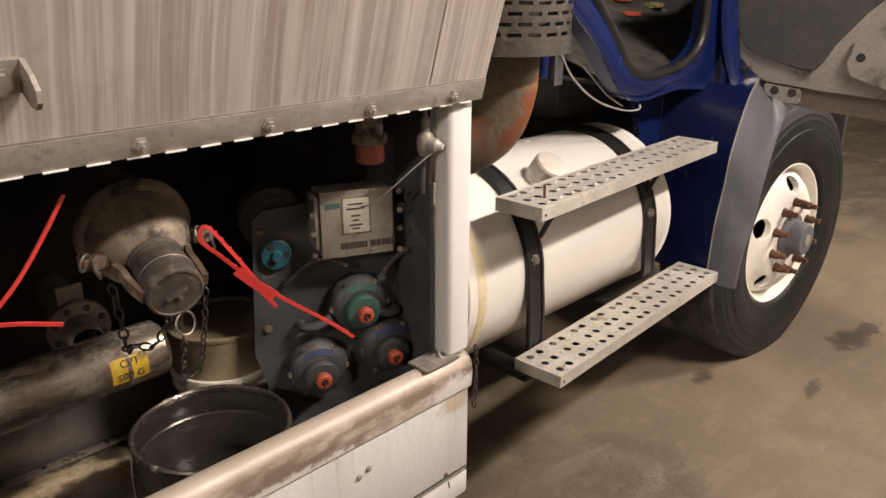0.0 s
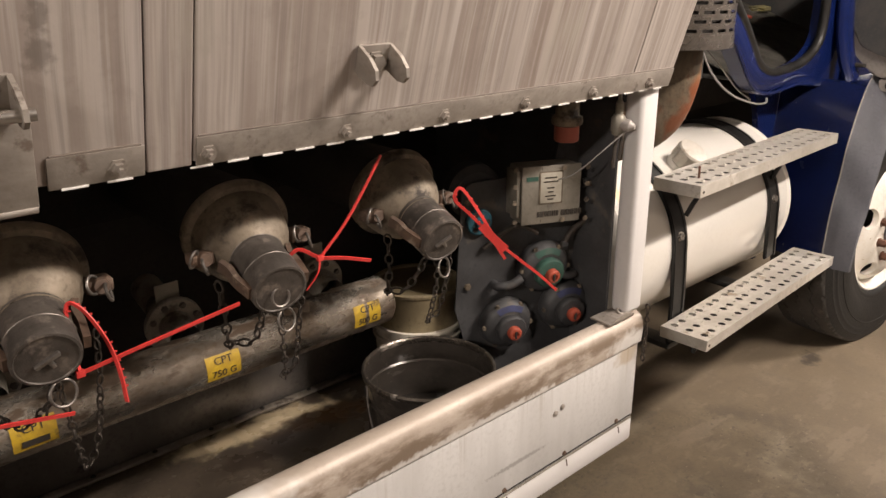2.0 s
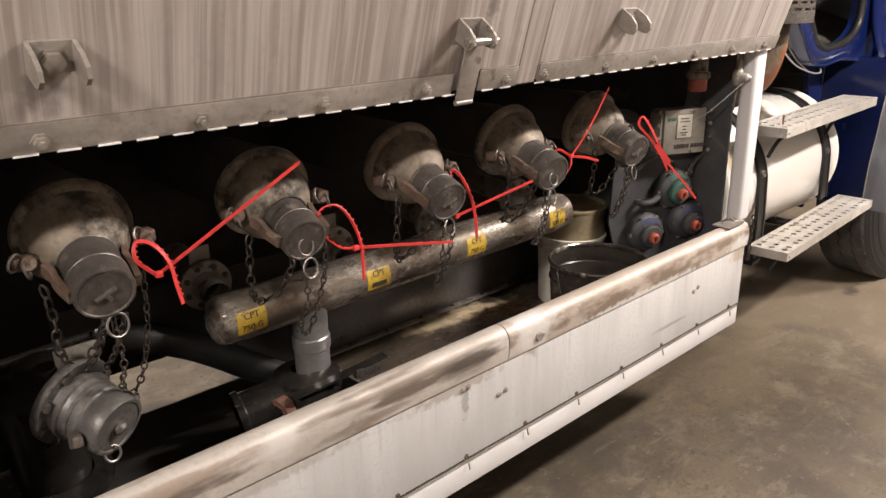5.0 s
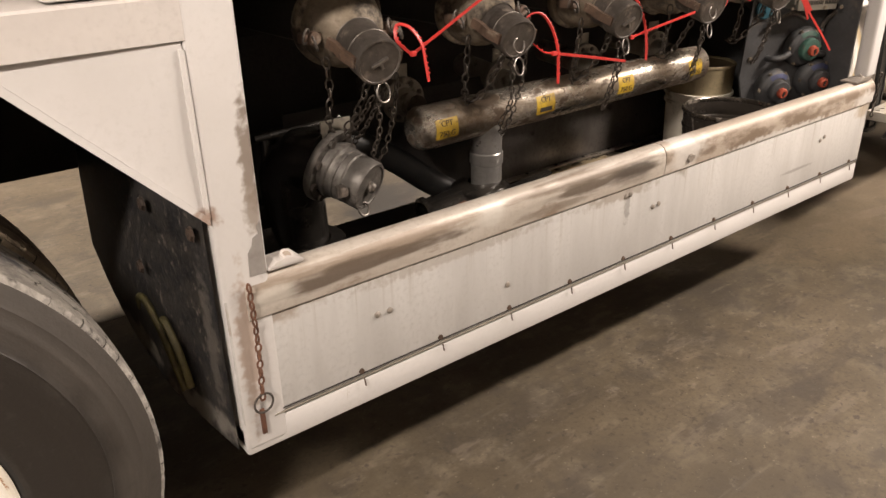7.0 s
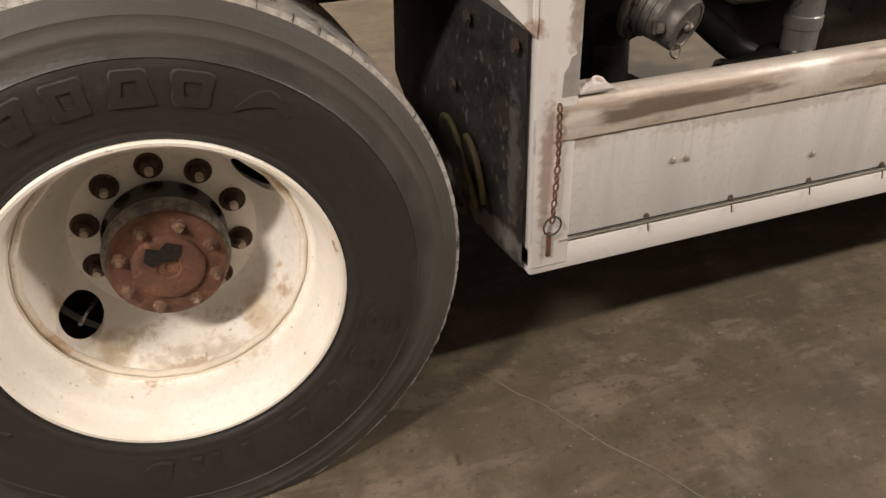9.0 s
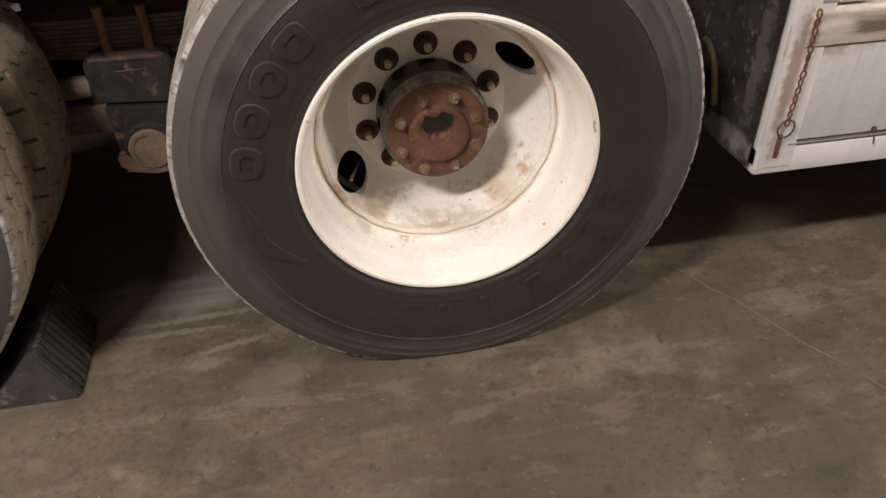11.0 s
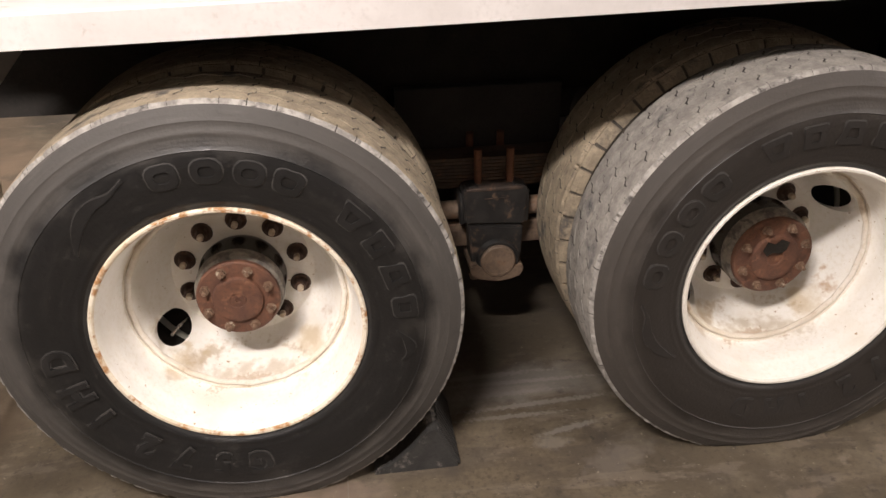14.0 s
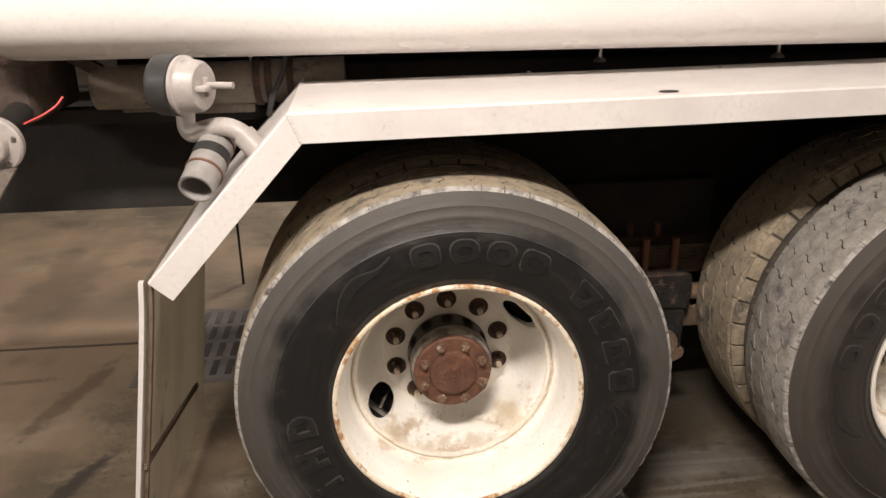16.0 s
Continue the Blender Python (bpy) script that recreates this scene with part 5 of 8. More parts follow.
def clevis(x, z, bar):
    """A U-shaped bracket with a pin on the flap."""
    bm = bmesh.new()
    box(bm, x - 0.028, x + 0.028, -0.006, 0.0, z - 0.020, z + 0.022, 0.001, m=LEAN_OUT)
    for s in (-1, 1):
        for k in range(1):
            xx = x + s * 0.028
            pts = [(-0.004, z + 0.022), (-0.032, z + 0.013), (-0.050, z + 0.001), (-0.054, z - 0.012), (-0.047, z - 0.023), (-0.034, z - 0.025), (-0.004, z - 0.018)]
            a = [bm.verts.new(LEAN_OUT @ Vector((xx - 0.003, p, q))) for p, q in pts]
            b = [bm.verts.new(LEAN_OUT @ Vector((xx + 0.003, p, q))) for p, q in pts]
            for j in range(len(pts)):
                i = (j + 1) % len(pts)
                bm.faces.new((a[j], a[i], b[i], b[j]))
            bm.faces.new(a[::-1])
            bm.faces.new(b)
    br = part("bracket", bm, HINGEAL, flap, "U-shaped steel bracket", smooth=False)
    bm = bmesh.new()
    if bar:
        rod(bm, LEAN_OUT @ Vector((x - 0.038, -0.040, z - 0.010)), LEAN_OUT @ Vector((x + 0.040, -0.040, z - 0.010)), 0.0075, 12)
        part("pin", bm, CHROME, br)
    else:
        hexbolt(bm, LEAN_OUT @ Vector((x, -0.006, z - 0.004)), LEAN_OUT.to_3x3() @ Vector((0, -1, 0)), 0.014, 0.012)
        part("bolt", bm, HINGEAL, br)


clevis(-0.850, 0.128, False)
clevis(-1.360, 0.126, True)
clevis(-2.090, 0.128, False)
bm = boxed(-1.366, -1.318, -0.012, -0.0075, -0.016, 0.105, 0.002, m=LEAN_OUT)
rod(bm, LEAN_OUT @ Vector((-1.364, -0.009, -0.017)), LEAN_OUT @ Vector((-1.320, -0.009, -0.017)), 0.0055, 12)
part("latch_strap", bm, HINGEAL, flap, "hanging latch strap")

# bare primer where the paint has gone from the rear post, and a scrap on the floor
bm = plate_xz(bmesh.new(), [(-2.372, 0.735), (-2.340, 0.735), (-2.340, 0.835), (-2.349, 0.826), (-2.347, 0.812), (-2.358, 0.806), (-2.361, 0.792), (-2.370, 0.780)], -0.0028, -0.0016)
part("bare_primer", bm, PRIMER, cabinet, "grey bare primer patch", smooth=False)
bm = plate_xz(bmesh.new(), [(-0.76, 0.0012), (-0.60, 0.0012), (-0.60, 0.004), (-0.76, 0.004)], -0.60, -0.565)
solid("plastic_scrap", bm, SCRAP, "flat salmon-coloured plastic scrap on the floor", "scrap")


# ---- wheels ----
def tyre_parts(parent, cx, yc, cz, marks=None, grow=1.0, wide=1.0, tread_mat=None, skin=None, worn=True, edge_mat=None):
    """Tyre round the axis through (cx, *, cz), its middle at yc; the outside faces -y. Flattened where it meets the floor."""
    M = along((cx, yc, cz), (cx, yc - 1, cz))
    skin = skin or TYRE

    def settle(bm):
        for v in bm.verts:
            low = max(0.0, (0.16 - v.co.z) / 0.16)
            v.co.y += 0.011 * low * low * max(-1.0, min(1.0, (v.co.y - yc) / 0.10))
            v.co.z = max(v.co.z, 0.002)
        return bm

    def shaped(pairs, side=1):
        return [(0.29 + (r - 0.29) * grow, h * wide * side) for r, h in pairs]

    wall = [(0.286, 0.080), (0.294, 0.100), (0.302, 0.112), (0.312, 0.1175), (0.3155, 0.1192), (0.319, 0.1190), (0.328, 0.1205), (0.330, 0.1215), (0.333, 0.1215), (0.350, 0.127), (0.385, 0.133), (0.412, 0.1325), (0.4235, 0.1312),
            (0.4255, 0.1328), (0.4275, 0.1308), (0.448, 0.128)]
    shoulder = [(0.448, 0.128), (0.4525, 0.1270), (0.4560, 0.1275), (0.460, 0.1268), (0.464, 0.1250), (0.478, 0.1195), (0.4805, 0.1200), (0.484, 0.1178), (0.494, 0.1140), (0.509, 0.106)]
    for side, name in ((1, "outer"), (-1, "inner")):
        part(name + "_sidewall", settle(turned(shaped(wall, side), 112, M)), skin, parent)
        hidden = worn and (side < 0 or skin is TYREDUST)
        part(name + "_shoulder", settle(turned(shaped(shoulder, side), 112, M)), CREASESHADE if hidden else skin, parent, "dusty shoulder ribs")
        if hidden:
            bm = bmesh.new()
            high = shaped([(0.5125, 0.100), (0.5120, 0.110), (0.500, 0.1180), (0.482, 0.1235), (0.478, 0.1175)], side)
            deep = shaped([(0.5060, 0.100), (0.5050, 0.105), (0.494, 0.1120), (0.479, 0.1170), (0.476, 0.1150)], side)
            rows = []
            for k in range(46):
                for at, line in ((0.0, high), (0.44, high), (0.88, high), (0.89, deep), (0.99, deep)):
                    a = 2 * math.pi * (k + at) / 46
                    rows.append([bm.verts.new(M @ Vector((r * math.cos(a), r * math.sin(a), h))) for r, h in line])
            for p, q in zip(rows, rows[1:] + rows[:1]):
                for i in range(4):
                    bm.faces.new((p[i], p[i + 1], q[i + 1], q[i]))
            part("notched_edge", settle(bm), tread_mat or TREAD, parent, "worn notched tread edge", smooth=False)
    # worn crown: zigzag grooves, and a chipped edge
    n = 46 * 8
    rnd = random.Random(9)

    def crown(h):
        return 0.5222 - 0.0013 * (h / 0.06) ** 2

    bm = bmesh.new()
    rings = []
    for k in range(n):
        a = 2 * math.pi * k / n
        zig = 0.0065 * (abs(k % 8 - 4) / 2 - 1)
        row = []
        for side in (1, -1):
            bite = rnd.uniform(0.003, 0.0075) if rnd.random() < 0.16 else rnd.uniform(-0.0010, 0.0012)
            if k % 8 == 0:
                bite += 0.004
            edge = [(0.509, 0.106), (0.5150 - bite * 0.8, 0.1025 - bite * 0.5), (0.5178 - bite * 0.3, 0.0975 - bite * 0.5), (crown(0.090), 0.090)]
            row += [(r, h) for r, h in edge] if side > 0 else [(r, -h) for r, h in reversed(edge)]
            if side > 0:
                for h0, cut in ((0.056, 0.006), (0.0, 0.006), (-0.056, 0.006)):
                    flip = zig if h0 else -zig
                    row += [(crown(h0), h0 + flip + 0.0030), (crown(h0) - cut, h0 + flip + 0.0013), (crown(h0) - cut, h0 + flip - 0.0013), (crown(h0), h0 + flip - 0.0030)]
                    if h0 > -0.05:
                        row.append((crown(h0 - 0.028) + rnd.uniform(-0.0004, 0.0004), h0 - 0.028))
        rings.append([bm.verts.new((r * math.cos(a), r * math.sin(a), h)) for r, h in shaped(row)])
    rim = bmesh.new()
    for p, q in zip(rings, rings[1:] + rings[:1]):
        last = len(p) - 1
        for j in range(last):
            if 2 <= j < last - 2:
                bm.faces.new((p[j], q[j], q[j + 1], p[j + 1]))
    for j in (0, 1, last - 2, last - 1):
        strip_a, strip_b = [rim.verts.new(p[j].co) for p in rings], [rim.verts.new(p[j + 1].co) for p in rings]
        for k in range(n):
            i = (k + 1) % n
            rim.faces.new((strip_a[k], strip_a[i], strip_b[i], strip_b[k]))
    bmesh.ops.delete(bm, geom=[v for v in bm.verts if not v.link_faces], context="VERTS")
    for b, name, mat, words in ((bm, "tread", tread_mat or TREAD, "worn tread"), (rim, "tread_edge", edge_mat or tread_mat or TREAD, "chipped pale tread edge")):
        bmesh.ops.transform(b, matrix=M, verts=b.verts[:])
        part(name, settle(b), mat, parent, words)
    # hooked sipes left in the worn rubber, and short cuts over the shoulder's edge
    verts, faces = [], []

    def strip(points):
        start = len(verts)
        for r, h, ang, half in points:
            for s in (-1, 1):
                verts.append(M @ Vector((r * math.cos(ang + s * half / r), r * math.sin(ang + s * half / r), h * wide)))
        for j in range(len(points) - 1):
            faces.append((start + 2 * j, start + 2 * j + 1, start + 2 * j + 3, start + 2 * j + 2))

    for row, h0 in enumerate((0.060, 0.030, 0.0, -0.030, -0.060)):
        for k in range(46):
            fine = row % 2 == 1
            a = 2 * math.pi * (k + (0.5 if fine else 0.0)) / 46 + rnd.uniform(-0.006, 0.006)
            big = rnd.uniform(0.7, 1.15) * (0.8 if fine else 1.0)
            w = rnd.uniform(0.0006, 0.0011) if fine else rnd.uniform(0.0016, 0.0030)
            r = shaped([(crown(h0), 0)])[0][0] + 0.0007
            strip([(r, h0 + dh * big, a + da * big / r, w * f) for dh, da, f in ((-0.017, -0.007, 0.4), (-0.006, -0.006, 0.8), (0.003, 0.003, 1.25), (0.008, 0.006, 0.9), (0.017, 0.005, 0.35))])
    for k in range(54):
        a = 2 * math.pi * (k + rnd.uniform(-0.45, 0.45)) / 54
        for side in (-1, 1):
            w = rnd.uniform(0.0003, 0.0013)
            strip([(0.29 + (r - 0.29) * grow, h * side, a, w) for r, h in ((0.5200, 0.0905), (0.5184, 0.0985), (0.5158, 0.1035), (0.5098, 0.1068))])
    bm = bmesh.new()
    made = [bm.verts.new(v) for v in verts]
    for f in faces:
        bm.faces.new([made[i] for i in f])
    if worn:
        tagged(part("sipe_pattern", settle(bm), SIPE, parent, smooth=False), kind="stuff")
    else:
        bm.free()
    if marks is not None:
        moulding(parent, M, *marks)


def moulding(parent, M, turn, face, dust):
    """Raised marks on the sidewall: plain rounded shapes for the maker's mark, and the size code."""
    def bent(u, v, lift, a):
        r = 0.382 + v
        ang = math.radians(a) - u / 0.382
        h = 0.127 + 0.006 * min(1.0, max(0.0, (r - 0.350) / 0.035)) - 0.0008 * max(0.0, (r - 0.40) / 0.02)
        return M @ Vector((r * math.cos(ang), r * math.sin(ang), h + lift))

    def loop(wide, tall, corner, taper, grown):
        pts = []
        for sx, sy, a0 in ((1, 1, 0), (-1, 1, 90), (-1, -1, 180), (1, -1, 270)):
            for j in range(4):
                ang = math.radians(a0 + 30 * j)
                x, y = sx * (wide / 2 - corner) + corner * math.cos(ang), sy * (tall / 2 - corner) + corner * math.sin(ang)
                pts.append((x * (1 + taper * y / tall) + math.copysign(grown, x), y + math.copysign(grown, y)))
        return pts

    def frame_shape(a, wide, tall, corner, stroke, taper, lift, grown, material, under, name):
        outer, inner = loop(wide, tall, corner, taper, grown), loop(wide - 2 * stroke, tall - 2 * stroke, max(0.002, min(corner - stroke * 0.7, 0.45 * (tall - 2 * stroke), 0.45 * (wide - 2 * stroke))), taper, -grown)
        bm = bmesh.new()
        rows = [[bm.verts.new(bent(u, v, up, a)) for u, v in pts] for pts, up in ((outer, -0.002), (outer, lift * 0.7), ([(u * 0.985, v * 0.985) for u, v in outer], lift), ([(u * 1.03, v * 1.03) for u, v in inner], lift), (inner, -0.002))]
        for p, q in zip(rows, rows[1:]):
            for k in range(16):
                bm.faces.new((p[k], p[(k + 1) % 16], q[(k + 1) % 16], q[k]))
        return part(name, bm, material, under)

    for a, wide, tall, corner, taper in ((101.5, 0.062, 0.054, 0.020, 0.0), (88.8, 0.062, 0.054, 0.024, 0.0), (76.5, 0.062, 0.054, 0.024, 0.0), (65.0, 0.060, 0.054, 0.017, 0.1),
                                         (43.0, 0.052, 0.054, 0.006, 0.5), (30.5, 0.050, 0.054, 0.005, 0.0), (18.0, 0.054, 0.054, 0.006, -0.5), (5.5, 0.054, 0.054, 0.010, 0.1)):
        mark = frame_shape(a + turn, wide, tall, corner, 0.0155, taper, 0.0032, 0.0, face, parent, "moulded_shape")
        # Slightly wider copy in the paler tone: the mark's painted edge highlight.
        frame_shape(a + turn, wide, tall, corner, 0.0155, taper, 0.0008, 0.0022, dust, mark, "dusty_edge")
    # the flourishes before and after
    for run in (((141, -0.034), (136, -0.016), (130, 0.002), (124, 0.010), (118, 0.008), (112, 0.022)), ((-4, -0.020), (-8, 0.006), (-12, 0.014), (-16, 0.002))):
        for grown, lift, mat, name in ((0.0, 0.0028, face, "moulded_flourish"), (0.0024, 0.0007, dust, "dusty_edge")):
            bm = bmesh.new()
            line = smooth_path([(math.radians(90 - a) * 0.382, v, 0) for a, v in run], 5)
            rows = []
            for k, p in enumerate(line):
                t = k / (len(line) - 1)
                half = 0.003 + 0.011 * math.sin(math.pi * min(1, t * 1.15)) ** 1.2 + grown
                rows.append([bm.verts.new(bent(p.x, p.y + d * half, up, 90 + turn)) for d, up in ((-1, -0.002), (-0.9, lift), (0.9, lift), (1, -0.002))])
            for p, q in zip(rows, rows[1:]):
                for k in range(3):
                    bm.faces.new((p[k], p[k + 1], q[k + 1], q[k]))
            part(name, bm, mat, parent)
    # size code, one raised character after the other
    for ch, a in zip("G5721HD", (273, 259, 245, 231, 212, 199.5, 185)):
        for grown, lift, mat, name in ((1.0, 0.0042 if turn == 0 else 0.0018, face, "raised_character"), (1.10, 0.0012 if turn == 0 else -0.0005, dust, "dusty_edge")):
            cu = bpy.data.curves.new(name, "FONT")
            cu.body, cu.size, cu.extrude, cu.offset, cu.resolution_u, cu.align_x, cu.align_y = ch, 0.080, 0.002, 0.0034 if grown == 1.0 else 0.0066, 3, "CENTER", "CENTER"
            tmp = new(name, cu)
            bpy.context.view_layer.update()
            me = bpy.data.meshes.new_from_object(tmp.evaluated_get(bpy.context.evaluated_depsgraph_get()))
            bpy.data.objects.remove(tmp)
            bm = bmesh.new()
            bm.from_mesh(me)
            for v in bm.verts:
                v.co = bent(v.co.x, v.co.y - 0.016, lift if v.co.z > 0 else -0.002, a + turn)
            part(name, bm, mat, parent, smooth=False)


def rear_wheel(cx, cz, marks, tread_mat=None, skin=None, edge_mat=None, hub=1.0):
    yc = 0.085
    w = thing("dual_wheel", (cx, yc, 0.0), "white steel dual rear wheel with rusty hub and black tyre", "truck wheel", "rear wheels")
    M = along((cx, yc, cz), (cx, yc - 1, cz))
    part("tyre_bead", turned([(0.286, 0.08), (0.292, 0.104), (0.300, 0.112), (0.306, 0.114), (0.300, 0.100)], 96, M), RUBBER, w)
    tyre_parts(w, cx, yc, cz, marks, tread_mat=tread_mat, skin=skin, edge_mat=CHIPPED)
    part("rim_flange", turned([(0.288, 0.095), (0.296, 0.108), (0.2965, 0.114), (0.293, 0.1175), (0.288, 0.117), (0.284, 0.112)], 96, M), edge_mat or RIMEDGE, w, "rust-edged rim flange")
    part("rim_barrel", turned([(0.284, 0.112), (0.279, 0.100), (0.277, 0.080), (0.271, 0.066), (0.267, 0.052), (0.265, 0.020), (0.262, -0.012), (0.258, -0.018), (0.2545, -0.024), (0.2535, -0.030), (0.250, -0.032)], 96, M), RIM, w)
    part("seam_ring", turned([(0.2575, -0.0185), (0.2545, -0.0195), (0.2515, -0.0255), (0.2525, -0.0305)], 96, M), SEAM, w, "rust-stained seam of the rim")
    bm = turned([(0.2520, -0.0290), (0.246, -0.036), (0.238, -0.050), (0.226, -0.078), (0.212, -0.108), (0.198, -0.136), (0.186, -0.150), (0.174, -0.1555), (0.171, -0.1535), (0.112, -0.157), (0.108, -0.160), (0.095, -0.160), (0.095, -0.172), (0.190, -0.168), (0.206, -0.150), (0.236, -0.090), (0.252, -0.050)], 96, None, closed=True)
    part("weld_bead", ring(bmesh.new(), M @ Vector((0, 0, -0.0250)), (0, -1, 0), 0.2475, 0.0075), SEAM, w, "raised seam where disc meets barrel")
    cut = bmesh.new()
    for a in (33, 213):
        lathe(cut, [(0, -0.25), (0.047, -0.25), (0.047, 0.0), (0, 0.0)], 28, pose(0, 0, 0, 0, 0, a) @ Matrix.Translation((0.216, 0, 0)) @ Matrix.Diagonal((0.62, 0.98, 1, 1)))
    bm = carve(bm, cut)
    bmesh.ops.transform(bm, matrix=M, verts=bm.verts[:])
    part("disc", bm, RIM, w, "chalky white disc with two hand holes")
    part("brake_drum", turned([(0.27, -0.20), (0.20, -0.21), (0.20, -0.26), (0.205, -0.40), (0, -0.40)], 48, M), SHADEBLACK, w)
    part("hub", turned([(0.096, -0.17), (0.103, -0.150), (0.107, -0.135), (0.1055, -0.130), (0.1045, -0.056), (0.101, -0.047), (0.094, -0.043), (0.05, -0.042)], 40, M @ Matrix.Diagonal((hub, hub, 1, 1))), ENAMEL, w, "black oily hub")
    part("hub_edge", turned([(0.1056, -0.075), (0.1058, -0.060), (0.1022, -0.0465), (0.0945, -0.0425)], 40, M @ Matrix.Diagonal((hub, hub, 1, 1))), HUBHIGHLIGHT, w, "dusty hub edge with its lit highlight painted in")
    part("axle_flange", turned([(0.060, -0.044), (0.094, -0.042), (0.097, -0.038), (0.097, -0.027), (0.093, -0.022), (0.060, -0.020), (0.057, -0.013), (0.052, -0.011), (0.046, -0.0125), (0.020, -0.0125), (0.018, -0.0155), (0.007, -0.0155), (0.006, -0.0185), (0, -0.0185)], 40, M @ Matrix.Diagonal((hub, hub, 1, 1))), RUST, w, "rusty axle flange")
    for k in range(8):
        a = 2 * math.pi * (k + 0.5) / 8
        p = M @ Vector((0.078 * hub * math.cos(a), 0.078 * hub * math.sin(a), -0.021))
        bm = hexbolt(bmesh.new(), p, (0, -1, 0), 0.0105, 0.009, 0.011)
        part("axle_stud", bm, RUSTBOLT, w)
    for k in range(10):
        a = math.radians(90 + 36 * k)
        p = M @ Vector((0.1429 * math.cos(a), 0.1429 * math.sin(a), -0.1533))
        bm = lathe(bmesh.new(), [(0.0262, 0.0003), (0.0248, 0.003), (0.0220, 0.0035), (0.0195, 0.0018), (0.0, 0.001)], 20, along(p, p + Vector((0, -1, 0))))
        part("nut_seat", bm, SEATRUST, w, "dark rust-stained nut seat")
        bm = bmesh.new()
        q = along(p, p + Vector((0, -1, 0)))
        lathe(bm, [(0.0175, 0.002), (0.0165, 0.005), (0.0150, 0.006), (0.0150, 0.020), (0.0132, 0.023), (0.009, 0.0235)], 6, q)
        nut = part("lug_nut", bm, SEATRUST, w)
        part("stud_tip", lathe(bmesh.new(), [(0.0080, 0.022), (0.0080, 0.034), (0.0066, 0.037), (0, 0.0375)], 12, q), STUDTIP, nut, "pale greasy stud tip")
    bm = bmesh.new()
    tube(bm, [M @ Vector((-0.16, -0.13, -0.17)), M @ Vector((-0.175, -0.125, -0.12)), M @ Vector((-0.185, -0.125, -0.085))], 0.004, 8, 5)
    part("valve_stem", bm, CHROME, w)
    return w


def inner_wheel(cx, cz):
    yc = 0.395
    w = thing("inner_wheel", (cx, yc, 0.0), "dusty inner tyre of the dual rear wheel", "truck wheel", "inner rear wheels")
    tyre_parts(w, cx, yc, cz, wide=1.06, skin=TYREDUST)
    part("rim", turned([(0.284, 0.112), (0.265, 0.06), (0.255, -0.06), (0.284, -0.112)], 64, along((cx, yc, cz), (cx, yc - 1, cz))), RIM, w)
    return w


HUBS = [(-3.096, 0.490), (-4.426, 0.494)]
SKINS = [tyre_skin("brown_dusted_tyre_rubber", *HUBS[0], (0.027, 0.023, 0.020), (0.056, 0.048, 0.041), (0.085, 0.073, 0.062)),
         tyre_skin("black_tyre_rubber_with_dusty_shoulder", *HUBS[1], (0.0095, 0.0090, 0.0088), (0.058, 0.052, 0.046), (0.10, 0.090, 0.078))]
first = rear_wheel(*HUBS[0], (69, MOULDBROWN, MOULDLIGHT), TREADGREY, SKINS[0], RIMEDGEW, 1.085)
blot = plate_xz(bmesh.new(), [(-3.135, 0.515), (-3.125, 0.540), (-3.105, 0.532), (-3.090, 0.545), (-3.068, 0.535), (-3.072, 0.515), (-3.085, 0.505), (-3.108, 0.508), (-3.122, 0.500)], 0.0935, 0.0950)
part("grease_blot", blot, ENAMEL, first, "shiny black grease blot", smooth=False)
rear_wheel(*HUBS[1], (0, MOULD, MOULDLIGHT), None, SKINS[1])
first_in = inner_wheel(*HUBS[0])
copy_thing(first_in, Matrix.Translation((HUBS[1][0], 0.395, 0.0)))
# the same wheels on the far side of the truck
for hx, hz in HUBS:
    copy_thing(first, Matrix.Translation((hx, 2.315, 0.0)) @ Matrix.Rotation(math.pi, 4, "Z"))
    copy_thing(first_in, Matrix.Translation((hx, 2.005, 0.0)) @ Matrix.Rotation(math.pi, 4, "Z"))


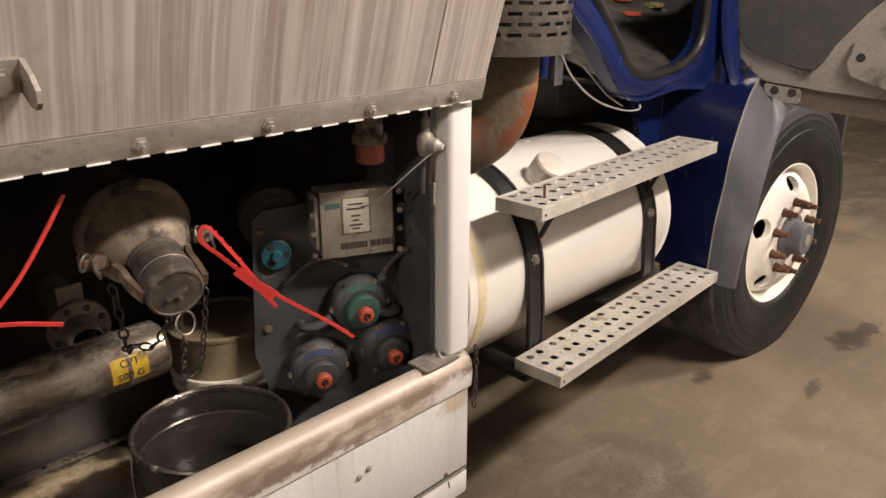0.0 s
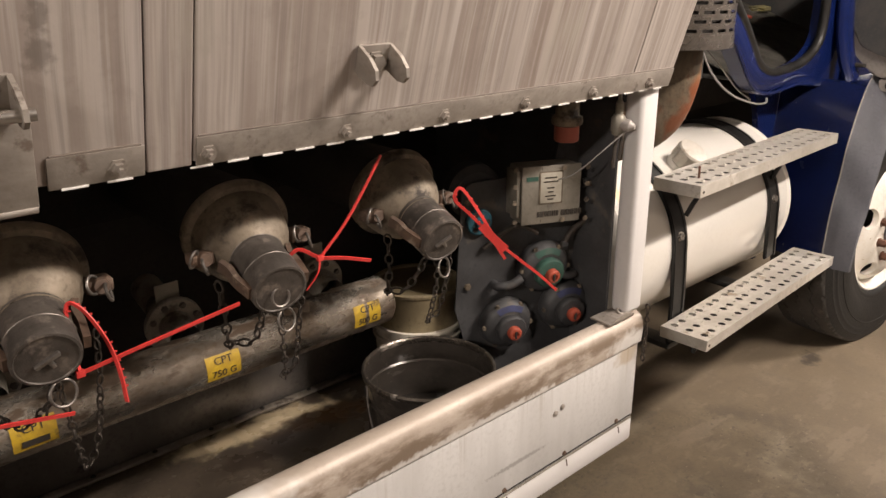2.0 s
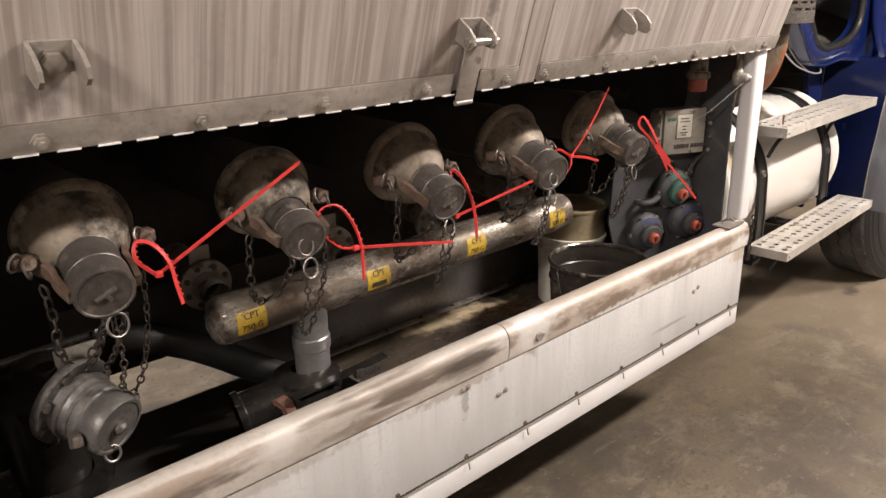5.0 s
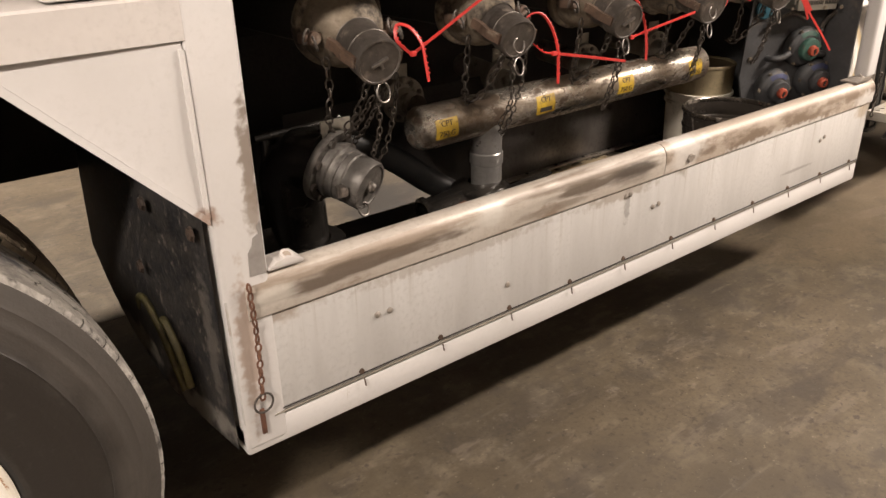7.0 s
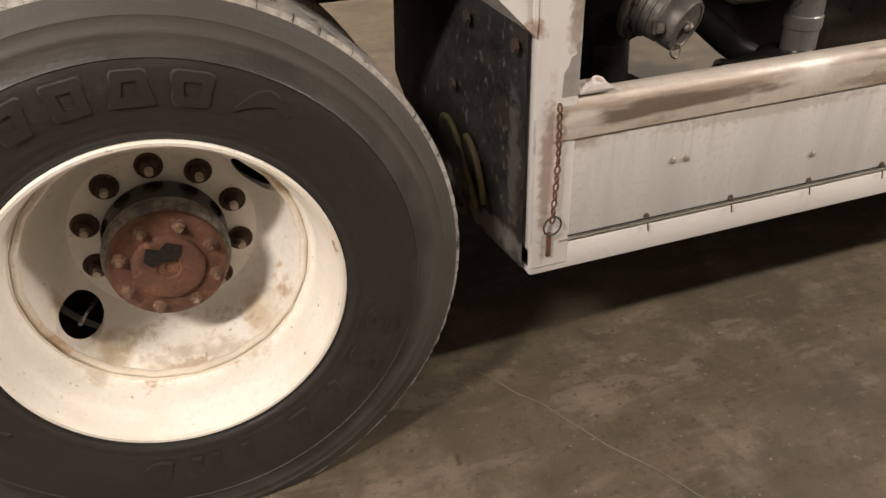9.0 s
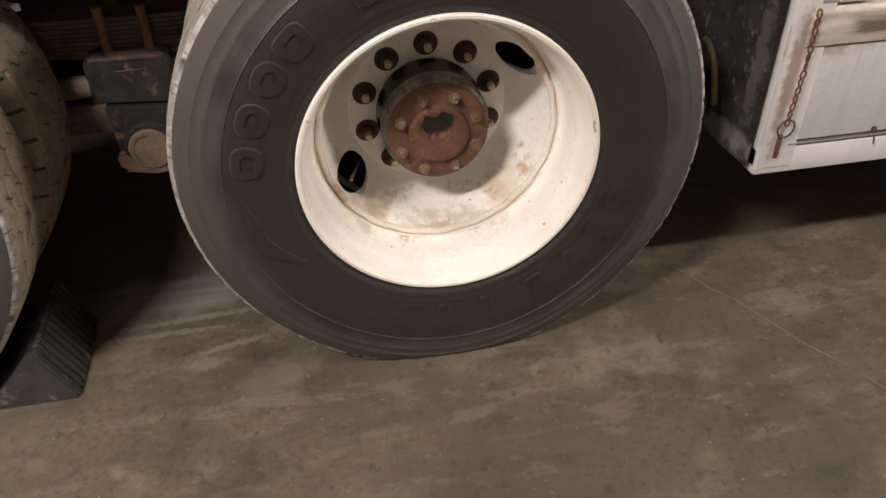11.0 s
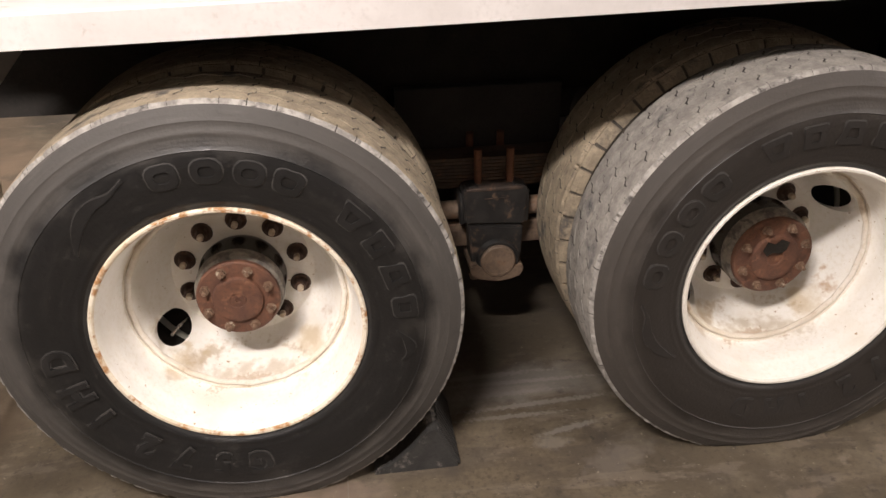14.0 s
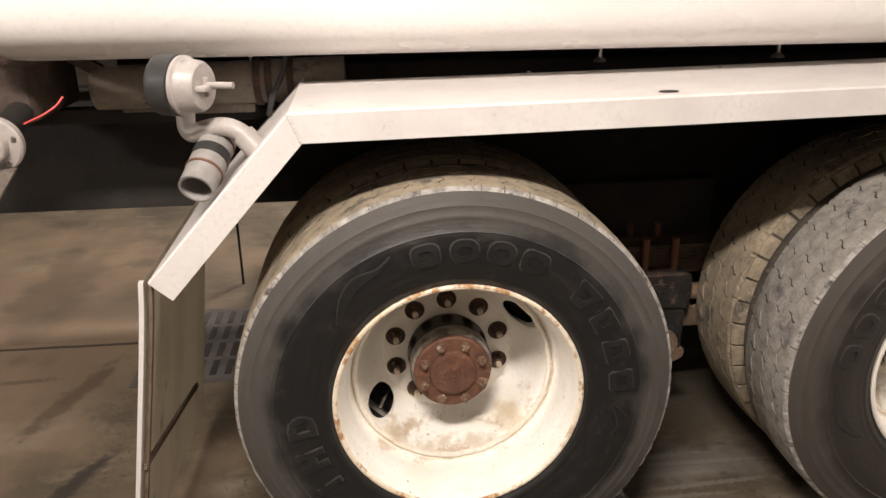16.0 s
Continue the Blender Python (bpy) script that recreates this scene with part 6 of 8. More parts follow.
def front_wheel(cx, yc, cz):
    w = thing("front_wheel", (cx, yc, 0.0), "white steel front wheel with long rusty studs", "truck wheel")
    M = along((cx, yc, cz), (cx, yc - 1, cz))
    tyre_parts(w, cx, yc, cz, grow=1.06, wide=1.10, tread_mat=STEER, skin=STEERWALL, worn=False)
    part("rim_flange", turned([(0.288, 0.095), (0.296, 0.108), (0.2965, 0.114), (0.293, 0.1175), (0.288, 0.117), (0.284, 0.112)], 72, M), RIM, w)
    part("rim_barrel", turned([(0.284, 0.112), (0.279, 0.100), (0.272, 0.085), (0.264, 0.072), (0.258, 0.066)], 72, M), RIM, w)
    bm = turned([(0.262, 0.070), (0.250, 0.090), (0.230, 0.112), (0.205, 0.130), (0.182, 0.140), (0.172, 0.142), (0.10, 0.142), (0.095, 0.135), (0.10, 0.125), (0.19, 0.115), (0.25, 0.060)], 72, None, closed=True)
    cut = bmesh.new()
    for k in range(5):
        lathe(cut, [(0, 0.0), (0.036, 0.0), (0.036, 0.2), (0, 0.2)], 20, pose(0, 0, 0, 0, 0, 18 + 72 * k) @ Matrix.Translation((0.212, 0, 0)) @ Matrix.Diagonal((0.85, 1.2, 1, 1)))
    bm = carve(bm, cut)
    bmesh.ops.transform(bm, matrix=M, verts=bm.verts[:])
    part("disc", bm, RIM, w, "white disc with round hand holes")
    part("drum", turned([(0.25, -0.02), (0.25, 0.02), (0, 0.02)], 40, M), SHADEBLACK, w)
    part("hub", turned([(0.098, 0.12), (0.095, 0.150), (0.080, 0.158), (0.072, 0.162), (0.066, 0.205), (0.060, 0.213), (0.0, 0.215)], 36, M), GREYP, w, "grey hub cap")
    part("hub_window", turned([(0.024, 0.214), (0.022, 0.219), (0, 0.220)], 24, M), BEIGE, w)
    for k in range(10):
        a = math.radians(90 + 36 * k)
        p = M @ Vector((0.1429 * math.cos(a), 0.1429 * math.sin(a), 0.140))
        q = along(p, p + Vector((0, -1, 0)))
        bm = lathe(bmesh.new(), [(0.021, 0.0), (0.021, 0.006), (0.0165, 0.008), (0.0165, 0.032), (0.015, 0.034), (0.0105, 0.034), (0.0105, 0.058), (0, 0.059)], 6, q)
        part("lug_nut", bm, RUST, w, "rust-brown nut on a long stud")
    return w


fw = front_wheel(1.965, 0.180, 0.516)
fw.rotation_euler = (0, 0, math.radians(-4))


# ---- rear suspension between the axles ----
sus = thing("rear_suspension", (-3.74, 0.6, 0.4), "rusty leaf-spring suspension with a black trunnion block", "suspension")
for k in range(9):
    half = 0.62 - 0.045 * k
    z = 0.652 - 0.0105 * k
    bm = bmesh.new()
    pts = [Vector((-3.74 + half * t, 0.575, z - 0.014 * (1 - t * t))) for t in [j / 6 - 1 for j in range(13)]]
    sweep(bm, pts, [(-0.045, -0.0042), (0.045, -0.0042), (0.045, 0.0042), (-0.045, 0.0042)])
    part("leaf", bm, LEAFSHADE, sus, "thin rusty spring leaf", smooth=False)
bm = plate_xz(bmesh.new(), [(-3.838, 0.560), (-3.830, 0.572), (-3.800, 0.578), (-3.778, 0.566), (-3.735, 0.560), (-3.700, 0.566), (-3.682, 0.576), (-3.655, 0.570), (-3.647, 0.558), (-3.655, 0.450), (-3.828, 0.462)], 0.475, 0.69)
bmesh.ops.bevel(bm, geom=bm.edges[:], offset=0.004, segments=2, affect="EDGES")
part("saddle", bm, SADDLEM, sus, "black saddle block with worn edges", smooth=False)
part("saddle_crust", boxed(-3.826, -3.660, 0.472, 0.60, 0.5605, 0.572, 0.004), GRIMERUST, sus, "rust crust on the saddle")
part("saddle_web", boxed(-3.843, -3.826, 0.486, 0.66, 0.455, 0.556, 0.005), SADDLEM, sus)
part("saddle_web", boxed(-3.660, -3.640, 0.486, 0.66, 0.452, 0.552, 0.005), SADDLEM, sus)
part("saddle_slot", boxed(-3.775, -3.700, 0.4725, 0.478, 0.536, 0.5385, 0.001), GRIMERUST, sus)
bm = plate_xz(bmesh.new(), [(-3.820, 0.456), (-3.660, 0.446), (-3.666, 0.330), (-3.690, 0.318), (-3.785, 0.324), (-3.812, 0.336)], 0.468, 0.69)
bmesh.ops.bevel(bm, geom=bm.edges[:], offset=0.005, segments=2, affect="EDGES")
part("saddle_cap", bm, SADDLEM, sus, "black lower block", smooth=False)
bm = plate_xz(bmesh.new(), [(-3.818, 0.334), (-3.795, 0.344), (-3.780, 0.325), (-3.765, 0.300), (-3.712, 0.296), (-3.694, 0.320), (-3.682, 0.336), (-3.660, 0.328), (-3.662, 0.300), (-3.690, 0.284), (-3.735, 0.278), (-3.790, 0.288), (-3.816, 0.306)], 0.446, 0.600)
bmesh.ops.bevel(bm, geom=bm.edges[:], offset=0.004, segments=2, affect="EDGES")
part("cap_foot", bm, LEAFRUST, sus, "rusty cap foot", smooth=False)
part("trunnion_ring", turned([(0.064, -0.03), (0.064, 0.006), (0.060, 0.012), (0.053, 0.012), (0.051, 0.004)], 36, along((-3.736, 0.462, 0.348), (-3.736, 0, 0.348))), SADDLEM, sus, "black ring")
part("trunnion", turned([(0.052, -0.02), (0.052, 0.016), (0.048, 0.021), (0.040, 0.0215), (0.039, 0.019), (0, 0.0195)], 36, along((-3.736, 0.462, 0.348), (-3.736, 0, 0.348))), LEAFRUST, sus, "rusty round trunnion cap")
for x in (-3.800, -3.674):
    part("cap_bolt", hexbolt(bmesh.new(), (x, 0.480, 0.296), (0, 0, -1), 0.015, 0.016), LEAFRUST, sus)
for x in (-3.786, -3.693):
    for y in (0.516, 0.66):
        part("spring_bolt", rod(bmesh.new(), (x, y, 0.555), (x, y, 0.672), 0.0115, 12), UBOLTRUST, sus, "orange-rusted spring bolt")
part("equalizer_beam", boxed(-4.35, -3.15, 0.54, 0.66, 0.350, 0.432, 0.020), LEAFRUST, sus)
part("torque_rod", rod(bmesh.new(), (-4.3, 0.545, 0.478), (-3.2, 0.545, 0.478), 0.028, 16), LEAFRUST, sus)
part("hanger_plate", boxed(-4.0, -3.5, 0.70, 0.74, 0.42, 0.80, 0.004), SHADEBLACK, sus)

# rubber wheel chock on the floor against the rearmost tyre
chock = thing("wheel_chock", (-4.03, 0.13, 0), "black ribbed rubber wheel chock on the floor", "wheel chock")
bm = bmesh.new()
arc = [(-3.925, 0.0), (-3.925, 0.012), (-3.975, 0.125), (-3.985, 0.13), (-4.00, 0.125), (-4.04, 0.075), (-4.09, 0.03), (-4.135, 0.012), (-4.14, 0.0)]
plate_xz(bm, arc, 0.0, 0.26)
part("wedge", bm, CHOCKR, chock, smooth=False)
for k in range(12):
    y = 0.006 + k * 0.0212
    bm = plate_xz(bmesh.new(), [(-3.918, 0.002), (-3.918, 0.012), (-3.971, 0.128), (-3.976, 0.126), (-3.926, 0.010)], y, y + 0.0105)
    part("rib", bm, CHOCKR, chock, smooth=False)

# hanging rear mud flap
mf = thing("mud_flap", (-5.1, 0.25, 0.5), "stiff pale plastic mud flap with a dirty folded edge", "mud flap")
bm = bmesh.new()
cols = []
for k in range(11):
    y = -0.045 + 0.68 * k / 10
    cols.append([bm.verts.new((-5.082 - 0.125 * (1 - h) ** 1.3 - 0.012 * math.sin(2.6 * h) + 0.03 * (k / 10) * (1 - h), y, 0.10 * (1 - h) + 0.845 * h)) for h in [j / 14 for j in range(15)]])
for a, b in zip(cols, cols[1:]):
    for j in range(14):
        bm.faces.new((a[j], a[j + 1], b[j + 1], b[j]))
bmesh.ops.solidify(bm, geom=bm.faces[:], thickness=0.009)
part("sheet", bm, FLAPM, mf)
bm = bmesh.new()
pts = [Vector((-5.082 - 0.125 * (1 - h) ** 1.3 - 0.012 * math.sin(2.6 * h) - 0.004, -0.050, 0.10 * (1 - h) + 0.845 * h)) for h in [j / 14 for j in range(15)]]
sweep(bm, pts, [(-0.007, -0.005), (0.007, -0.005), (0.007, 0.005), (-0.007, 0.005)], up=(1, 0, 0))
part("edge_strip", bm, FENDERW, mf, "white edge strip")
bm = bmesh.new()
pts = [Vector((-5.082 - 0.125 * (1 - h) ** 1.3 - 0.012 * math.sin(2.6 * h) + 0.03 * ((y + 0.045) / 0.68) * (1 - h) + 0.006, y, 0.10 + 0.745 * h)) for y, h in [(-0.04 + 0.055 * k, (0.285 - 0.0109 * k) / 0.745) for k in range(11)]]
sweep(bm, pts, [(-0.006, -0.004), (0.006, -0.004), (0.006, 0.004), (-0.006, 0.004)], up=(1, 0, 0))
part("crease", bm, CORD, mf, "dirty brown cord along the fold")
bm = bmesh.new()
pts = [Vector((-5.082 - 0.125 * (1 - h) ** 1.3 - 0.012 * math.sin(2.6 * h) + 0.008, -0.024, 0.10 * (1 - h) + 0.838 * h)) for h in [j / 14 for j in range(15)]]
sweep(bm, pts, [(-0.009, -0.004), (0.009, -0.004), (0.009, 0.004), (-0.009, 0.004)], up=(1, 0, 0))
part("inner_fold", bm, CORD, mf, "brown inner fold")


# ---- fuel tank, steps, exhaust and cab in front of the cabinet ----
def fuel_tank():
    cy, cz, r = 0.452, 0.735, 0.285
    ft = thing("fuel_tank", (0.7, cy, cz), "white cylindrical fuel tank held by black straps", "fuel tank")
    M = along((0.16, cy, cz), (1.2, cy, cz))
    L = 1.03
    part("shell", turned([(r, 0.035), (r, L - 0.035)], 72, M), TANKAL, ft)
    for name, h0, s in (("rear_head", 0.035, -1), ("front_head", L - 0.035, 1)):
        part(name, turned([(r, h0), (r + 0.004, h0 + s * 0.006), (r + 0.004, h0 + s * 0.018), (r - 0.004, h0 + s * 0.026), (r - 0.05, h0 + s * 0.034), (r - 0.15, h0 + s * 0.045), (0, h0 + s * 0.05)], 72, M), TANKAL, ft)
    for x in (0.435, 1.035):
        low = 0.43 if x < 1 else 0.575
        line = [Vector((x, cy - (r + 0.005) * math.cos(a), cz + (r + 0.005) * math.sin(a))) for a in [math.pi * (1.0 - k / 40) for k in range(41)]]
        line += [Vector((x + 0.006, cy - r - 0.006, cz - 0.06)), Vector((x + 0.012, cy - r - 0.007, cz - 0.14)), Vector((x + 0.014, cy - r - 0.007, low))]
        bm = sweep(bmesh.new(), line, [(-0.036, -0.0035), (0.036, -0.0035), (0.036, 0.0035), (-0.036, 0.0035)], up=(0, 1, 0))
        st = part("strap", bm, STRAPM, ft, "black strap ending in an upright post", smooth=False)
        for dx in (-0.028, 0.028):
            bm = sweep(bmesh.new(), [p + Vector((dx, 0, 0)) for p in line], [(-0.005, -0.007), (0.005, -0.007), (0.005, 0.007), (-0.005, 0.007)], up=(0, 1, 0))
            part("strap_ridge", bm, STRAPM, st)
        part("strap_bolt", hexbolt(bmesh.new(), (x, cy - r - 0.002, cz + 0.055), (0, -1, 0.2), 0.013, 0.009), CHROME, st)
        part("strap_foot", boxed(x - 0.034, x + 0.034, cy - r - 0.019, cy + 0.30, 0.425, 0.446, 0.006), STRAPM, st)
    part("sealant_ring", turned([(r + 0.0005, 0.052), (r + 0.002, 0.056), (r + 0.002, 0.076), (r + 0.0005, 0.084)], 72, M), SEALANT, ft, "yellowed sealant ring")
    d = Vector((0, -0.218, 0.285)).normalized()
    base = Vector((0.585, cy, cz)) + d * (r - 0.004)
    m = along(base, base + d)
    cap = part("filler_neck", turned([(0.046, 0), (0.046, 0.022), (0.040, 0.026), (0, 0.026)], 32, m), TANKAL, ft)
    part("filler_cap", turned([(0.047, 0.024), (0.050, 0.028), (0.050, 0.072), (0.046, 0.078), (0.026, 0.080), (0, 0.080)], 16, m), STEPAL, cap, "dull metal filler cap", smooth=False)
    part("bracket", boxed(0.3, 1.1, 0.74, 0.80, 0.55, 0.95, 0.01), BLACK, ft)
    return ft


def step(x, y, z, turn, length, depth, label, stud):
    """A perforated tread with folded edges, its front left upper corner at (x, y, z)."""
    M = pose(x, y, z, 0, 0, turn)
    st = thing("side_step", (x, y, z), label, "step", "side steps")
    bm = bmesh.new()
    cols, rows, n = 18, 3, 12
    cw, ch = length / cols, depth / rows
    for i in range(cols):
        for j in range(rows):
            cx, cy = (i + 0.5) * cw, (j + 0.5) * ch
            r = 0.0118
            hx = cx + (0.0055 if i % 2 == 0 else -0.0055)
            outer, inner, low = [], [], []
            for k in range(n):
                a = 2 * math.pi / n * k + math.pi / 4
                c, s = math.cos(a), math.sin(a)
                q = 1 / max(abs(c), abs(s))
                outer.append(bm.verts.new((cx + c * q * cw / 2, cy + s * q * ch / 2, 0)))
                inner.append(bm.verts.new((hx + c * r, cy + s * r, 0.0)))
                low.append(bm.verts.new((hx + c * r * 0.97, cy + s * r * 0.97, -0.0016)))
            for k in range(n):
                l = (k + 1) % n
                bm.faces.new((outer[k], outer[l], inner[l], inner[k]))
                bm.faces.new((inner[k], inner[l], low[l], low[k]))
    bmesh.ops.remove_doubles(bm, verts=bm.verts, dist=0.0004)
    for i in range(1, cols):
        for j in range(rows):
            lathe(bm, [(0.0055, 0), (0.004, 0.003), (0.002, 0.0032)], 8, Matrix.Translation((i * cw, (j + 0.5) * ch, 0)))
    bmesh.ops.transform(bm, matrix=M, verts=bm.verts[:])
    part("tread", bm, STEPAL, st, "punched aluminium tread", smooth=False)
    # Added black sheet: puts shade behind the punched holes.
    part("underside", boxed(0.004, length - 0.004, 0.002, depth - 0.002, -0.031, -0.028, m=M), SHADEBLACK, st, "black sheet putting shade behind the holes")
    h = 0.034
    for name, dims in (("front_edge", (0, length, -0.003, 0.0, -h, 0.001)), ("back_edge", (0, length, depth, depth + 0.003, -h, 0.001)), ("end_edge", (-0.003, 0, -0.003, depth + 0.003, -h, 0.001)), ("end_edge", (length, length + 0.003, -0.003, depth + 0.003, -h, 0.001))):
        part(name, boxed(*dims, 0.001, m=M), STEPAL, st, smooth=False)
    part("rivet", domed(bmesh.new(), M @ Vector((0.012, -0.003, -0.018)), (0, -1, 0), 0.005), CHROME, st)
    for u in (0.20, 0.80):
        bm = bmesh.new()
        tube(bm, [M @ Vector((u + 0.07, 0.055, -h)), M @ Vector((u + 0.06, 0.075, -h - 0.012)), M @ Vector((u + 0.01, 0.105, -h - 0.055)), M @ Vector((u - 0.02, 0.125, -h - 0.115))], 0.0075, 8, 5)
        box(bm, u + 0.03, u + 0.10, 0.03, 0.075, -h - 0.007, -h, 0.001, m=M)
        part("support_arm", bm, STRAPM, st, "black bent support arm")
    if stud:
        bm = rod(bmesh.new(), M @ Vector((0.075, 0.045, 0)), M @ Vector((0.072, 0.045, 0.034)), 0.0035, 8)
        part("loose_stud", bm, RUST, st)
    return st


fuel_tank()
step(0.268, 0.024, 1.004, 2.8, 0.985, 0.135, "upper punched aluminium side step over the fuel tank", True)
step(0.352, -0.002, 0.530, 2.8, 0.985, 0.145, "lower punched aluminium side step under the fuel tank", False)

exhaust = thing("exhaust_stack", (0.25, 0.13, 1.2), "rusted exhaust elbow under a slotted steel heat shield", "exhaust")
bm = bmesh.new()
sweep(bm, smooth_path([(0.25, 0.13, 1.62), (0.25, 0.13, 1.34), (0.247, 0.134, 1.26), (0.225, 0.155, 1.185), (0.17, 0.20, 1.14), (0.09, 0.26, 1.125), (-0.0, 0.33, 1.125)], 8), round_section(0.072, 28), up=(0, 1, 0))
part("elbow", bm, ELBOW, exhaust, "elbow with orange rust patches")
# heat shield: rows of long slots
shield = part("shield_ring", turned([(0.1385, 0), (0.141, 0), (0.141, 0.006), (0.1385, 0.006)], 60, Matrix.Translation((0.25, 0.13, 1.629)), closed=True), SHIELD, exhaust)
n, rows, r = 20, 11, 0.140
hc = 0.0215
for row in range(rows):
    z0 = 1.392 + row * hc
    bm = bmesh.new()
    for k in range(n):
        off = 0.5 if row % 2 else 0.0
        a0 = 2 * math.pi * (k + off) / n
        w = 2 * math.pi / n
        angs = [a0, a0 + 0.16 * w, a0 + 0.84 * w, a0 + w]
        zs = [z0, z0 + 0.32 * hc, z0 + 0.68 * hc, z0 + hc]
        g = [[bm.verts.new((0.25 + r * math.cos(a), 0.13 + r * math.sin(a), z)) for a in angs] for z in zs]
        for i in range(3):
            for j in range(3):
                if not (i == 1 and j == 1):
                    bm.faces.new((g[i][j], g[i][j + 1], g[i + 1][j + 1], g[i + 1][j]))
    bmesh.ops.remove_doubles(bm, verts=bm.verts, dist=0.0005)
    bmesh.ops.solidify(bm, geom=bm.faces[:], thickness=0.0025)
    part("slotted_band", bm, SHIELD, shield)
# Added black tube: stands in for the shade behind the slots.
part("shield_liner", turned([(0.118, 0.0), (0.118, 0.27)], 40, Matrix.Translation((0.25, 0.13, 1.362))), SHADEBLACK, exhaust, "added black tube that darkens the slots like shade")
part("shield_band", turned([(0.139, 0), (0.1415, 0), (0.1415, 0.034), (0.139, 0.034)], 60, Matrix.Translation((0.25, 0.13, 1.359)), closed=True), SHIELD, exhaust)


def cab():
    c = thing("truck_cab", (1.4, 0.8, 0.5), "dark blue truck cab with open door and grey wheel arch", "truck cab")
    Y = 0.25
    outer = [(0.50, 1.62), (0.579, 1.498), (0.621, 1.448), (0.678, 1.402), (0.752, 1.346), (0.827, 1.275), (0.895, 1.205), (0.965, 1.156), (1.070, 1.140), (1.18, 1.147), (1.27, 1.152), (1.40, 1.140), (1.62, 1.120), (1.75, 1.14), (1.72, 1.62)]
    hole = [(0.66, 1.62), (0.746, 1.496), (0.787, 1.436), (0.847, 1.38), (0.911, 1.312), (0.974, 1.249), (1.062, 1.214), (1.174, 1.215), (1.318, 1.236), (1.414, 1.292), (1.434, 1.371), (1.427, 1.489), (1.43, 1.62)]

    def smoothed(points):
        return [(p.x, p.z) for p in smooth_path([(x, 0, z) for x, z in points], 5)]
    shell = plate_xz(bmesh.new(), smoothed(outer), Y, Y + 0.05)
    hole_line = smoothed([(hole[0][0], 1.75)] + hole[1:-1] + [(hole[-1][0], 1.75)])
    shell = carve(shell, plate_xz(bmesh.new(), hole_line, Y - 0.1, Y + 0.2))
    part("side_panel", shell, BLUE, c, "blue door surround", smooth=False)
    bm = bmesh.new()
    sweep(bm, [Vector((x, Y + 0.004, z)) for x, z in hole_line if z < 1.7], round_section(0.017, 10), up=(0, 1, 0))
    part("door_seal", bm, STRAPM, c, "black door seal")
    rim = [Vector((x, Y, z)) for x, z in smoothed(outer[:12])]
    bm = bmesh.new()
    sweep(bm, [p + Vector((0.004, -0.004, 0.004)) for p in rim], round_section(0.007, 8), up=(0, 1, 0))
    part("sill_flange", bm, BLUE, c, "bright rolled sill edge")
    bm = bmesh.new()
    bead = [p + (0.5 * (p - Vector((1.12, Y, 1.60))).normalized() * -0.09) for p in rim]
    sweep(bm, bead, [(0.038 * math.cos(a), -0.004 + 0.013 * math.sin(a)) for a in [math.pi * k / 8 for k in range(9)]], up=(0, -1, 0), grow=lambda h: min(1.0, 5 * (1.001 - h)))
    part("sill_rib", bm, BLUE, c, "rounded blue sill")
    part("cab_floor", boxed(0.95, 1.75, Y + 0.05, 2.1, 1.19, 1.205, 0.004), DARKP, c, "dark cab floor mat")
    part("cab_back", boxed(0.66, 0.70, Y + 0.05, 2.1, 1.22, 2.4), DARKP, c)
    part("far_side", boxed(0.66, 2.16, 2.06, 2.10, 1.21, 2.4), DARKP, c)
    part("dash", boxed(2.10, 2.16, 0.31, 2.05, 1.21, 2.4), DARKP, c)
    part("headliner", boxed(0.66, 2.16, 0.31, 2.1, 2.40, 2.44), DARKP, c)
    part("roof", boxed(0.62, 2.20, 0.26, 2.14, 2.442, 2.50, 0.02), BLUE, c)
    part("rear_skin", boxed(0.62, 0.655, 0.31, 2.1, 1.24, 2.44, 0.01), BLUE, c)
    part("far_skin", boxed(0.62, 1.80, 2.102, 2.14, 1.0, 2.44, 0.01), BLUE, c)
    # Added black block: puts the dark under the cab into an object.
    part("underbody", boxed(-0.02, 1.45, 0.86, 1.60, 0.62, 1.17, 0.02), BLACK, c, "black block standing in for the dark under the cab")
    cover = bmesh.new()
    sheet = [[cover.verts.new((0.95 + 1.13 * i / 16, 0.335 + 0.965 * j / 14, 1.207 + 0.356 * 0.965 * j / 14 + 0.006 * math.sin(2.1 * i + 0.8 * j) * math.sin(1.3 * j))) for j in range(15)] for i in range(17)]
    for a, b in zip(sheet, sheet[1:]):
        for k in range(14):
            cover.faces.new((a[k], b[k], b[k + 1], a[k + 1]))
    bmesh.ops.solidify(cover, geom=cover.faces[:], thickness=0.008)
    part("carpet", cover, CARPET, c, "rumpled grey carpet rising over the engine tunnel")
    part("underside", boxed(0.95, 1.70, 0.50, 2.1, 1.06, 1.185, 0.01), BLACK, c)
    lower = [(1.18, 1.17), (1.25, 1.06), (1.31, 0.90), (1.36, 0.74), (1.385, 0.42), (1.41, 0.42), (1.42, 0.80), (1.45, 1.17)]
    part("lower_side", plate_xz(bmesh.new(), lower, 0.372, 0.395), BLUE, c, "recessed lower side panel", smooth=False)
    front = smooth_path([(1.641, 0.12, 1.176), (1.516, 0.10, 1.112), (1.416, 0.09, 0.949), (1.392, 0.09, 0.822), (1.360, 0.09, 0.686), (1.348, 0.09, 0.484)], 5)
    back = smooth_path([(1.656, 0.02, 1.076), (1.567, 0.005, 1.000), (1.466, -0.01, 0.849), (1.425, -0.01, 0.693), (1.382, -0.01, 0.601), (1.360, -0.01, 0.475)], 5)
    bm = bmesh.new()
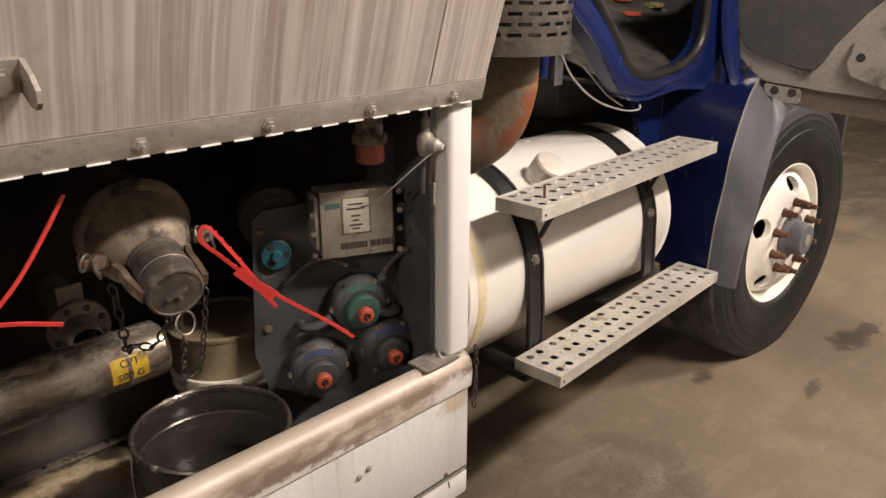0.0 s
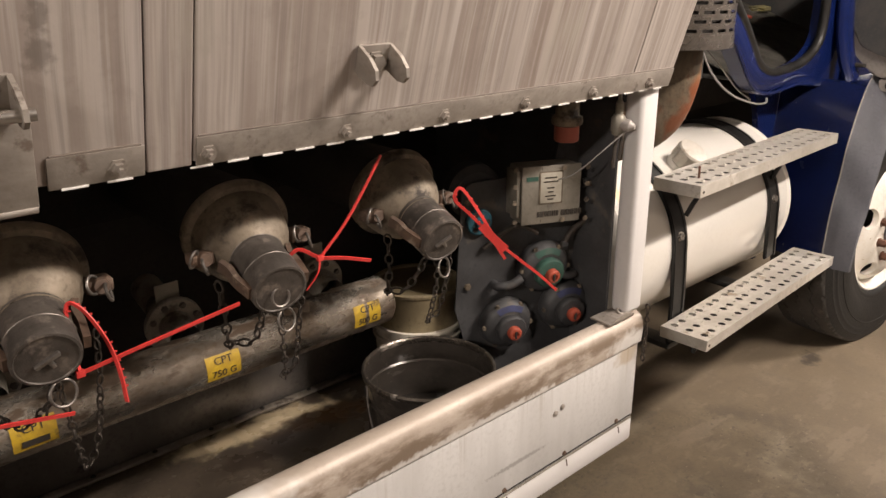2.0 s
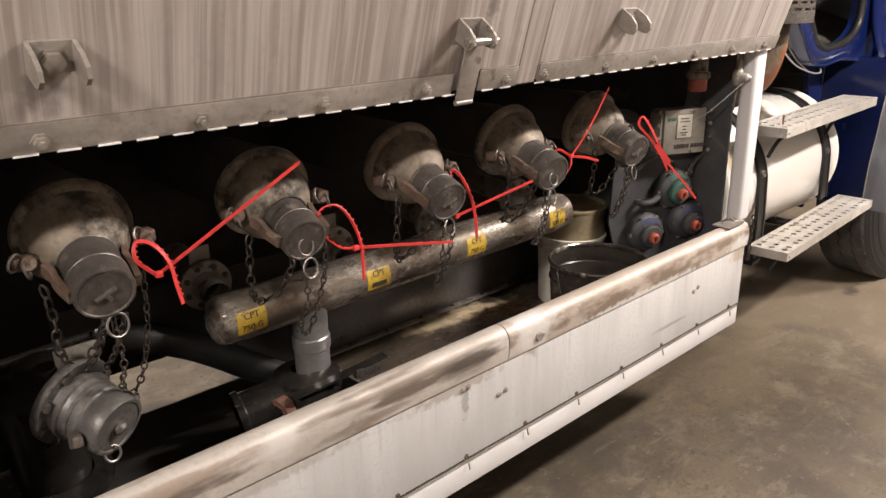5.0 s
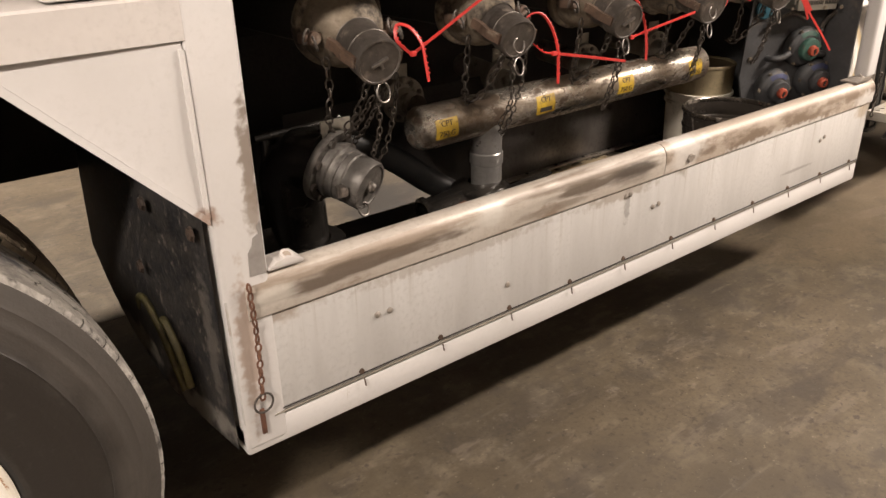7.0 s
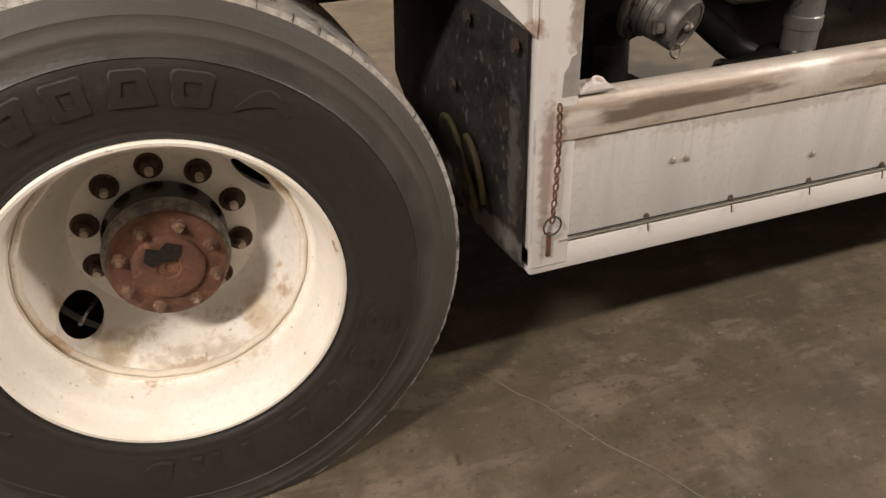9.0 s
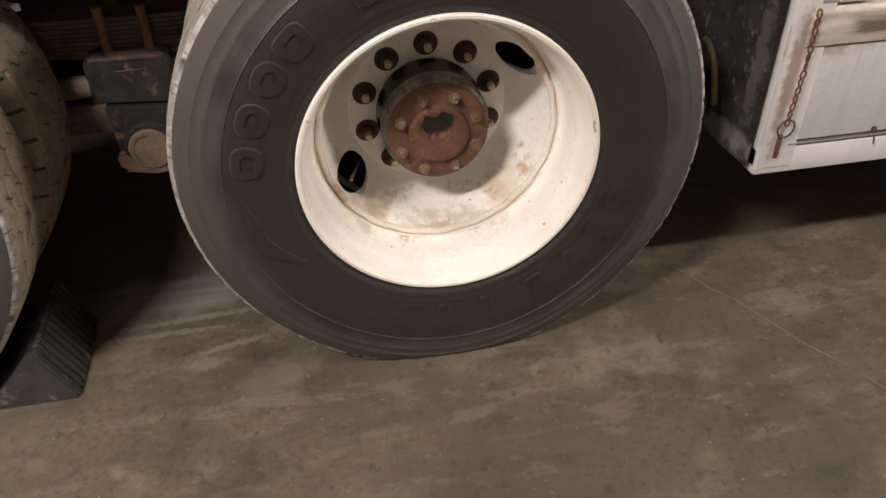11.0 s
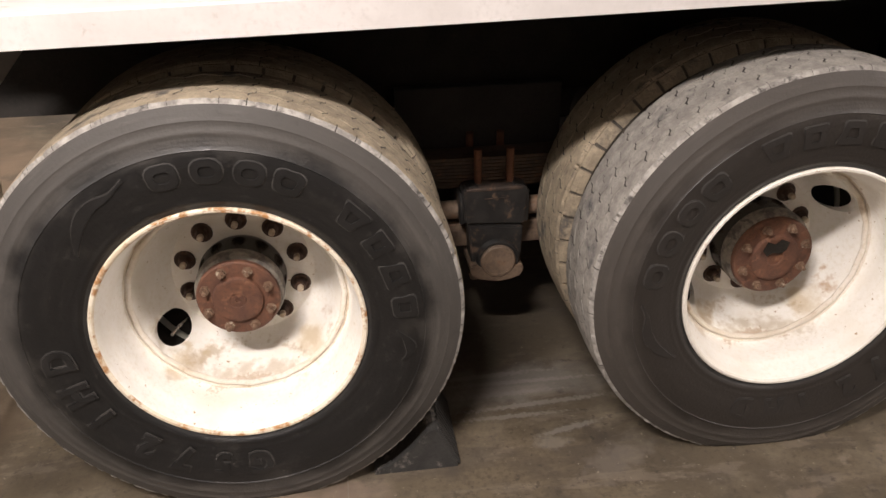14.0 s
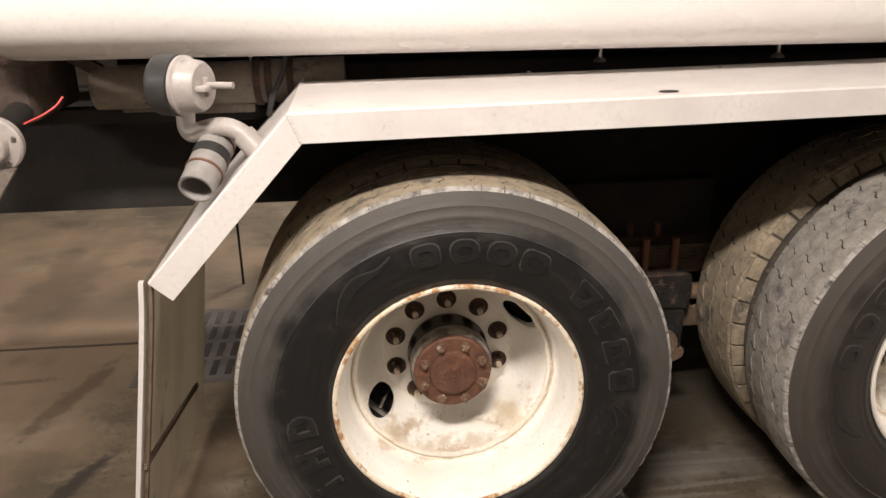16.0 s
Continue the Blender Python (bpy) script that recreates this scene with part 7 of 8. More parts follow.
    rows = []
    for p in front:
        h = (p.z - 0.484) / 0.75
        rows.append([bm.verts.new(v) for v in (p + Vector((0.001, 0.003, 0)), Vector((0.6 * p.x + 0.4 * (1.39 + 0.04 * h), 0.21, min(1.15, p.z))), Vector((1.39 + 0.04 * h, 0.371, min(1.16, p.z))))])
    for a, b in zip(rows, rows[1:]):
        for k in range(2):
            bm.faces.new((a[k], b[k], b[k + 1], a[k + 1]))
    bmesh.ops.solidify(bm, geom=bm.faces[:], thickness=0.004)
    part("arch_return", bm, BLUE, c, "blue panel meeting the wheel arch")
    # Pale tube stands in for the bright highlight on the arch edge.
    bm = bmesh.new()
    sweep(bm, front, round_section(0.0028, 6), up=(0, 1, 0))
    part("arch_bead", bm, PVC, c, "pale tube painted as the wheel arch's edge highlight")
    bm = bmesh.new()
    column = smooth_path([(1.545, 0.235, 1.62), (1.55, 0.232, 1.45), (1.57, 0.225, 1.32), (1.585, 0.205, 1.22), (1.58, 0.175, 1.14), (1.53, 0.16, 1.06), (1.48, 0.17, 0.98)], 5)
    sweep(bm, column, [(0.052 * math.cos(a), 0.026 * math.sin(a)) for a in [2 * math.pi * k / 18 for k in range(18)]], up=(0, 1, 0), grow=lambda h: 1.0 if h < 0.5 else 1.5 - h)
    part("hinge_pillar", bm, BLUE, c, "rounded blue hinge pillar")
    part("door_check", boxed(1.58, 1.60, 0.14, 0.19, 1.198, 1.212, 0.003), BLACK, c, "black door check arm")
    bm = bmesh.new()
    rows = []
    for p, q in zip(front, back):
        middle = p.lerp(q, 0.5) + Vector((-0.012, 0, 0))
        rows.append([bm.verts.new(v) for v in (p, p.lerp(middle, 0.6), middle, q.lerp(middle, 0.3), q, q + Vector((0.014, -0.002, 0)))])
    for a, b in zip(rows, rows[1:]):
        for k in range(5):
            bm.faces.new((a[k], a[k + 1], b[k + 1], b[k]))
    bmesh.ops.solidify(bm, geom=bm.faces[:], thickness=0.004)
    part("wheel_arch", bm, GREYP, c, "scuffed grey plastic wheel arch")
    part("wheel_well", boxed(1.46, 2.6, 0.40, 0.44, 0.5, 1.17), SHADEBLACK, c)
    part("hood_side", boxed(1.66, 3.2, 0.22, 0.26, 1.12, 1.7, 0.02), BLUE, c)
    part("front_arch", boxed(2.53, 2.57, 0.08, 0.36, 0.40, 1.12, 0.015), BLACK, c)
    bm = bmesh.new()
    tube(bm, [(0.66, 0.30, 1.34), (0.72, 0.28, 1.24), (0.82, 0.26, 1.165), (0.94, 0.24, 1.125), (1.02, 0.235, 1.118), (1.035, 0.24, 1.132)], 0.0032, 8, 8)
    part("hanging_cable", bm, PVC, c, "grey hanging cable")
    bm = bmesh.new()
    tube(bm, [(0.74, 0.34, 1.33), (0.84, 0.32, 1.25), (0.93, 0.30, 1.17), (1.00, 0.28, 1.125)], 0.003, 6, 6)
    part("thin_cable", bm, PVC, c)
    rnd = random.Random(5)
    for p, size, mat, tint in (((1.745, 0.737, 1.350), 0.040, ORANGE, "red"), ((1.883, 0.876, 1.400), 0.045, ORANGE, "red"), ((2.030, 0.800, 1.372), 0.055, HOSE, "yellow")):
        bm = bmesh.new()
        bmesh.ops.create_icosphere(bm, subdivisions=3, radius=size)
        for v in bm.verts:
            v.co *= 0.8 + 0.35 * abs(math.sin(70 * v.co.x + 3 * math.sin(55 * v.co.y))) + 0.05 * rnd.random()
            v.co.z = 0.35 * max(v.co.z, -0.2 * size)
        bmesh.ops.translate(bm, vec=Vector(p) + Vector((0, 0, 0.004)), verts=bm.verts[:])
        solid("work_rag", bm, mat, "crumpled " + tint + " rag lying on the cab carpet", "rag", smooth=True, group="work rags")
    # the door, swung wide open
    d = thing("cab_door", (1.6, -0.3, 1.1), "open cab door with grey and dark inner trim", "truck door")
    X = 1.60

    def slab(points, x0, x1):
        b = bmesh.new()
        p = [b.verts.new((x0, y, z)) for y, z in points]
        q = [b.verts.new((x1, y, z)) for y, z in points]
        for k in range(len(points)):
            b.faces.new((p[k], p[(k + 1) % len(points)], q[(k + 1) % len(points)], q[k]))
        b.faces.new(p[::-1])
        b.faces.new(q)
        bmesh.ops.bevel(b, geom=b.edges[:], offset=0.006, segments=2, affect="EDGES")
        return b
    part("trim", slab([(0.262, 1.70), (0.257, 1.43), (0.244, 1.316), (0.188, 1.242), (0.138, 1.190), (0.094, 1.164), (-0.099, 1.152), (-0.304, 1.146), (-0.95, 1.13), (-0.95, 1.70)], X, X + 0.03), TRIMP, d, "scuffed light grey door trim")
    part("outer_skin", slab([(0.25, 1.70), (0.24, 1.42), (0.17, 1.26), (0.08, 1.17), (-0.95, 1.12), (-0.95, 1.70)], X + 0.031, X + 0.07), BLUE, d)
    part("lower_lip", slab([(0.092, 1.162), (0.083, 1.119), (0.004, 1.096), (-0.111, 1.085), (-0.317, 1.078), (-0.95, 1.05), (-0.95, 1.129), (-0.304, 1.145), (-0.099, 1.151)], X + 0.010, X + 0.028), TRIMSHADE, d, "lower door edge in a darker brown for its shade")
    part("dark_panel", slab([(0.232, 1.70), (0.226, 1.40), (0.210, 1.338), (0.168, 1.273), (0.107, 1.249), (-0.033, 1.214), (-0.070, 1.213), (-0.093, 1.237), (-0.126, 1.303), (-0.153, 1.349), (-0.208, 1.412), (-0.30, 1.50), (-0.34, 1.70)], X - 0.012, X + 0.002), DARKP, d, "dark vinyl door panel")
    part("pocket", slab([(-0.168, 1.25), (-0.185, 1.32), (-0.24, 1.375), (-0.34, 1.39), (-0.6, 1.37), (-0.6, 1.16), (-0.30, 1.175), (-0.19, 1.205)], X - 0.018, X + 0.002), TRIMP, d)
    part("bolt_hole", turned([(0.014, 0), (0.014, 0.001), (0, 0.001)], 16, along((X - 0.0185, -0.213, 1.271), (0, -0.213, 1.271))), SHADEBLACK, d)
    hinge = part("hinge_strip", slab([(0.090, 1.160), (0.083, 1.121), (0.010, 1.100), (-0.040, 1.100), (-0.040, 1.150)], X + 0.003, X + 0.009), TRIMP, d)
    for y, z in ((0.050, 1.138), (-0.010, 1.135)):
        part("hinge_hole", turned([(0.015, 0), (0.015, 0.001), (0, 0.001)], 16, along((X + 0.0025, y, z), (0, y, z))), SHADEBLACK, hinge)


cab()


# ---- inside the cabinet ----
def adapter(x, k):
    """A cast loading adapter with its dust cap, ears, rings and chains."""
    rnd = random.Random(30 + k)
    ad = thing("loading_adapter", (x, 0.2, 1.12), "grimy cast hose adapter closed by a dust cap on chains", "hose adapter", "loading adapters")
    a, b = Vector((x, 0.225, 1.117)), Vector((x - 0.022, 0.030, 1.056))
    m = along(a, b)
    part("flange", turned([(0.06, -0.004), (0.093, -0.004), (0.096, 0.0), (0.096, 0.014), (0.093, 0.018), (0.084, 0.020)], 48, m), CAST, ad)
    part("body", turned([(0.084, 0.019), (0.081, 0.040), (0.076, 0.062), (0.067, 0.080), (0.057, 0.092), (0.0480, 0.100), (0.0455, 0.106), (0.0455, 0.112)], 48, m), CAST, ad, "tapered cast body with a grease film")
    g = (0.95, 0.88, 0.92, 0.95, 0.93)[k]
    def lathed(pairs):
        return turned([(r * g, h) for r, h in pairs], 44, m)
    cap = part("dust_cap", lathed([(0.0450, 0.1005), (0.0492, 0.1005), (0.0500, 0.102), (0.0500, 0.107), (0.0490, 0.109), (0.0484, 0.112), (0.0480, 0.144), (0.0486, 0.148), (0.0494, 0.152), (0.0496, 0.158), (0.0490, 0.190), (0.0478, 0.1945), (0.0440, 0.1955), (0.0425, 0.1935), (0.0, 0.1925)]), CAP, ad, "dark grey dust cap")
    for r, h in ((0.0494, 0.1010), (0.0492, 0.1535)):
        part("worn_edge", lathed([(r - 0.0004, h - 0.0016), (r + 0.0010, h - 0.0010), (r + 0.0012, h + 0.0003), (r + 0.0002, h + 0.0014), (r - 0.0012, h + 0.0014)]), WORN, cap, "edge rubbed to bare metal")
    bm = bmesh.new()
    if k % 2:
        ring(bm, m @ Vector((0.0, -0.012, 0.197)), m.to_3x3() @ Vector((0.2, 0.5, 1)), 0.016, 0.0022)
    else:
        box(bm, -0.018, 0.018, -0.003, 0.003, 0.192, 0.199, 0.001, m=m @ pose(0, 0, 0, 0, 0, 30))
        box(bm, -0.003, 0.003, -0.016, 0.002, 0.192, 0.198, 0.001, m=m @ pose(0, 0, 0, 0, 0, 30))
    part("cap_handle", bm, RINGST, cap)
    # cam arms on both sides of the cap
    side = m.to_3x3() @ Vector((1, 0, 0))
    across = Vector((1, 0, 0))
    for s in (-1, 1):
        c = a.lerp(b, 0.70)
        p0 = c + across * s * 0.050
        bm = bmesh.new()
        sweep(bm, smooth_path([p0 + Vector((0, -0.036, -0.012)), p0 + across * s * 0.006, p0 + Vector((s * 0.006, 0.022, 0.010)), p0 + Vector((s * 0.012, 0.040, 0.018))], 5), [(-0.010, -0.005), (0.010, -0.005), (0.010, 0.005), (-0.010, 0.005)], up=(1, 0, 0))
        arm = part("cam_arm", bm, ARMM, ad, "rust-brown cam arm")
        bm = ring(bmesh.new(), p0 + Vector((s * 0.046, 0.060, 0.030)), (0.5, -0.6, 0.2 * s), 0.014, 0.0022)
        part("pull_ring", bm, RINGST, arm)
    for s in (-1, 1):
        p = a + Vector((s * 0.092, -0.055, -0.020))
        bm = box(bmesh.new(), -0.020, 0.020, -0.018, 0.016, -0.011, 0.011, 0.005, m=Matrix.Translation(p))
        lathe(bm, [(0.011, -0.012), (0.014, -0.006), (0.014, 0.006), (0.011, 0.012), (0, 0.012)], 16, along(p + Vector((0, -0.012, 0)), p + Vector((0, -1, 0.2))))
        ear = part("ear", bm, ARMM, ad, "rust-brown ear")
        part("ear_ring", ring(bmesh.new(), p + Vector((s * 0.006, -0.030, -0.006)), (1, -0.4, 0.3), 0.013, 0.0026), CAP, ear)
    j = lambda q: rnd.uniform(-q, q)
    bm = chain(bmesh.new(), [(x - 0.085, 0.13, 1.075), (x - 0.075 + j(.01), 0.14, 1.00), (x - 0.066 + j(.01), 0.16, 0.935), (x - 0.040, 0.19, 0.905 + j(.02)), (x - 0.012, 0.17, 0.92), (x - 0.006 + j(.01), 0.13, 0.98), (x - 0.010, 0.10, 1.03)], 0.024, 0.0024)
    part("chain", bm, CHAIN, ad, "dark steel chain")
    bm = chain(bmesh.new(), [(x - 0.008, 0.075, 1.018), (x + 0.004, 0.09, 0.93 + j(.02)), (x + 0.010 + j(.01), 0.12, 0.86), (x + 0.026, 0.14, 0.835 + j(.02)), (x + 0.046, 0.13, 0.87), (x + 0.055 + j(.01), 0.11, 0.96), (x + 0.060, 0.10, 1.05)], 0.018, 0.0018)
    part("chain", bm, CHAIN, ad, "thin steel chain")
    part("snap_ring", ring(bmesh.new(), (x - 0.006, 0.055, 0.998), (0.3, -1, 0.2), 0.019, 0.0021), RINGST, ad)
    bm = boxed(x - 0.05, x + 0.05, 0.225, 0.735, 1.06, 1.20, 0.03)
    part("neck", bm, SHADEBLACK, ad)
    return ad


ADAPTERS = [-2.026, -1.668, -1.310, -0.962, -0.612]
for k, x in enumerate(ADAPTERS):
    adapter(x, k)

# manifold pipe with its stickers and flanged necks
PY, PZ, PR = 0.372, 0.800, 0.057
pipe = thing("manifold_pipe", (-1.1, PY, PZ), "stained steel manifold pipe running along the cabinet", "pipe")
part("pipe_body", turned([(0, -0.018), (0.030, -0.016), (0.048, -0.008), (PR, 0.008), (PR, 1.10), (PR + 0.0015, 1.102), (PR + 0.0015, 1.110), (PR, 1.112), (PR, 1.185), (PR - 0.008, 1.194), (0.03, 1.202), (0, 1.204)], 56, along((-1.725, PY, PZ), (0, PY, PZ + 0.0113))), PIPE, pipe)
for x in (-0.650, -1.000, -1.350, -1.700):
    bm = bmesh.new()
    m = along((x, 0.47, 0.858), (x - 0.02, 0.30, 0.848))
    lathe(bm, [(0.034, -0.2), (0.034, 0.0), (0.058, 0.0), (0.060, 0.002), (0.060, 0.014), (0.058, 0.016), (0.034, 0.016), (0.032, 0.05), (0.03, 0.08)], 32, m)
    fl = part("flanged_neck", bm, NECKM, pipe, "bolted flange neck")
    for k in range(8):
        a = 2 * math.pi * (k + 0.5) / 8
        hexbolt(bm := bmesh.new(), m @ Vector((0.047 * math.cos(a), 0.047 * math.sin(a), 0.016)), m.to_3x3() @ Vector((0, 0, 1)), 0.006, 0.005)
        part("flange_bolt", bm, CAP, fl)
    part("tag_plate", boxed(x - 0.03, x + 0.02, 0.468, 0.472, 0.908, 0.948, 0.001), BOXAL, fl)
part("drop_pipe", turned([(0.043, 0), (0.043, -0.085), (0.0465, -0.089), (0.0465, -0.118), (0.043, -0.122), (0.043, -0.185)], 32, Matrix.Translation((-1.497, 0.362, 0.785))), DROPM, pipe, "short grey vertical pipe with a broad weld band")
SX = [(-0.618, ("CPT", "500 G")), (-0.970, ("CPT", "750 G")), (-1.316, ("CPT", "")), (-1.670, ("CPT", "750 G"))]
for k, (x, words) in enumerate(SX):
    zc = PZ + 0.0113 * (x + 1.725) / 1.725
    bm = bmesh.new()
    cols = []
    for i in range(9):
        a = math.radians(-26 + 52 * i / 8 + 4)
        cols.append([bm.verts.new((x + s * 0.036, PY - (PR + 0.0012) * math.cos(a), zc + (PR + 0.0012) * math.sin(a) + s * 0.0006)) for s in (-1, 1)])
    for p, q in zip(cols, cols[1:]):
        bm.faces.new((p[0], p[1], q[1], q[0]))
    label = part("sticker", bm, YELLOW, pipe, "yellow sticker with black capacity marking")
    for line, (word, lift) in enumerate(zip(words, (17, -9))):
        a = math.radians(lift)
        spot = Vector((x, PY - (PR + 0.0018) * math.cos(a), zc + (PR + 0.0018) * math.sin(a)))
        m = Matrix.Translation(spot) @ pose(0, 0, 0, 90 - lift, 0, 0)
        if word:
            lettering(word, 0.021, m, INK, label)
        else:
            bm = boxed(-0.022, 0.022, -0.006, 0.006, -0.0003, 0.0008, m=m)
            part("worn_mark", bm, INK, label, smooth=False)

# butterfly valve under the drop pipe
bv = thing("butterfly_valve", (-1.5, 0.35, 0.55), "black butterfly valve with a flat lever handle", "valve")
part("valve_body", turned([(0, -0.05), (0.06, -0.048), (0.082, -0.03), (0.086, 0.0), (0.082, 0.028), (0.06, 0.04), (0.036, 0.042)], 36, Matrix.Translation((-1.52, 0.36, 0.575))), ENAMEL, bv)
bm = bmesh.new()
sweep(bm, smooth_path([(-1.60, 0.29, 0.595), (-1.50, 0.265, 0.615), (-1.40, 0.255, 0.628), (-1.36, 0.25, 0.634)], 5), [(-0.012, -0.003), (0.012, -0.003), (0.012, 0.003), (-0.012, 0.003)])
part("lever", bm, ENAMEL, bv, "black lever")
part("lever_plate", boxed(-1.45, -1.38, 0.245, 0.262, 0.600, 0.625, 0.002), CHROME, bv)
part("outlet", turned([(0.055, 0), (0.055, 0.12), (0.062, 0.125), (0.062, 0.14), (0.05, 0.14)], 28, along((-1.56, 0.36, 0.56), (-1.72, 0.40, 0.53))), ENAMEL, bv)
bm = bmesh.new()
tube(bm, [(-1.90, 0.52, 0.775), (-1.806, 0.50, 0.742), (-1.709, 0.50, 0.684), (-1.60, 0.50, 0.60), (-1.525, 0.48, 0.55), (-1.45, 0.44, 0.50)], 0.036, 16, 7)
part("return_hose", bm, RUBBER, bv, "black return hose")
# Added black plate, shaped to fit the camera's view; hides floor above the hose.
bm = plate_xz(bmesh.new(), [(-2.02, 0.775), (-1.775, 0.705), (-1.72, 0.668), (-1.575, 0.556), (-1.42, 0.50), (-1.365, 0.52), (-1.365, 0.86), (-2.02, 0.86)], 0.525, 0.533)
part("backing_plate", bm, SHADEBLACK, bv, "black plate fitted to the view, hiding the floor behind", smooth=False)
part("rusty_union", turned([(0.02, 0), (0.034, 0.002), (0.034, 0.03), (0.02, 0.032)], 8, along((-1.60, 0.33, 0.555), (-1.66, 0.31, 0.55))), RUST, bv, "rust-red union nut")
part("valve_leg", rod(bmesh.new(), (-1.52, 0.36, 0.53), (-1.52, 0.36, 0.402), 0.05, 20), SHADEBLACK, bv)

# the lower discharge adapter at the rear end
low = thing("discharge_adapter", (-2.08, 0.2, 0.80), "bolted discharge adapter with a dark dust cap", "hose adapter")
a, b = Vector((-2.088, 0.205, 0.830)), Vector((-2.025, 0.070, 0.780))
m = along(a, b)
part("flange", turned([(0.03, 0), (0.078, 0), (0.080, 0.003), (0.080, 0.014), (0.078, 0.017), (0.060, 0.018), (0.058, 0.026), (0.062, 0.028), (0.062, 0.036), (0.057, 0.038), (0.054, 0.046), (0.057, 0.048), (0.057, 0.054), (0.050, 0.058)], 44, m), GREYCAST, low, "grey bolted flange with turned ribs")
for k in range(8):
    ang = 2 * math.pi * (k + 0.5) / 8
    part("flange_bolt", hexbolt(bmesh.new(), m @ Vector((0.069 * math.cos(ang), 0.069 * math.sin(ang), 0.017)), m.to_3x3() @ Vector((0, 0, 1)), 0.0092, 0.007), CAP, low)
dc = part("dust_cap", turned([(0.048, 0.052), (0.0555, 0.056), (0.0555, 0.070), (0.053, 0.073), (0.053, 0.078), (0.0545, 0.080), (0.0545, 0.110), (0.052, 0.114), (0.047, 0.114), (0.045, 0.112), (0, 0.112)], 44, m), GREYCAST, low, "scuffed grey dust cap")
part("cap_knob", turned([(0.012, 0.111), (0.012, 0.121), (0.006, 0.126), (0, 0.126)], 14, m), RINGST, dc)
part("ring", ring(bmesh.new(), m @ Vector((-0.012, -0.048, 0.118)), (0.2, -1, 0.3), 0.014, 0.0025), RINGST, dc)
for s in (-1, 1):
    p = m @ Vector((s * 0.064, 0, 0.085))
    bm = box(bmesh.new(), -0.008, 0.008, -0.014, 0.014, -0.010, 0.010, 0.003, m=Matrix.Translation(p))
    rod(bm, p + Vector((s * 0.006, 0, -0.012)), p + Vector((s * 0.006, 0, 0.012)), 0.006, 10)
    part("cam_arm", bm, CHROME if s > 0 else CAP, low)
part("elbow", sweep(bmesh.new(), smooth_path([a + Vector((0.006, -0.01, 0.004)), a + Vector((-0.02, 0.06, 0.0)), (-2.125, 0.30, 0.79), (-2.115, 0.31, 0.68), (-2.11, 0.31, 0.40)], 6), round_section(0.068, 24), up=(1, 0, 0)), ENAMEL, low, "black elbow pipe")
part("collar", turned([(0.07, 0), (0.10, 0.002), (0.104, 0.012), (0.104, 0.024), (0.07, 0.03)], 36, Matrix.Translation((-2.112, 0.31, 0.60))), ENAMEL, low)
part("body", turned([(0, -0.16), (0.09, -0.15), (0.125, -0.09), (0.13, -0.02), (0.10, 0.06), (0.05, 0.09), (0, 0.1)], 32, Matrix.Translation((-2.19, 0.40, 0.62))), ENAMEL, low)
part("tag_plate", boxed(-2.100, -2.030, 0.190, 0.196, 0.885, 0.925, 0.001), BOXAL, low, "small metal tag plate")
bm = bmesh.new()
rod(bm, (-2.20, 0.30, 0.884), (-1.999, 0.30, 0.890), 0.008, 10)
rod(bm, (-2.175, 0.305, 0.88), (-2.170, 0.32, 0.62), 0.010, 10)
domed(bm, (-1.999, 0.292, 0.892), (0.4, -1, 0), 0.012)
part("operating_rod", bm, ENAMEL, low, "thin black operating rod")
bm = chain(bmesh.new(), [(-2.05, 0.06, 1.0), (-2.052, 0.10, 0.95), (-2.055, 0.14, 0.91), (-2.06, 0.17, 0.885)], 0.020, 0.002)
part("chain", bm, CHAIN, low)
bm = chain(bmesh.new(), [(-2.01, 0.075, 1.01), (-2.012, 0.12, 0.95), (-2.015, 0.16, 0.90), (-2.02, 0.19, 0.87)], 0.018, 0.0019)
part("chain", bm, CHAIN, low)


# red tamper ties
def tie(points, extra=(), label="red nylon tamper tie looped through the cap rings"):
    t = thing("tamper_tie", points[0], label, "cable tie", "tamper ties")
    for n, pts in enumerate([points, *extra]):
        bm = bmesh.new()
        sweep(bm, smooth_path(pts, 7), [(-0.0012, -0.0030), (0.0012, -0.0030), (0.0012, 0.0030), (-0.0012, 0.0030)], up=(0.15, -0.25, 0.9))
        part("strap" if n == 0 else "loop", bm, REDTIE, t)
    head = Vector(points[0])
    part("lock_head", box(bmesh.new(), -0.006, 0.006, -0.004, 0.004, -0.005, 0.005, 0.0012, m=Matrix.Translation(head)), REDTIE, t)
    for pts in extra[:1]:
        line = smooth_path(pts, 7)
        for q in line[4:-4:2]:
            part("tooth", box(bmesh.new(), -0.0022, 0.0022, -0.001, 0.001, -0.0012, 0.0012, m=Matrix.Translation(q + Vector((0.0035, -0.001, 0)))), REDTIE, t, smooth=False)
    return t


tie([(-1.955, 0.06, 1.061), (-1.825, 0.052, 1.130), (-1.683, 0.05, 1.202)], [[(-1.958, 0.062, 1.060), (-1.982, 0.075, 1.088), (-1.976, 0.082, 1.114), (-1.955, 0.07, 1.110), (-1.938, 0.055, 1.080), (-1.932, 0.05, 1.036), (-1.926, 0.05, 1.004)]])
tie([(-1.572, 0.05, 1.014), (-1.466, 0.055, 0.993), (-1.306, 0.06, 0.960)], [[(-1.560, 0.045, 0.945), (-1.557, 0.05, 0.985), (-1.560, 0.052, 1.028), (-1.576, 0.06, 1.075), (-1.600, 0.07, 1.102), (-1.632, 0.078, 1.094), (-1.636, 0.07, 1.056), (-1.604, 0.055, 1.022), (-1.572, 0.05, 1.015)]])
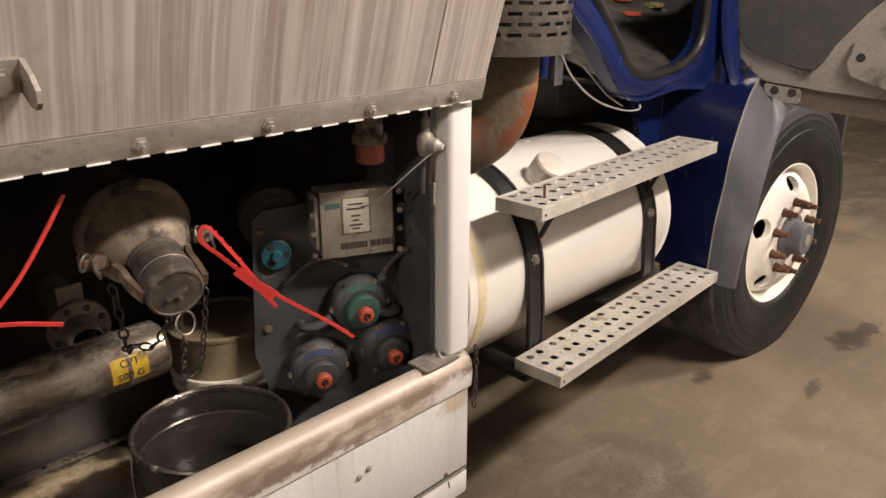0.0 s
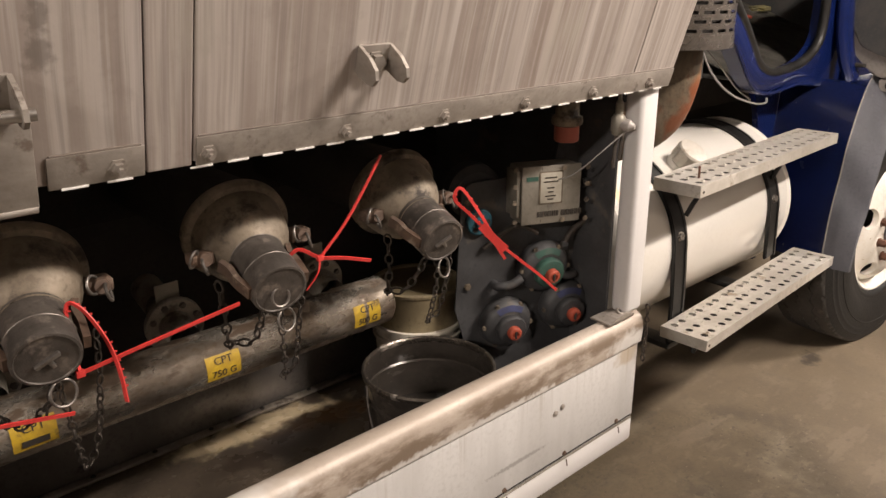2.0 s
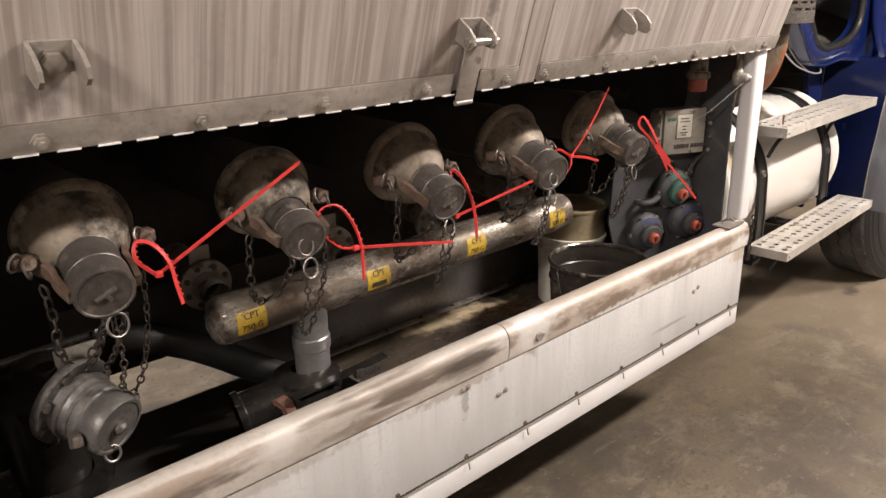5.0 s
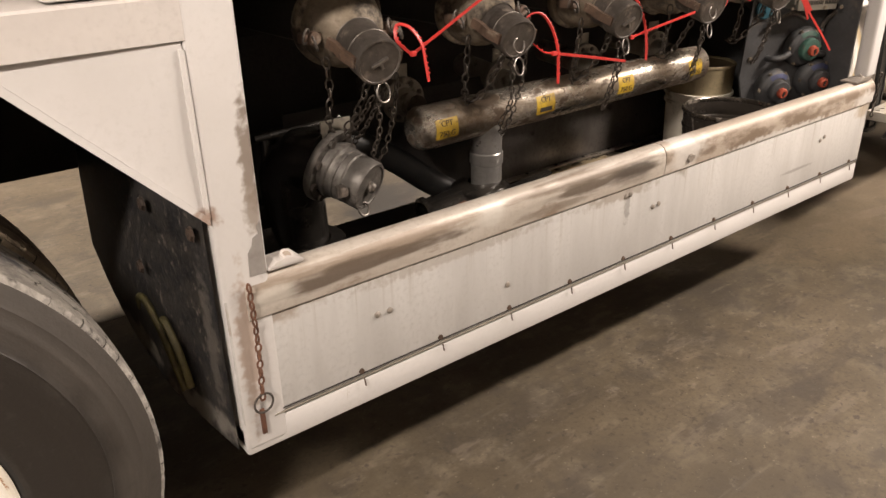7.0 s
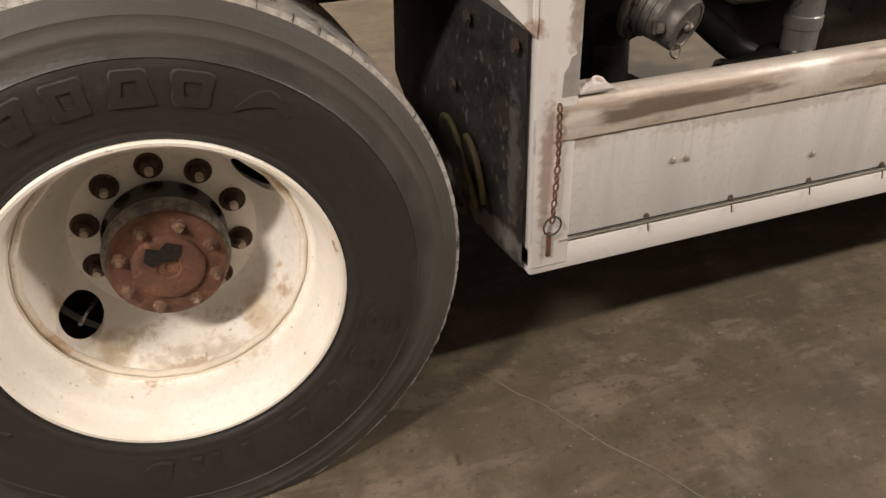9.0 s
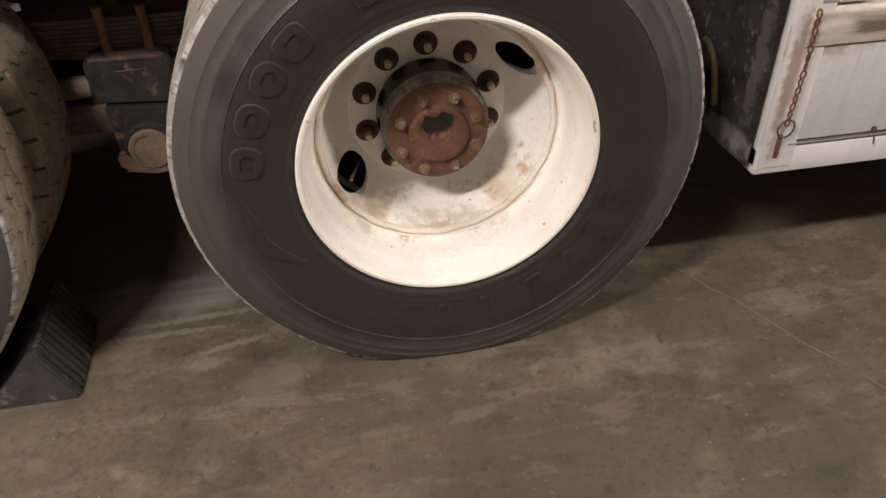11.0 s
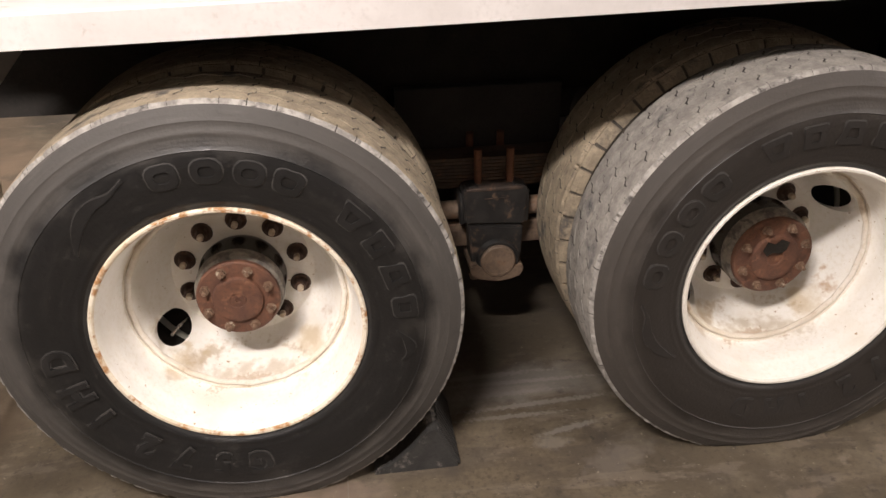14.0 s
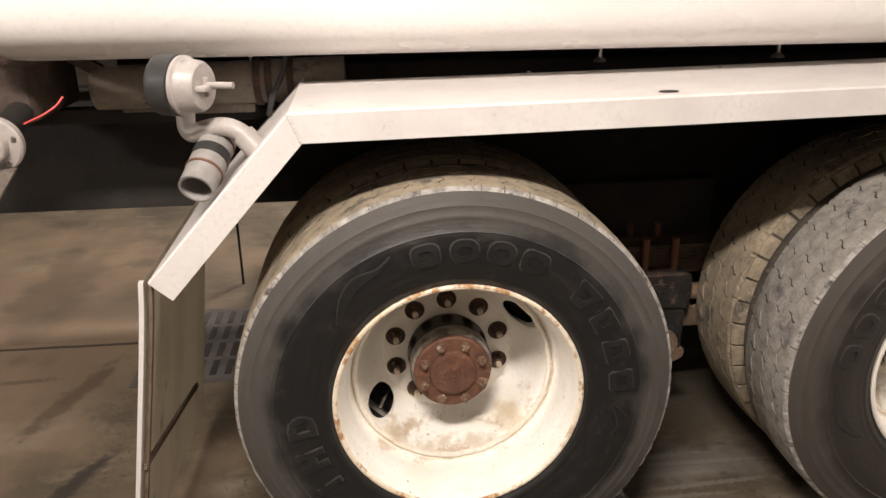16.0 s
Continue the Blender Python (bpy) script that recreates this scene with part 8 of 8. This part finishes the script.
tie([(-1.290, 0.06, 1.016), (-1.178, 0.055, 1.034), (-1.050, 0.05, 1.053)], [[(-1.238, 0.05, 0.955), (-1.240, 0.052, 1.000), (-1.248, 0.058, 1.050), (-1.268, 0.07, 1.100), (-1.286, 0.08, 1.112), (-1.292, 0.07, 1.065), (-1.290, 0.06, 1.018)]])
tie([(-0.893, 0.06, 1.086), (-0.845, 0.055, 1.135), (-0.805, 0.05, 1.190), (-0.770, 0.045, 1.245)], [[(-0.800, 0.045, 1.062), (-0.850, 0.05, 1.078), (-0.893, 0.06, 1.087), (-0.925, 0.075, 1.105), (-0.945, 0.085, 1.085)], [(-0.893, 0.06, 1.086), (-0.903, 0.055, 1.062), (-0.924, 0.06, 1.036)]])
tie([(-0.500, 0.055, 1.040), (-0.420, 0.05, 0.972), (-0.350, 0.045, 0.915), (-0.292, 0.04, 0.862)], [[(-0.498, 0.055, 1.042), (-0.535, 0.07, 1.085), (-0.562, 0.085, 1.118), (-0.552, 0.08, 1.140), (-0.525, 0.065, 1.100), (-0.470, 0.05, 1.010)], [(-0.515, 0.055, 1.055), (-0.480, 0.05, 1.012), (-0.452, 0.05, 0.975)]])

bm = bmesh.new()
sweep(bm, smooth_path([(-0.520, 0.052, 1.062), (-0.490, 0.048, 1.030), (-0.455, 0.046, 0.998)], 5), [(-0.0011, -0.0085), (0.0011, -0.0085), (0.0011, 0.0085), (-0.0011, 0.0085)], up=(0.15, -0.25, 0.9))
solid("seal_tag", bm, REDTIE, "flat pinkish red seal tag on the tie", "seal tag")

# pails
pail = thing("plastic_pail", (-0.340, 0.475, 0.42), "cream plastic pail with a dirty lid and red label", "pail")
M = Matrix.Translation((-0.340, 0.475, 0.421))
part("body", turned([(0, 0), (0.106, 0), (0.108, 0.004), (0.114, 0.205), (0.122, 0.207), (0.122, 0.216), (0.116, 0.218), (0.116, 0.236), (0.124, 0.238), (0.124, 0.248), (0.118, 0.250)], 56, M), PAIL, pail)
part("upper_wall", turned([(0.118, 0.250), (0.117, 0.262), (0.119, 0.330), (0.119, 0.345)], 56, M), PAILTOP, pail, "yellowed translucent upper wall")
part("lid", turned([(0.119, 0.340), (0.1215, 0.343), (0.1215, 0.350), (0.117, 0.353), (0.110, 0.351), (0.108, 0.346), (0.05, 0.346), (0, 0.347)], 56, M), PAILTOP, pail, "dirt-stained cream lid")
bm = bmesh.new()
cols = []
for i in range(11):
    a = math.radians(205 + 46 * i / 10)
    cols.append([bm.verts.new((-0.340 + (0.1092 + 0.029 * h) * math.cos(a), 0.475 + (0.1092 + 0.029 * h) * math.sin(a), 0.421 + h)) for h in (0.05, 0.195)])
for p, q in zip(cols, cols[1:]):
    bm.faces.new((p[0], q[0], q[1], p[1]))
lab = part("label", bm, PAPER, pail, "white paper label with red bars")
for h0, h1 in ((0.182, 0.192), (0.118, 0.128), (0.052, 0.062)):
    bm = bmesh.new()
    cols = []
    for i in range(11):
        a = math.radians(206 + 44 * i / 10)
        cols.append([bm.verts.new((-0.340 + (0.1100 + 0.029 * h) * math.cos(a), 0.475 + (0.1100 + 0.029 * h) * math.sin(a), 0.421 + h)) for h in (h0, h1)])
    for p, q in zip(cols, cols[1:]):
        bm.faces.new((p[0], q[0], q[1], p[1]))
    part("red_bar", bm, ORANGE, lab, smooth=False)

bucket = thing("metal_bucket", (-0.507, 0.235, 0.42), "black enamelled metal bucket standing on the tray", "bucket")
M = Matrix.Translation((-0.507, 0.235, 0.421)) @ Matrix.Diagonal((1, 1, 0.93, 1))
part("shell", turned([(0, 0.004), (0.136, 0.004), (0.138, 0.0), (0.140, 0.004), (0.150, 0.20), (0.1535, 0.203), (0.1535, 0.209), (0.150, 0.212), (0.151, 0.255), (0.149, 0.255), (0.148, 0.214), (0.1505, 0.209), (0.1505, 0.204), (0.147, 0.200), (0.138, 0.010), (0, 0.010)], 64, M), BUCKETM, bucket)
part("rolled_rim", turned([(0.150, 0.255), (0.155, 0.257), (0.158, 0.262), (0.158, 0.267), (0.155, 0.271), (0.151, 0.271), (0.148, 0.267), (0.148, 0.258)], 64, M), BUCKETRIM, bucket, "worn bare rolled rim")
part("liquid", turned([(0.1425, 0.105), (0.08, 0.1055), (0, 0.1055)], 48, M), ENAMEL, bucket, "dark oily liquid")
bm = bmesh.new()
tube(bm, [(-0.655, 0.28, 0.655), (-0.668, 0.255, 0.60), (-0.672, 0.22, 0.55), (-0.655, 0.17, 0.51), (-0.60, 0.115, 0.495), (-0.53, 0.085, 0.50)], 0.0026, 6, 6)
part("handle", bm, CAP, bucket, "thin wire bail")

# ---- valve panel with its meter box ----
ANG = math.radians(22)
PU, PN = Vector((math.cos(ANG), -math.sin(ANG), 0)), Vector((-math.sin(ANG), -math.cos(ANG), 0))
PANEL = Matrix.Translation((-0.17, 0.17, 0)) @ Matrix((PU.to_4d(), (-PN).to_4d(), (0, 0, 1, 0), (0, 0, 0, 1))).transposed()
for i in range(3):
    PANEL[3][i] = 0.0
PANEL[3][3] = 1.0
PANEL.translation = (-0.17, 0.17, 0)


def on(u, n, z):
    """A point of the panel: u along it, n out of its face."""
    return Vector((-0.17, 0.17, 0)) + PU * u + PN * n + Vector((0, 0, z))


panel = thing("valve_panel", on(0, -0.06, 0.6), "grey painted valve panel standing inside the cabinet", "panel")
bm = bmesh.new()
outl = [(-0.215, 0.44), (0.18, 0.44), (0.18, 1.20), (0.06, 1.20), (0.04, 1.10), (-0.10, 1.07), (-0.185, 1.065), (-0.205, 1.045), (-0.222, 0.74), (-0.20, 0.66)]
p = [bm.verts.new(on(u, -0.060, z)) for u, z in outl]
q = [bm.verts.new(on(u, -0.068, z)) for u, z in outl]
for k in range(len(outl)):
    bm.faces.new((p[k], p[(k + 1) % len(outl)], q[(k + 1) % len(outl)], q[k]))
bm.faces.new(p[::-1])
bm.faces.new(q)
part("plate", bm, PLATE, panel, smooth=False)
part("foot", box(bmesh.new(), -0.21, 0.18, 0.062, 0.12, 0.421, 0.44, 0.002, m=PANEL), PLATE, panel)
for u, z in ((-0.19, 0.80), (-0.19, 1.02), (0.16, 0.80), (0.155, 1.16)):
    part("bolt", hexbolt(bmesh.new(), on(u, -0.060, z), PN, 0.008, 0.006), CAST, panel)
bm = bmesh.new()
tube(bm, [on(-0.02, -0.02, 0.935), on(-0.06, -0.03, 0.955), on(-0.10, -0.035, 0.945), on(-0.135, -0.045, 0.915), on(-0.15, -0.05, 0.90)], 0.0065, 10, 6)
part("grey_conduit", bm, CAP, panel)
bm = bmesh.new()
tube(bm, [on(0.100, -0.03, 1.050), on(0.122, -0.025, 1.047), on(0.142, -0.03, 1.025), on(0.146, -0.035, 0.99), on(0.125, -0.035, 0.955), on(0.085, -0.035, 0.925), on(0.060, -0.03, 0.895), on(0.045, -0.03, 0.87)], 0.0085, 10, 6)
part("loop_conduit", bm, CAP, panel, "grey conduit loop")
for e in (on(0.104, -0.028, 1.050), on(0.056, -0.030, 0.890)):
    part("conduit_nut", turned([(0.013, -0.006), (0.013, 0.008), (0.010, 0.012)], 6, along(e, e + PU)), PLATE, panel)
for u, z in ((-0.12, 0.80), (0.09, 0.805)):
    bm = bmesh.new()
    tube(bm, [on(u, -0.058, z), on(u, -0.03, z + 0.002), on(u + (0.03 if u < 0 else -0.03), -0.02, z + 0.006), on(u + (0.06 if u < 0 else -0.05), -0.02, z + 0.02)], 0.011, 10, 5)
    part("elbow_fitting", bm, PLATE, panel)

meter = thing("meter_box", on(0, 0, 0.97), "weathered aluminium meter box with a round-edged window", "meter box")
part("case", box(bmesh.new(), -0.096, 0.094, 0.002, 0.058, 0.968, 1.106, 0.004, m=PANEL), BOXAL, meter)
cover = part("cover", box(bmesh.new(), -0.099, 0.097, -0.006, 0.0015, 0.965, 1.109, 0.003, m=PANEL), BOXAL, meter, "dull aluminium cover")
part("side_lip", box(bmesh.new(), -0.112, -0.1005, 0.0, 0.05, 0.985, 1.098, 0.002, m=PANEL), BOXAL, meter)
face = part("window", box(bmesh.new(), -0.040, 0.030, -0.008, -0.0065, 1.018, 1.092, 0.0006, m=PANEL), PAPER, cover, "pale meter window")
part("window_frame", box(bmesh.new(), -0.044, 0.034, -0.0075, -0.0062, 1.015, 1.095, 0.001, m=PANEL), CAST, cover)
for z, w in ((1.080, 0.020), (1.070, 0.024), (1.055, 0.012), (1.045, 0.009), (1.035, 0.018), (1.027, 0.010)):
    part("print_bar", box(bmesh.new(), -0.007 - w, -0.007 + w, -0.0092, -0.0082, z - 0.0014, z + 0.0014, m=PANEL), INK, cover, smooth=False)
x = -0.048
for w in (0.006, 0.012, 0.008, 0.011, 0.005, 0.005, 0.006):
    part("name_bar", box(bmesh.new(), x, x + w, -0.0075, -0.0063, 0.984, 0.997, m=PANEL), INK, cover, smooth=False)
    x += w + 0.003
for w in (0.014, 0.011, 0.011, 0.010, 0.010):
    part("name_bar", box(bmesh.new(), x + 0.006, x + 0.006 + w, -0.0075, -0.0063, 0.984, 0.997, m=PANEL), INK, cover, smooth=False)
    x += w + 0.003
part("maker_mark", box(bmesh.new(), -0.086, -0.048, -0.0075, -0.0063, 1.074, 1.084, 0.0, m=PANEL), GREEN, cover, "faded green maker's mark", smooth=False)
for u in (-0.090, -0.03, 0.03, 0.088):
    for z in (0.973, 1.101):
        part("cover_screw", hexbolt(bmesh.new(), on(u, 0.006, z), PN, 0.0055, 0.004), CAST, cover)
for u in (-0.091, 0.089):
    for z in (1.02, 1.06):
        part("cover_screw", hexbolt(bmesh.new(), on(u, 0.006, z), PN, 0.0055, 0.004), CAST, cover)


meter.rotation_euler = (0, 0, math.radians(-9))


def knob(u, z, hub, tag, label):
    kb = thing("overfill_socket", on(u, -0.05, z), label, "socket", "overfill sockets")
    c = on(u, -0.058, z)
    m = along(c, c + PN + Vector((0, 0, -0.12)))
    part("base", turned([(0.066, 0.0), (0.070, 0.008), (0.068, 0.022), (0.060, 0.036), (0.050, 0.042), (0.034, 0.044)], 32, m), PLATE, kb)
    part("collar", turned([(0.036, 0.040), (0.040, 0.046), (0.040, 0.058), (0.036, 0.064), (0.026, 0.066), (0, 0.066)], 14, m), hub, kb)
    part("plug", turned([(0.017, 0.064), (0.018, 0.068), (0.018, 0.078), (0.015, 0.082), (0.009, 0.083), (0.008, 0.079), (0, 0.079)], 20, m), ORANGE, kb, "orange plug")
    part("plug_slot", box(bmesh.new(), -0.002, 0.002, -0.010, 0.010, 0.0785, 0.084, m=m), SHADEBLACK, kb, smooth=False)
    # arched tag over the collar
    bm = bmesh.new()
    up = m.to_3x3().inverted() @ Vector((0, 0, 1))
    base = math.atan2(up.y, up.x)
    cols = []
    for i in range(9):
        a = base + math.radians(-38 + 76 * i / 8)
        cols.append([bm.verts.new(m @ Vector((r * math.cos(a), r * math.sin(a), h))) for r, h in ((0.046, 0.0445), (0.060, 0.0372))])
    for s, t in zip(cols, cols[1:]):
        bm.faces.new((s[0], s[1], t[1], t[0]))
    part("tag", bm, tag, kb)
    for i in range(6):
        a = base + math.pi / 6 + math.pi / 3 * i
        part("screw", hexbolt(bmesh.new(), m @ Vector((0.063 * math.cos(a), 0.063 * math.sin(a), 0.028)), m.to_3x3() @ Vector((0, 0, 1)), 0.006, 0.006), CAST, kb)


knob(0.008, 0.838, GREEN, GREEN, "dark overfill socket with green tag and orange plug")
knob(-0.092, 0.698, PLATE, INDIGO, "dark overfill socket with blue tag and orange plug")
knob(0.074, 0.722, PLATE, INDIGO, "dark overfill socket with blue tag and orange plug")

dial = thing("teal_dial", on(-0.163, -0.05, 0.97), "round teal plastic dial on the valve panel", "dial")
c = on(-0.163, -0.058, 0.969)
part("disc", turned([(0.033, 0), (0.034, 0.006), (0.030, 0.010), (0.012, 0.010), (0.010, 0.020), (0, 0.021)], 28, along(c, c + PN)), TEAL, dial)
for k in range(3):
    a = 2 * math.pi * k / 3
    part("spoke_hole", turned([(0.007, 0.0101), (0.007, 0.0108), (0, 0.0108)], 12, along(c, c + PN) @ Matrix.Translation((0.021 * math.cos(a), 0.021 * math.sin(a), 0))), SHADEBLACK, dial)
back = thing("air_chamber", on(-0.16, -0.15, 1.1), "round dusty air chamber behind the valve panel", "air chamber")
part("drum", turned([(0, 0), (0.05, 0.0), (0.066, 0.01), (0.070, 0.03), (0.070, 0.06), (0.055, 0.075), (0, 0.08)], 32, along(on(-0.155, -0.16, 1.035), on(-0.155, 0, 1.025))), PLATE, back)

red = thing("level_sensor", (-0.146, 0.15, 1.19), "grey sensor with a pinkish red cap under the roof", "sensor")
M = Matrix.Translation((-0.146, 0.15, 1.165))
part("red_cap", turned([(0, 0), (0.026, 0), (0.029, 0.004), (0.029, 0.036), (0.026, 0.038)], 28, M), shade("faded_red_plastic", (0.46, 0.13, 0.09), (0.36, 0.10, 0.07), bump=0.05), red, "faded red cap")
part("sensor_collar", turned([(0.026, 0.036), (0.035, 0.040), (0.037, 0.046), (0.035, 0.058), (0.028, 0.062), (0.028, 0.16), (0.024, 0.235)], 28, M), CAST, red)

reg = thing("air_valve", (-0.075, 0.03, 1.2), "small brass and steel air valve beside the post", "valve")
bm = turned([(0, -0.03), (0.013, -0.028), (0.017, -0.015), (0.017, 0.010), (0.012, 0.018), (0.009, 0.02), (0.009, 0.045), (0.005, 0.05), (0.003, 0.075), (0, 0.076)], 18, Matrix.Translation((-0.092, 0.045, 1.215)))
part("body", bm, BOXAL, reg)
bm = turned([(0, 0), (0.012, 0), (0.014, 0.004), (0.014, 0.022), (0.010, 0.026), (0.006, 0.034), (0, 0.034)], 14, along((-0.092, 0.040, 1.212), (-0.072, -0.02, 1.205)))
part("nozzle", bm, BEIGE, reg)
bm = bmesh.new()
rod(bm, (-0.082, 0.04, 1.19), (-0.080, 0.045, 1.13), 0.004, 8)
rod(bm, (-0.096, 0.045, 1.20), (-0.096, 0.05, 1.11), 0.005, 8)
part("stems", bm, CAP, reg)
bm = bmesh.new()
tube(bm, [(-0.088, 0.022, 1.200), (-0.11, 0.03, 1.185), (-0.14, 0.05, 1.155), (-0.163, 0.078, 1.120), (-0.178, 0.105, 1.095), (-0.186, 0.135, 1.082)], 0.0018, 6, 8)
part("wire", bm, PVC, reg, "thin pale wire")

# dark pipework behind everything, above the manifold
loom = thing("pipe_run", (-1.2, 0.6, 1.25), "black overhead pipe run under the cabinet roof", "pipe")
for y, z, r in ((0.58, 1.29, 0.035), (0.50, 1.22, 0.022)):
    part("line", rod(bmesh.new(), (-2.40, y, z), (-0.06, y, z), r, 16), BLACK, loom)
for x in (-2.2, -1.5, -0.8):
    part("clip", boxed(x - 0.02, x + 0.02, 0.47, 0.63, 1.19, 1.40, 0.004), BLACK, loom)


# ---- fittings behind the rear fender ----
vent = thing("vent_cap_valve", (-5.02, 0.2, 1.2), "beige capped valve with a black rubber sleeve", "valve")
M = along((-5.062, 0.220, 1.208), (-4.847, 0.140, 1.204))
part("rubber_sleeve", turned([(0.060, -0.02), (0.073, -0.01), (0.077, 0.0), (0.077, 0.048), (0.070, 0.052)], 40, M), RUBBER, vent, "black rubber sleeve")
part("cap", turned([(0.070, 0.050), (0.075, 0.053), (0.076, 0.062), (0.071, 0.066), (0.068, 0.070), (0.063, 0.104), (0.057, 0.112), (0.030, 0.115), (0, 0.115)], 28, M), BEIGE, vent, "round ribbed beige cap")
for s in (0, 1):
    part("handle_bar", box(bmesh.new(), -0.045 + s * 0.02, 0.045 - s * 0.02, -0.007, 0.007, 0.112, 0.140 - s * 0.014, 0.004, m=M @ pose(0, 0, 0, 0, 0, 90 * s)), BEIGE, vent)
part("handle_tip", rod(bmesh.new(), (-4.945, 0.165, 1.212), (-4.880, 0.145, 1.212), 0.0085, 12), BEIGE, vent)

vent.location, vent.scale = (-4.984, 0.039, 1.223), (0.80, 0.80, 0.80)

line = thing("drain_tube", (-4.95, 0.08, 1.12), "beige bent drain tube fixed to the fender leg", "tube")
part("tube", tube(bmesh.new(), [(-4.995, 0.11, 1.165), (-4.994, 0.10, 1.135), (-4.982, 0.09, 1.122), (-4.955, 0.08, 1.130), (-4.915, 0.06, 1.140), (-4.885, 0.05, 1.134), (-4.862, 0.042, 1.118), (-4.846, 0.036, 1.100)], 0.0195, 16, 7), BEIGE, line)
part("collar", rod(bmesh.new(), (-4.870, 0.045, 1.124), (-4.836, 0.032, 1.088), 0.0255, 18), BEIGE, line)

pvc = thing("pvc_pipe_stub", (-4.95, 0.03, 1.06), "open grey plastic pipe stub with dark tape bands", "pipe")
a, b = Vector((-4.962, -0.035, 1.033)), Vector((-4.930, 0.091, 1.103))
m = along(a, b)
h = (b - a).length
part("pipe", turned([(0.0315, 0.0), (0.0365, 0.0), (0.0365, 0.045), (0.038, 0.047), (0.038, h), (0.030, h), (0.030, 0.01), (0.0315, 0.0)], 36, m), PVC, pvc)
for z0, z1, mat in ((0.046, 0.052, RUST), (0.080, 0.105, RUBBER), (0.128, 0.134, RUST)):
    part("band", turned([(0.038, z0), (0.0395, z0), (0.0395, z1), (0.038, z1)], 36, m, closed=True), mat, pvc)

fl = thing("flange_fitting", (-5.31, 0.0, 1.13), "beige round flange fitting with bolts", "flange")
m = along((-5.362, 0.03, 1.120), (-5.337, -0.2, 1.110))
part("disc", turned([(0.05, -0.03), (0.058, -0.02), (0.058, 0.0), (0.054, 0.004), (0.034, 0.005), (0.032, 0.03), (0.028, 0.034), (0, 0.034)], 32, m), BEIGE, fl)
for k in range(5):
    ang = 2 * math.pi * k / 5 + 0.3
    part("bolt", hexbolt(bmesh.new(), m @ Vector((0.046 * math.cos(ang), 0.046 * math.sin(ang), 0.004)), m.to_3x3() @ Vector((0, 0, 1)), 0.005, 0.004), CHROME, fl)
part("neck", rod(bmesh.new(), (-5.370, 0.03, 1.115), (-5.44, 0.40, 1.13), 0.030, 20), BLACK, fl)
bm = plate_xz(bmesh.new(), [(-5.41, 1.075), (-5.32, 1.075), (-5.385, 0.985), (-5.41, 0.985)], 0.02, 0.03)
part("bracket", bm, DUSTP, fl, smooth=False)

deck = thing("rear_pipework", (-5.2, 0.6, 1.1), "greasy pipes and brackets under the tank's rear end", "pipework")
part("cross_pipe", rod(bmesh.new(), (-5.30, 0.52, 1.160), (-4.66, 0.50, 1.175), 0.056, 28), DUSTP, deck, "dull tan pipe")
for x in (-4.885, -4.855, -4.80):
    part("clamp", turned([(0.057, -0.009), (0.062, -0.009), (0.062, 0.009), (0.057, 0.009)], 28, along((x, 0.505, 1.170), (x + 1, 0.505, 1.195)), closed=True), GRIMERUST, deck, "dark pipe clamp")
bm = bmesh.new()
tube(bm, [(-4.80, 0.42, 1.26), (-4.815, 0.40, 1.20), (-4.84, 0.38, 1.15), (-4.855, 0.40, 1.10)], 0.007, 8, 6)
part("black_cable", bm, RUBBER, deck)
bm = bmesh.new()
sweep(bm, [Vector((-5.40, 0.50, 1.28)), Vector((-5.10, 0.56, 1.08))], [(-0.02, -0.015), (0.02, -0.015), (0.02, 0.015), (-0.02, 0.015)])
part("brace", bm, GRIMERUST, deck, smooth=False)
part("angle_rail", boxed(-5.6, -4.75, 0.56, 0.62, 1.06, 1.10, 0.006), BLACK, deck)
part("housing", boxed(-5.62, -5.40, 0.35, 0.70, 1.10, 1.24, 0.02), GRIMERUST, deck, "greasy housing")
part("rail_pad", boxed(-5.24, -5.06, 0.50, 0.56, 1.098, 1.132, 0.005), DUSTP, deck)
part("ledge", boxed(-5.06, -4.90, 0.49, 0.57, 1.092, 1.116, 0.004), DUSTP, deck)
bm = bmesh.new()
tube(bm, [(-5.298, 0.275, 1.178), (-5.312, 0.262, 1.160), (-5.340, 0.25, 1.142), (-5.380, 0.24, 1.125)], 0.0024, 6, 6)
part("red_wire", bm, REDTIE, deck, "thin red wire")
bm = bmesh.new()
rod(bm, (-5.23, 1.95, 0.0), (-5.23, 1.95, 1.3), 0.006, 8)
part("drop_rod", bm, BLACK, deck)
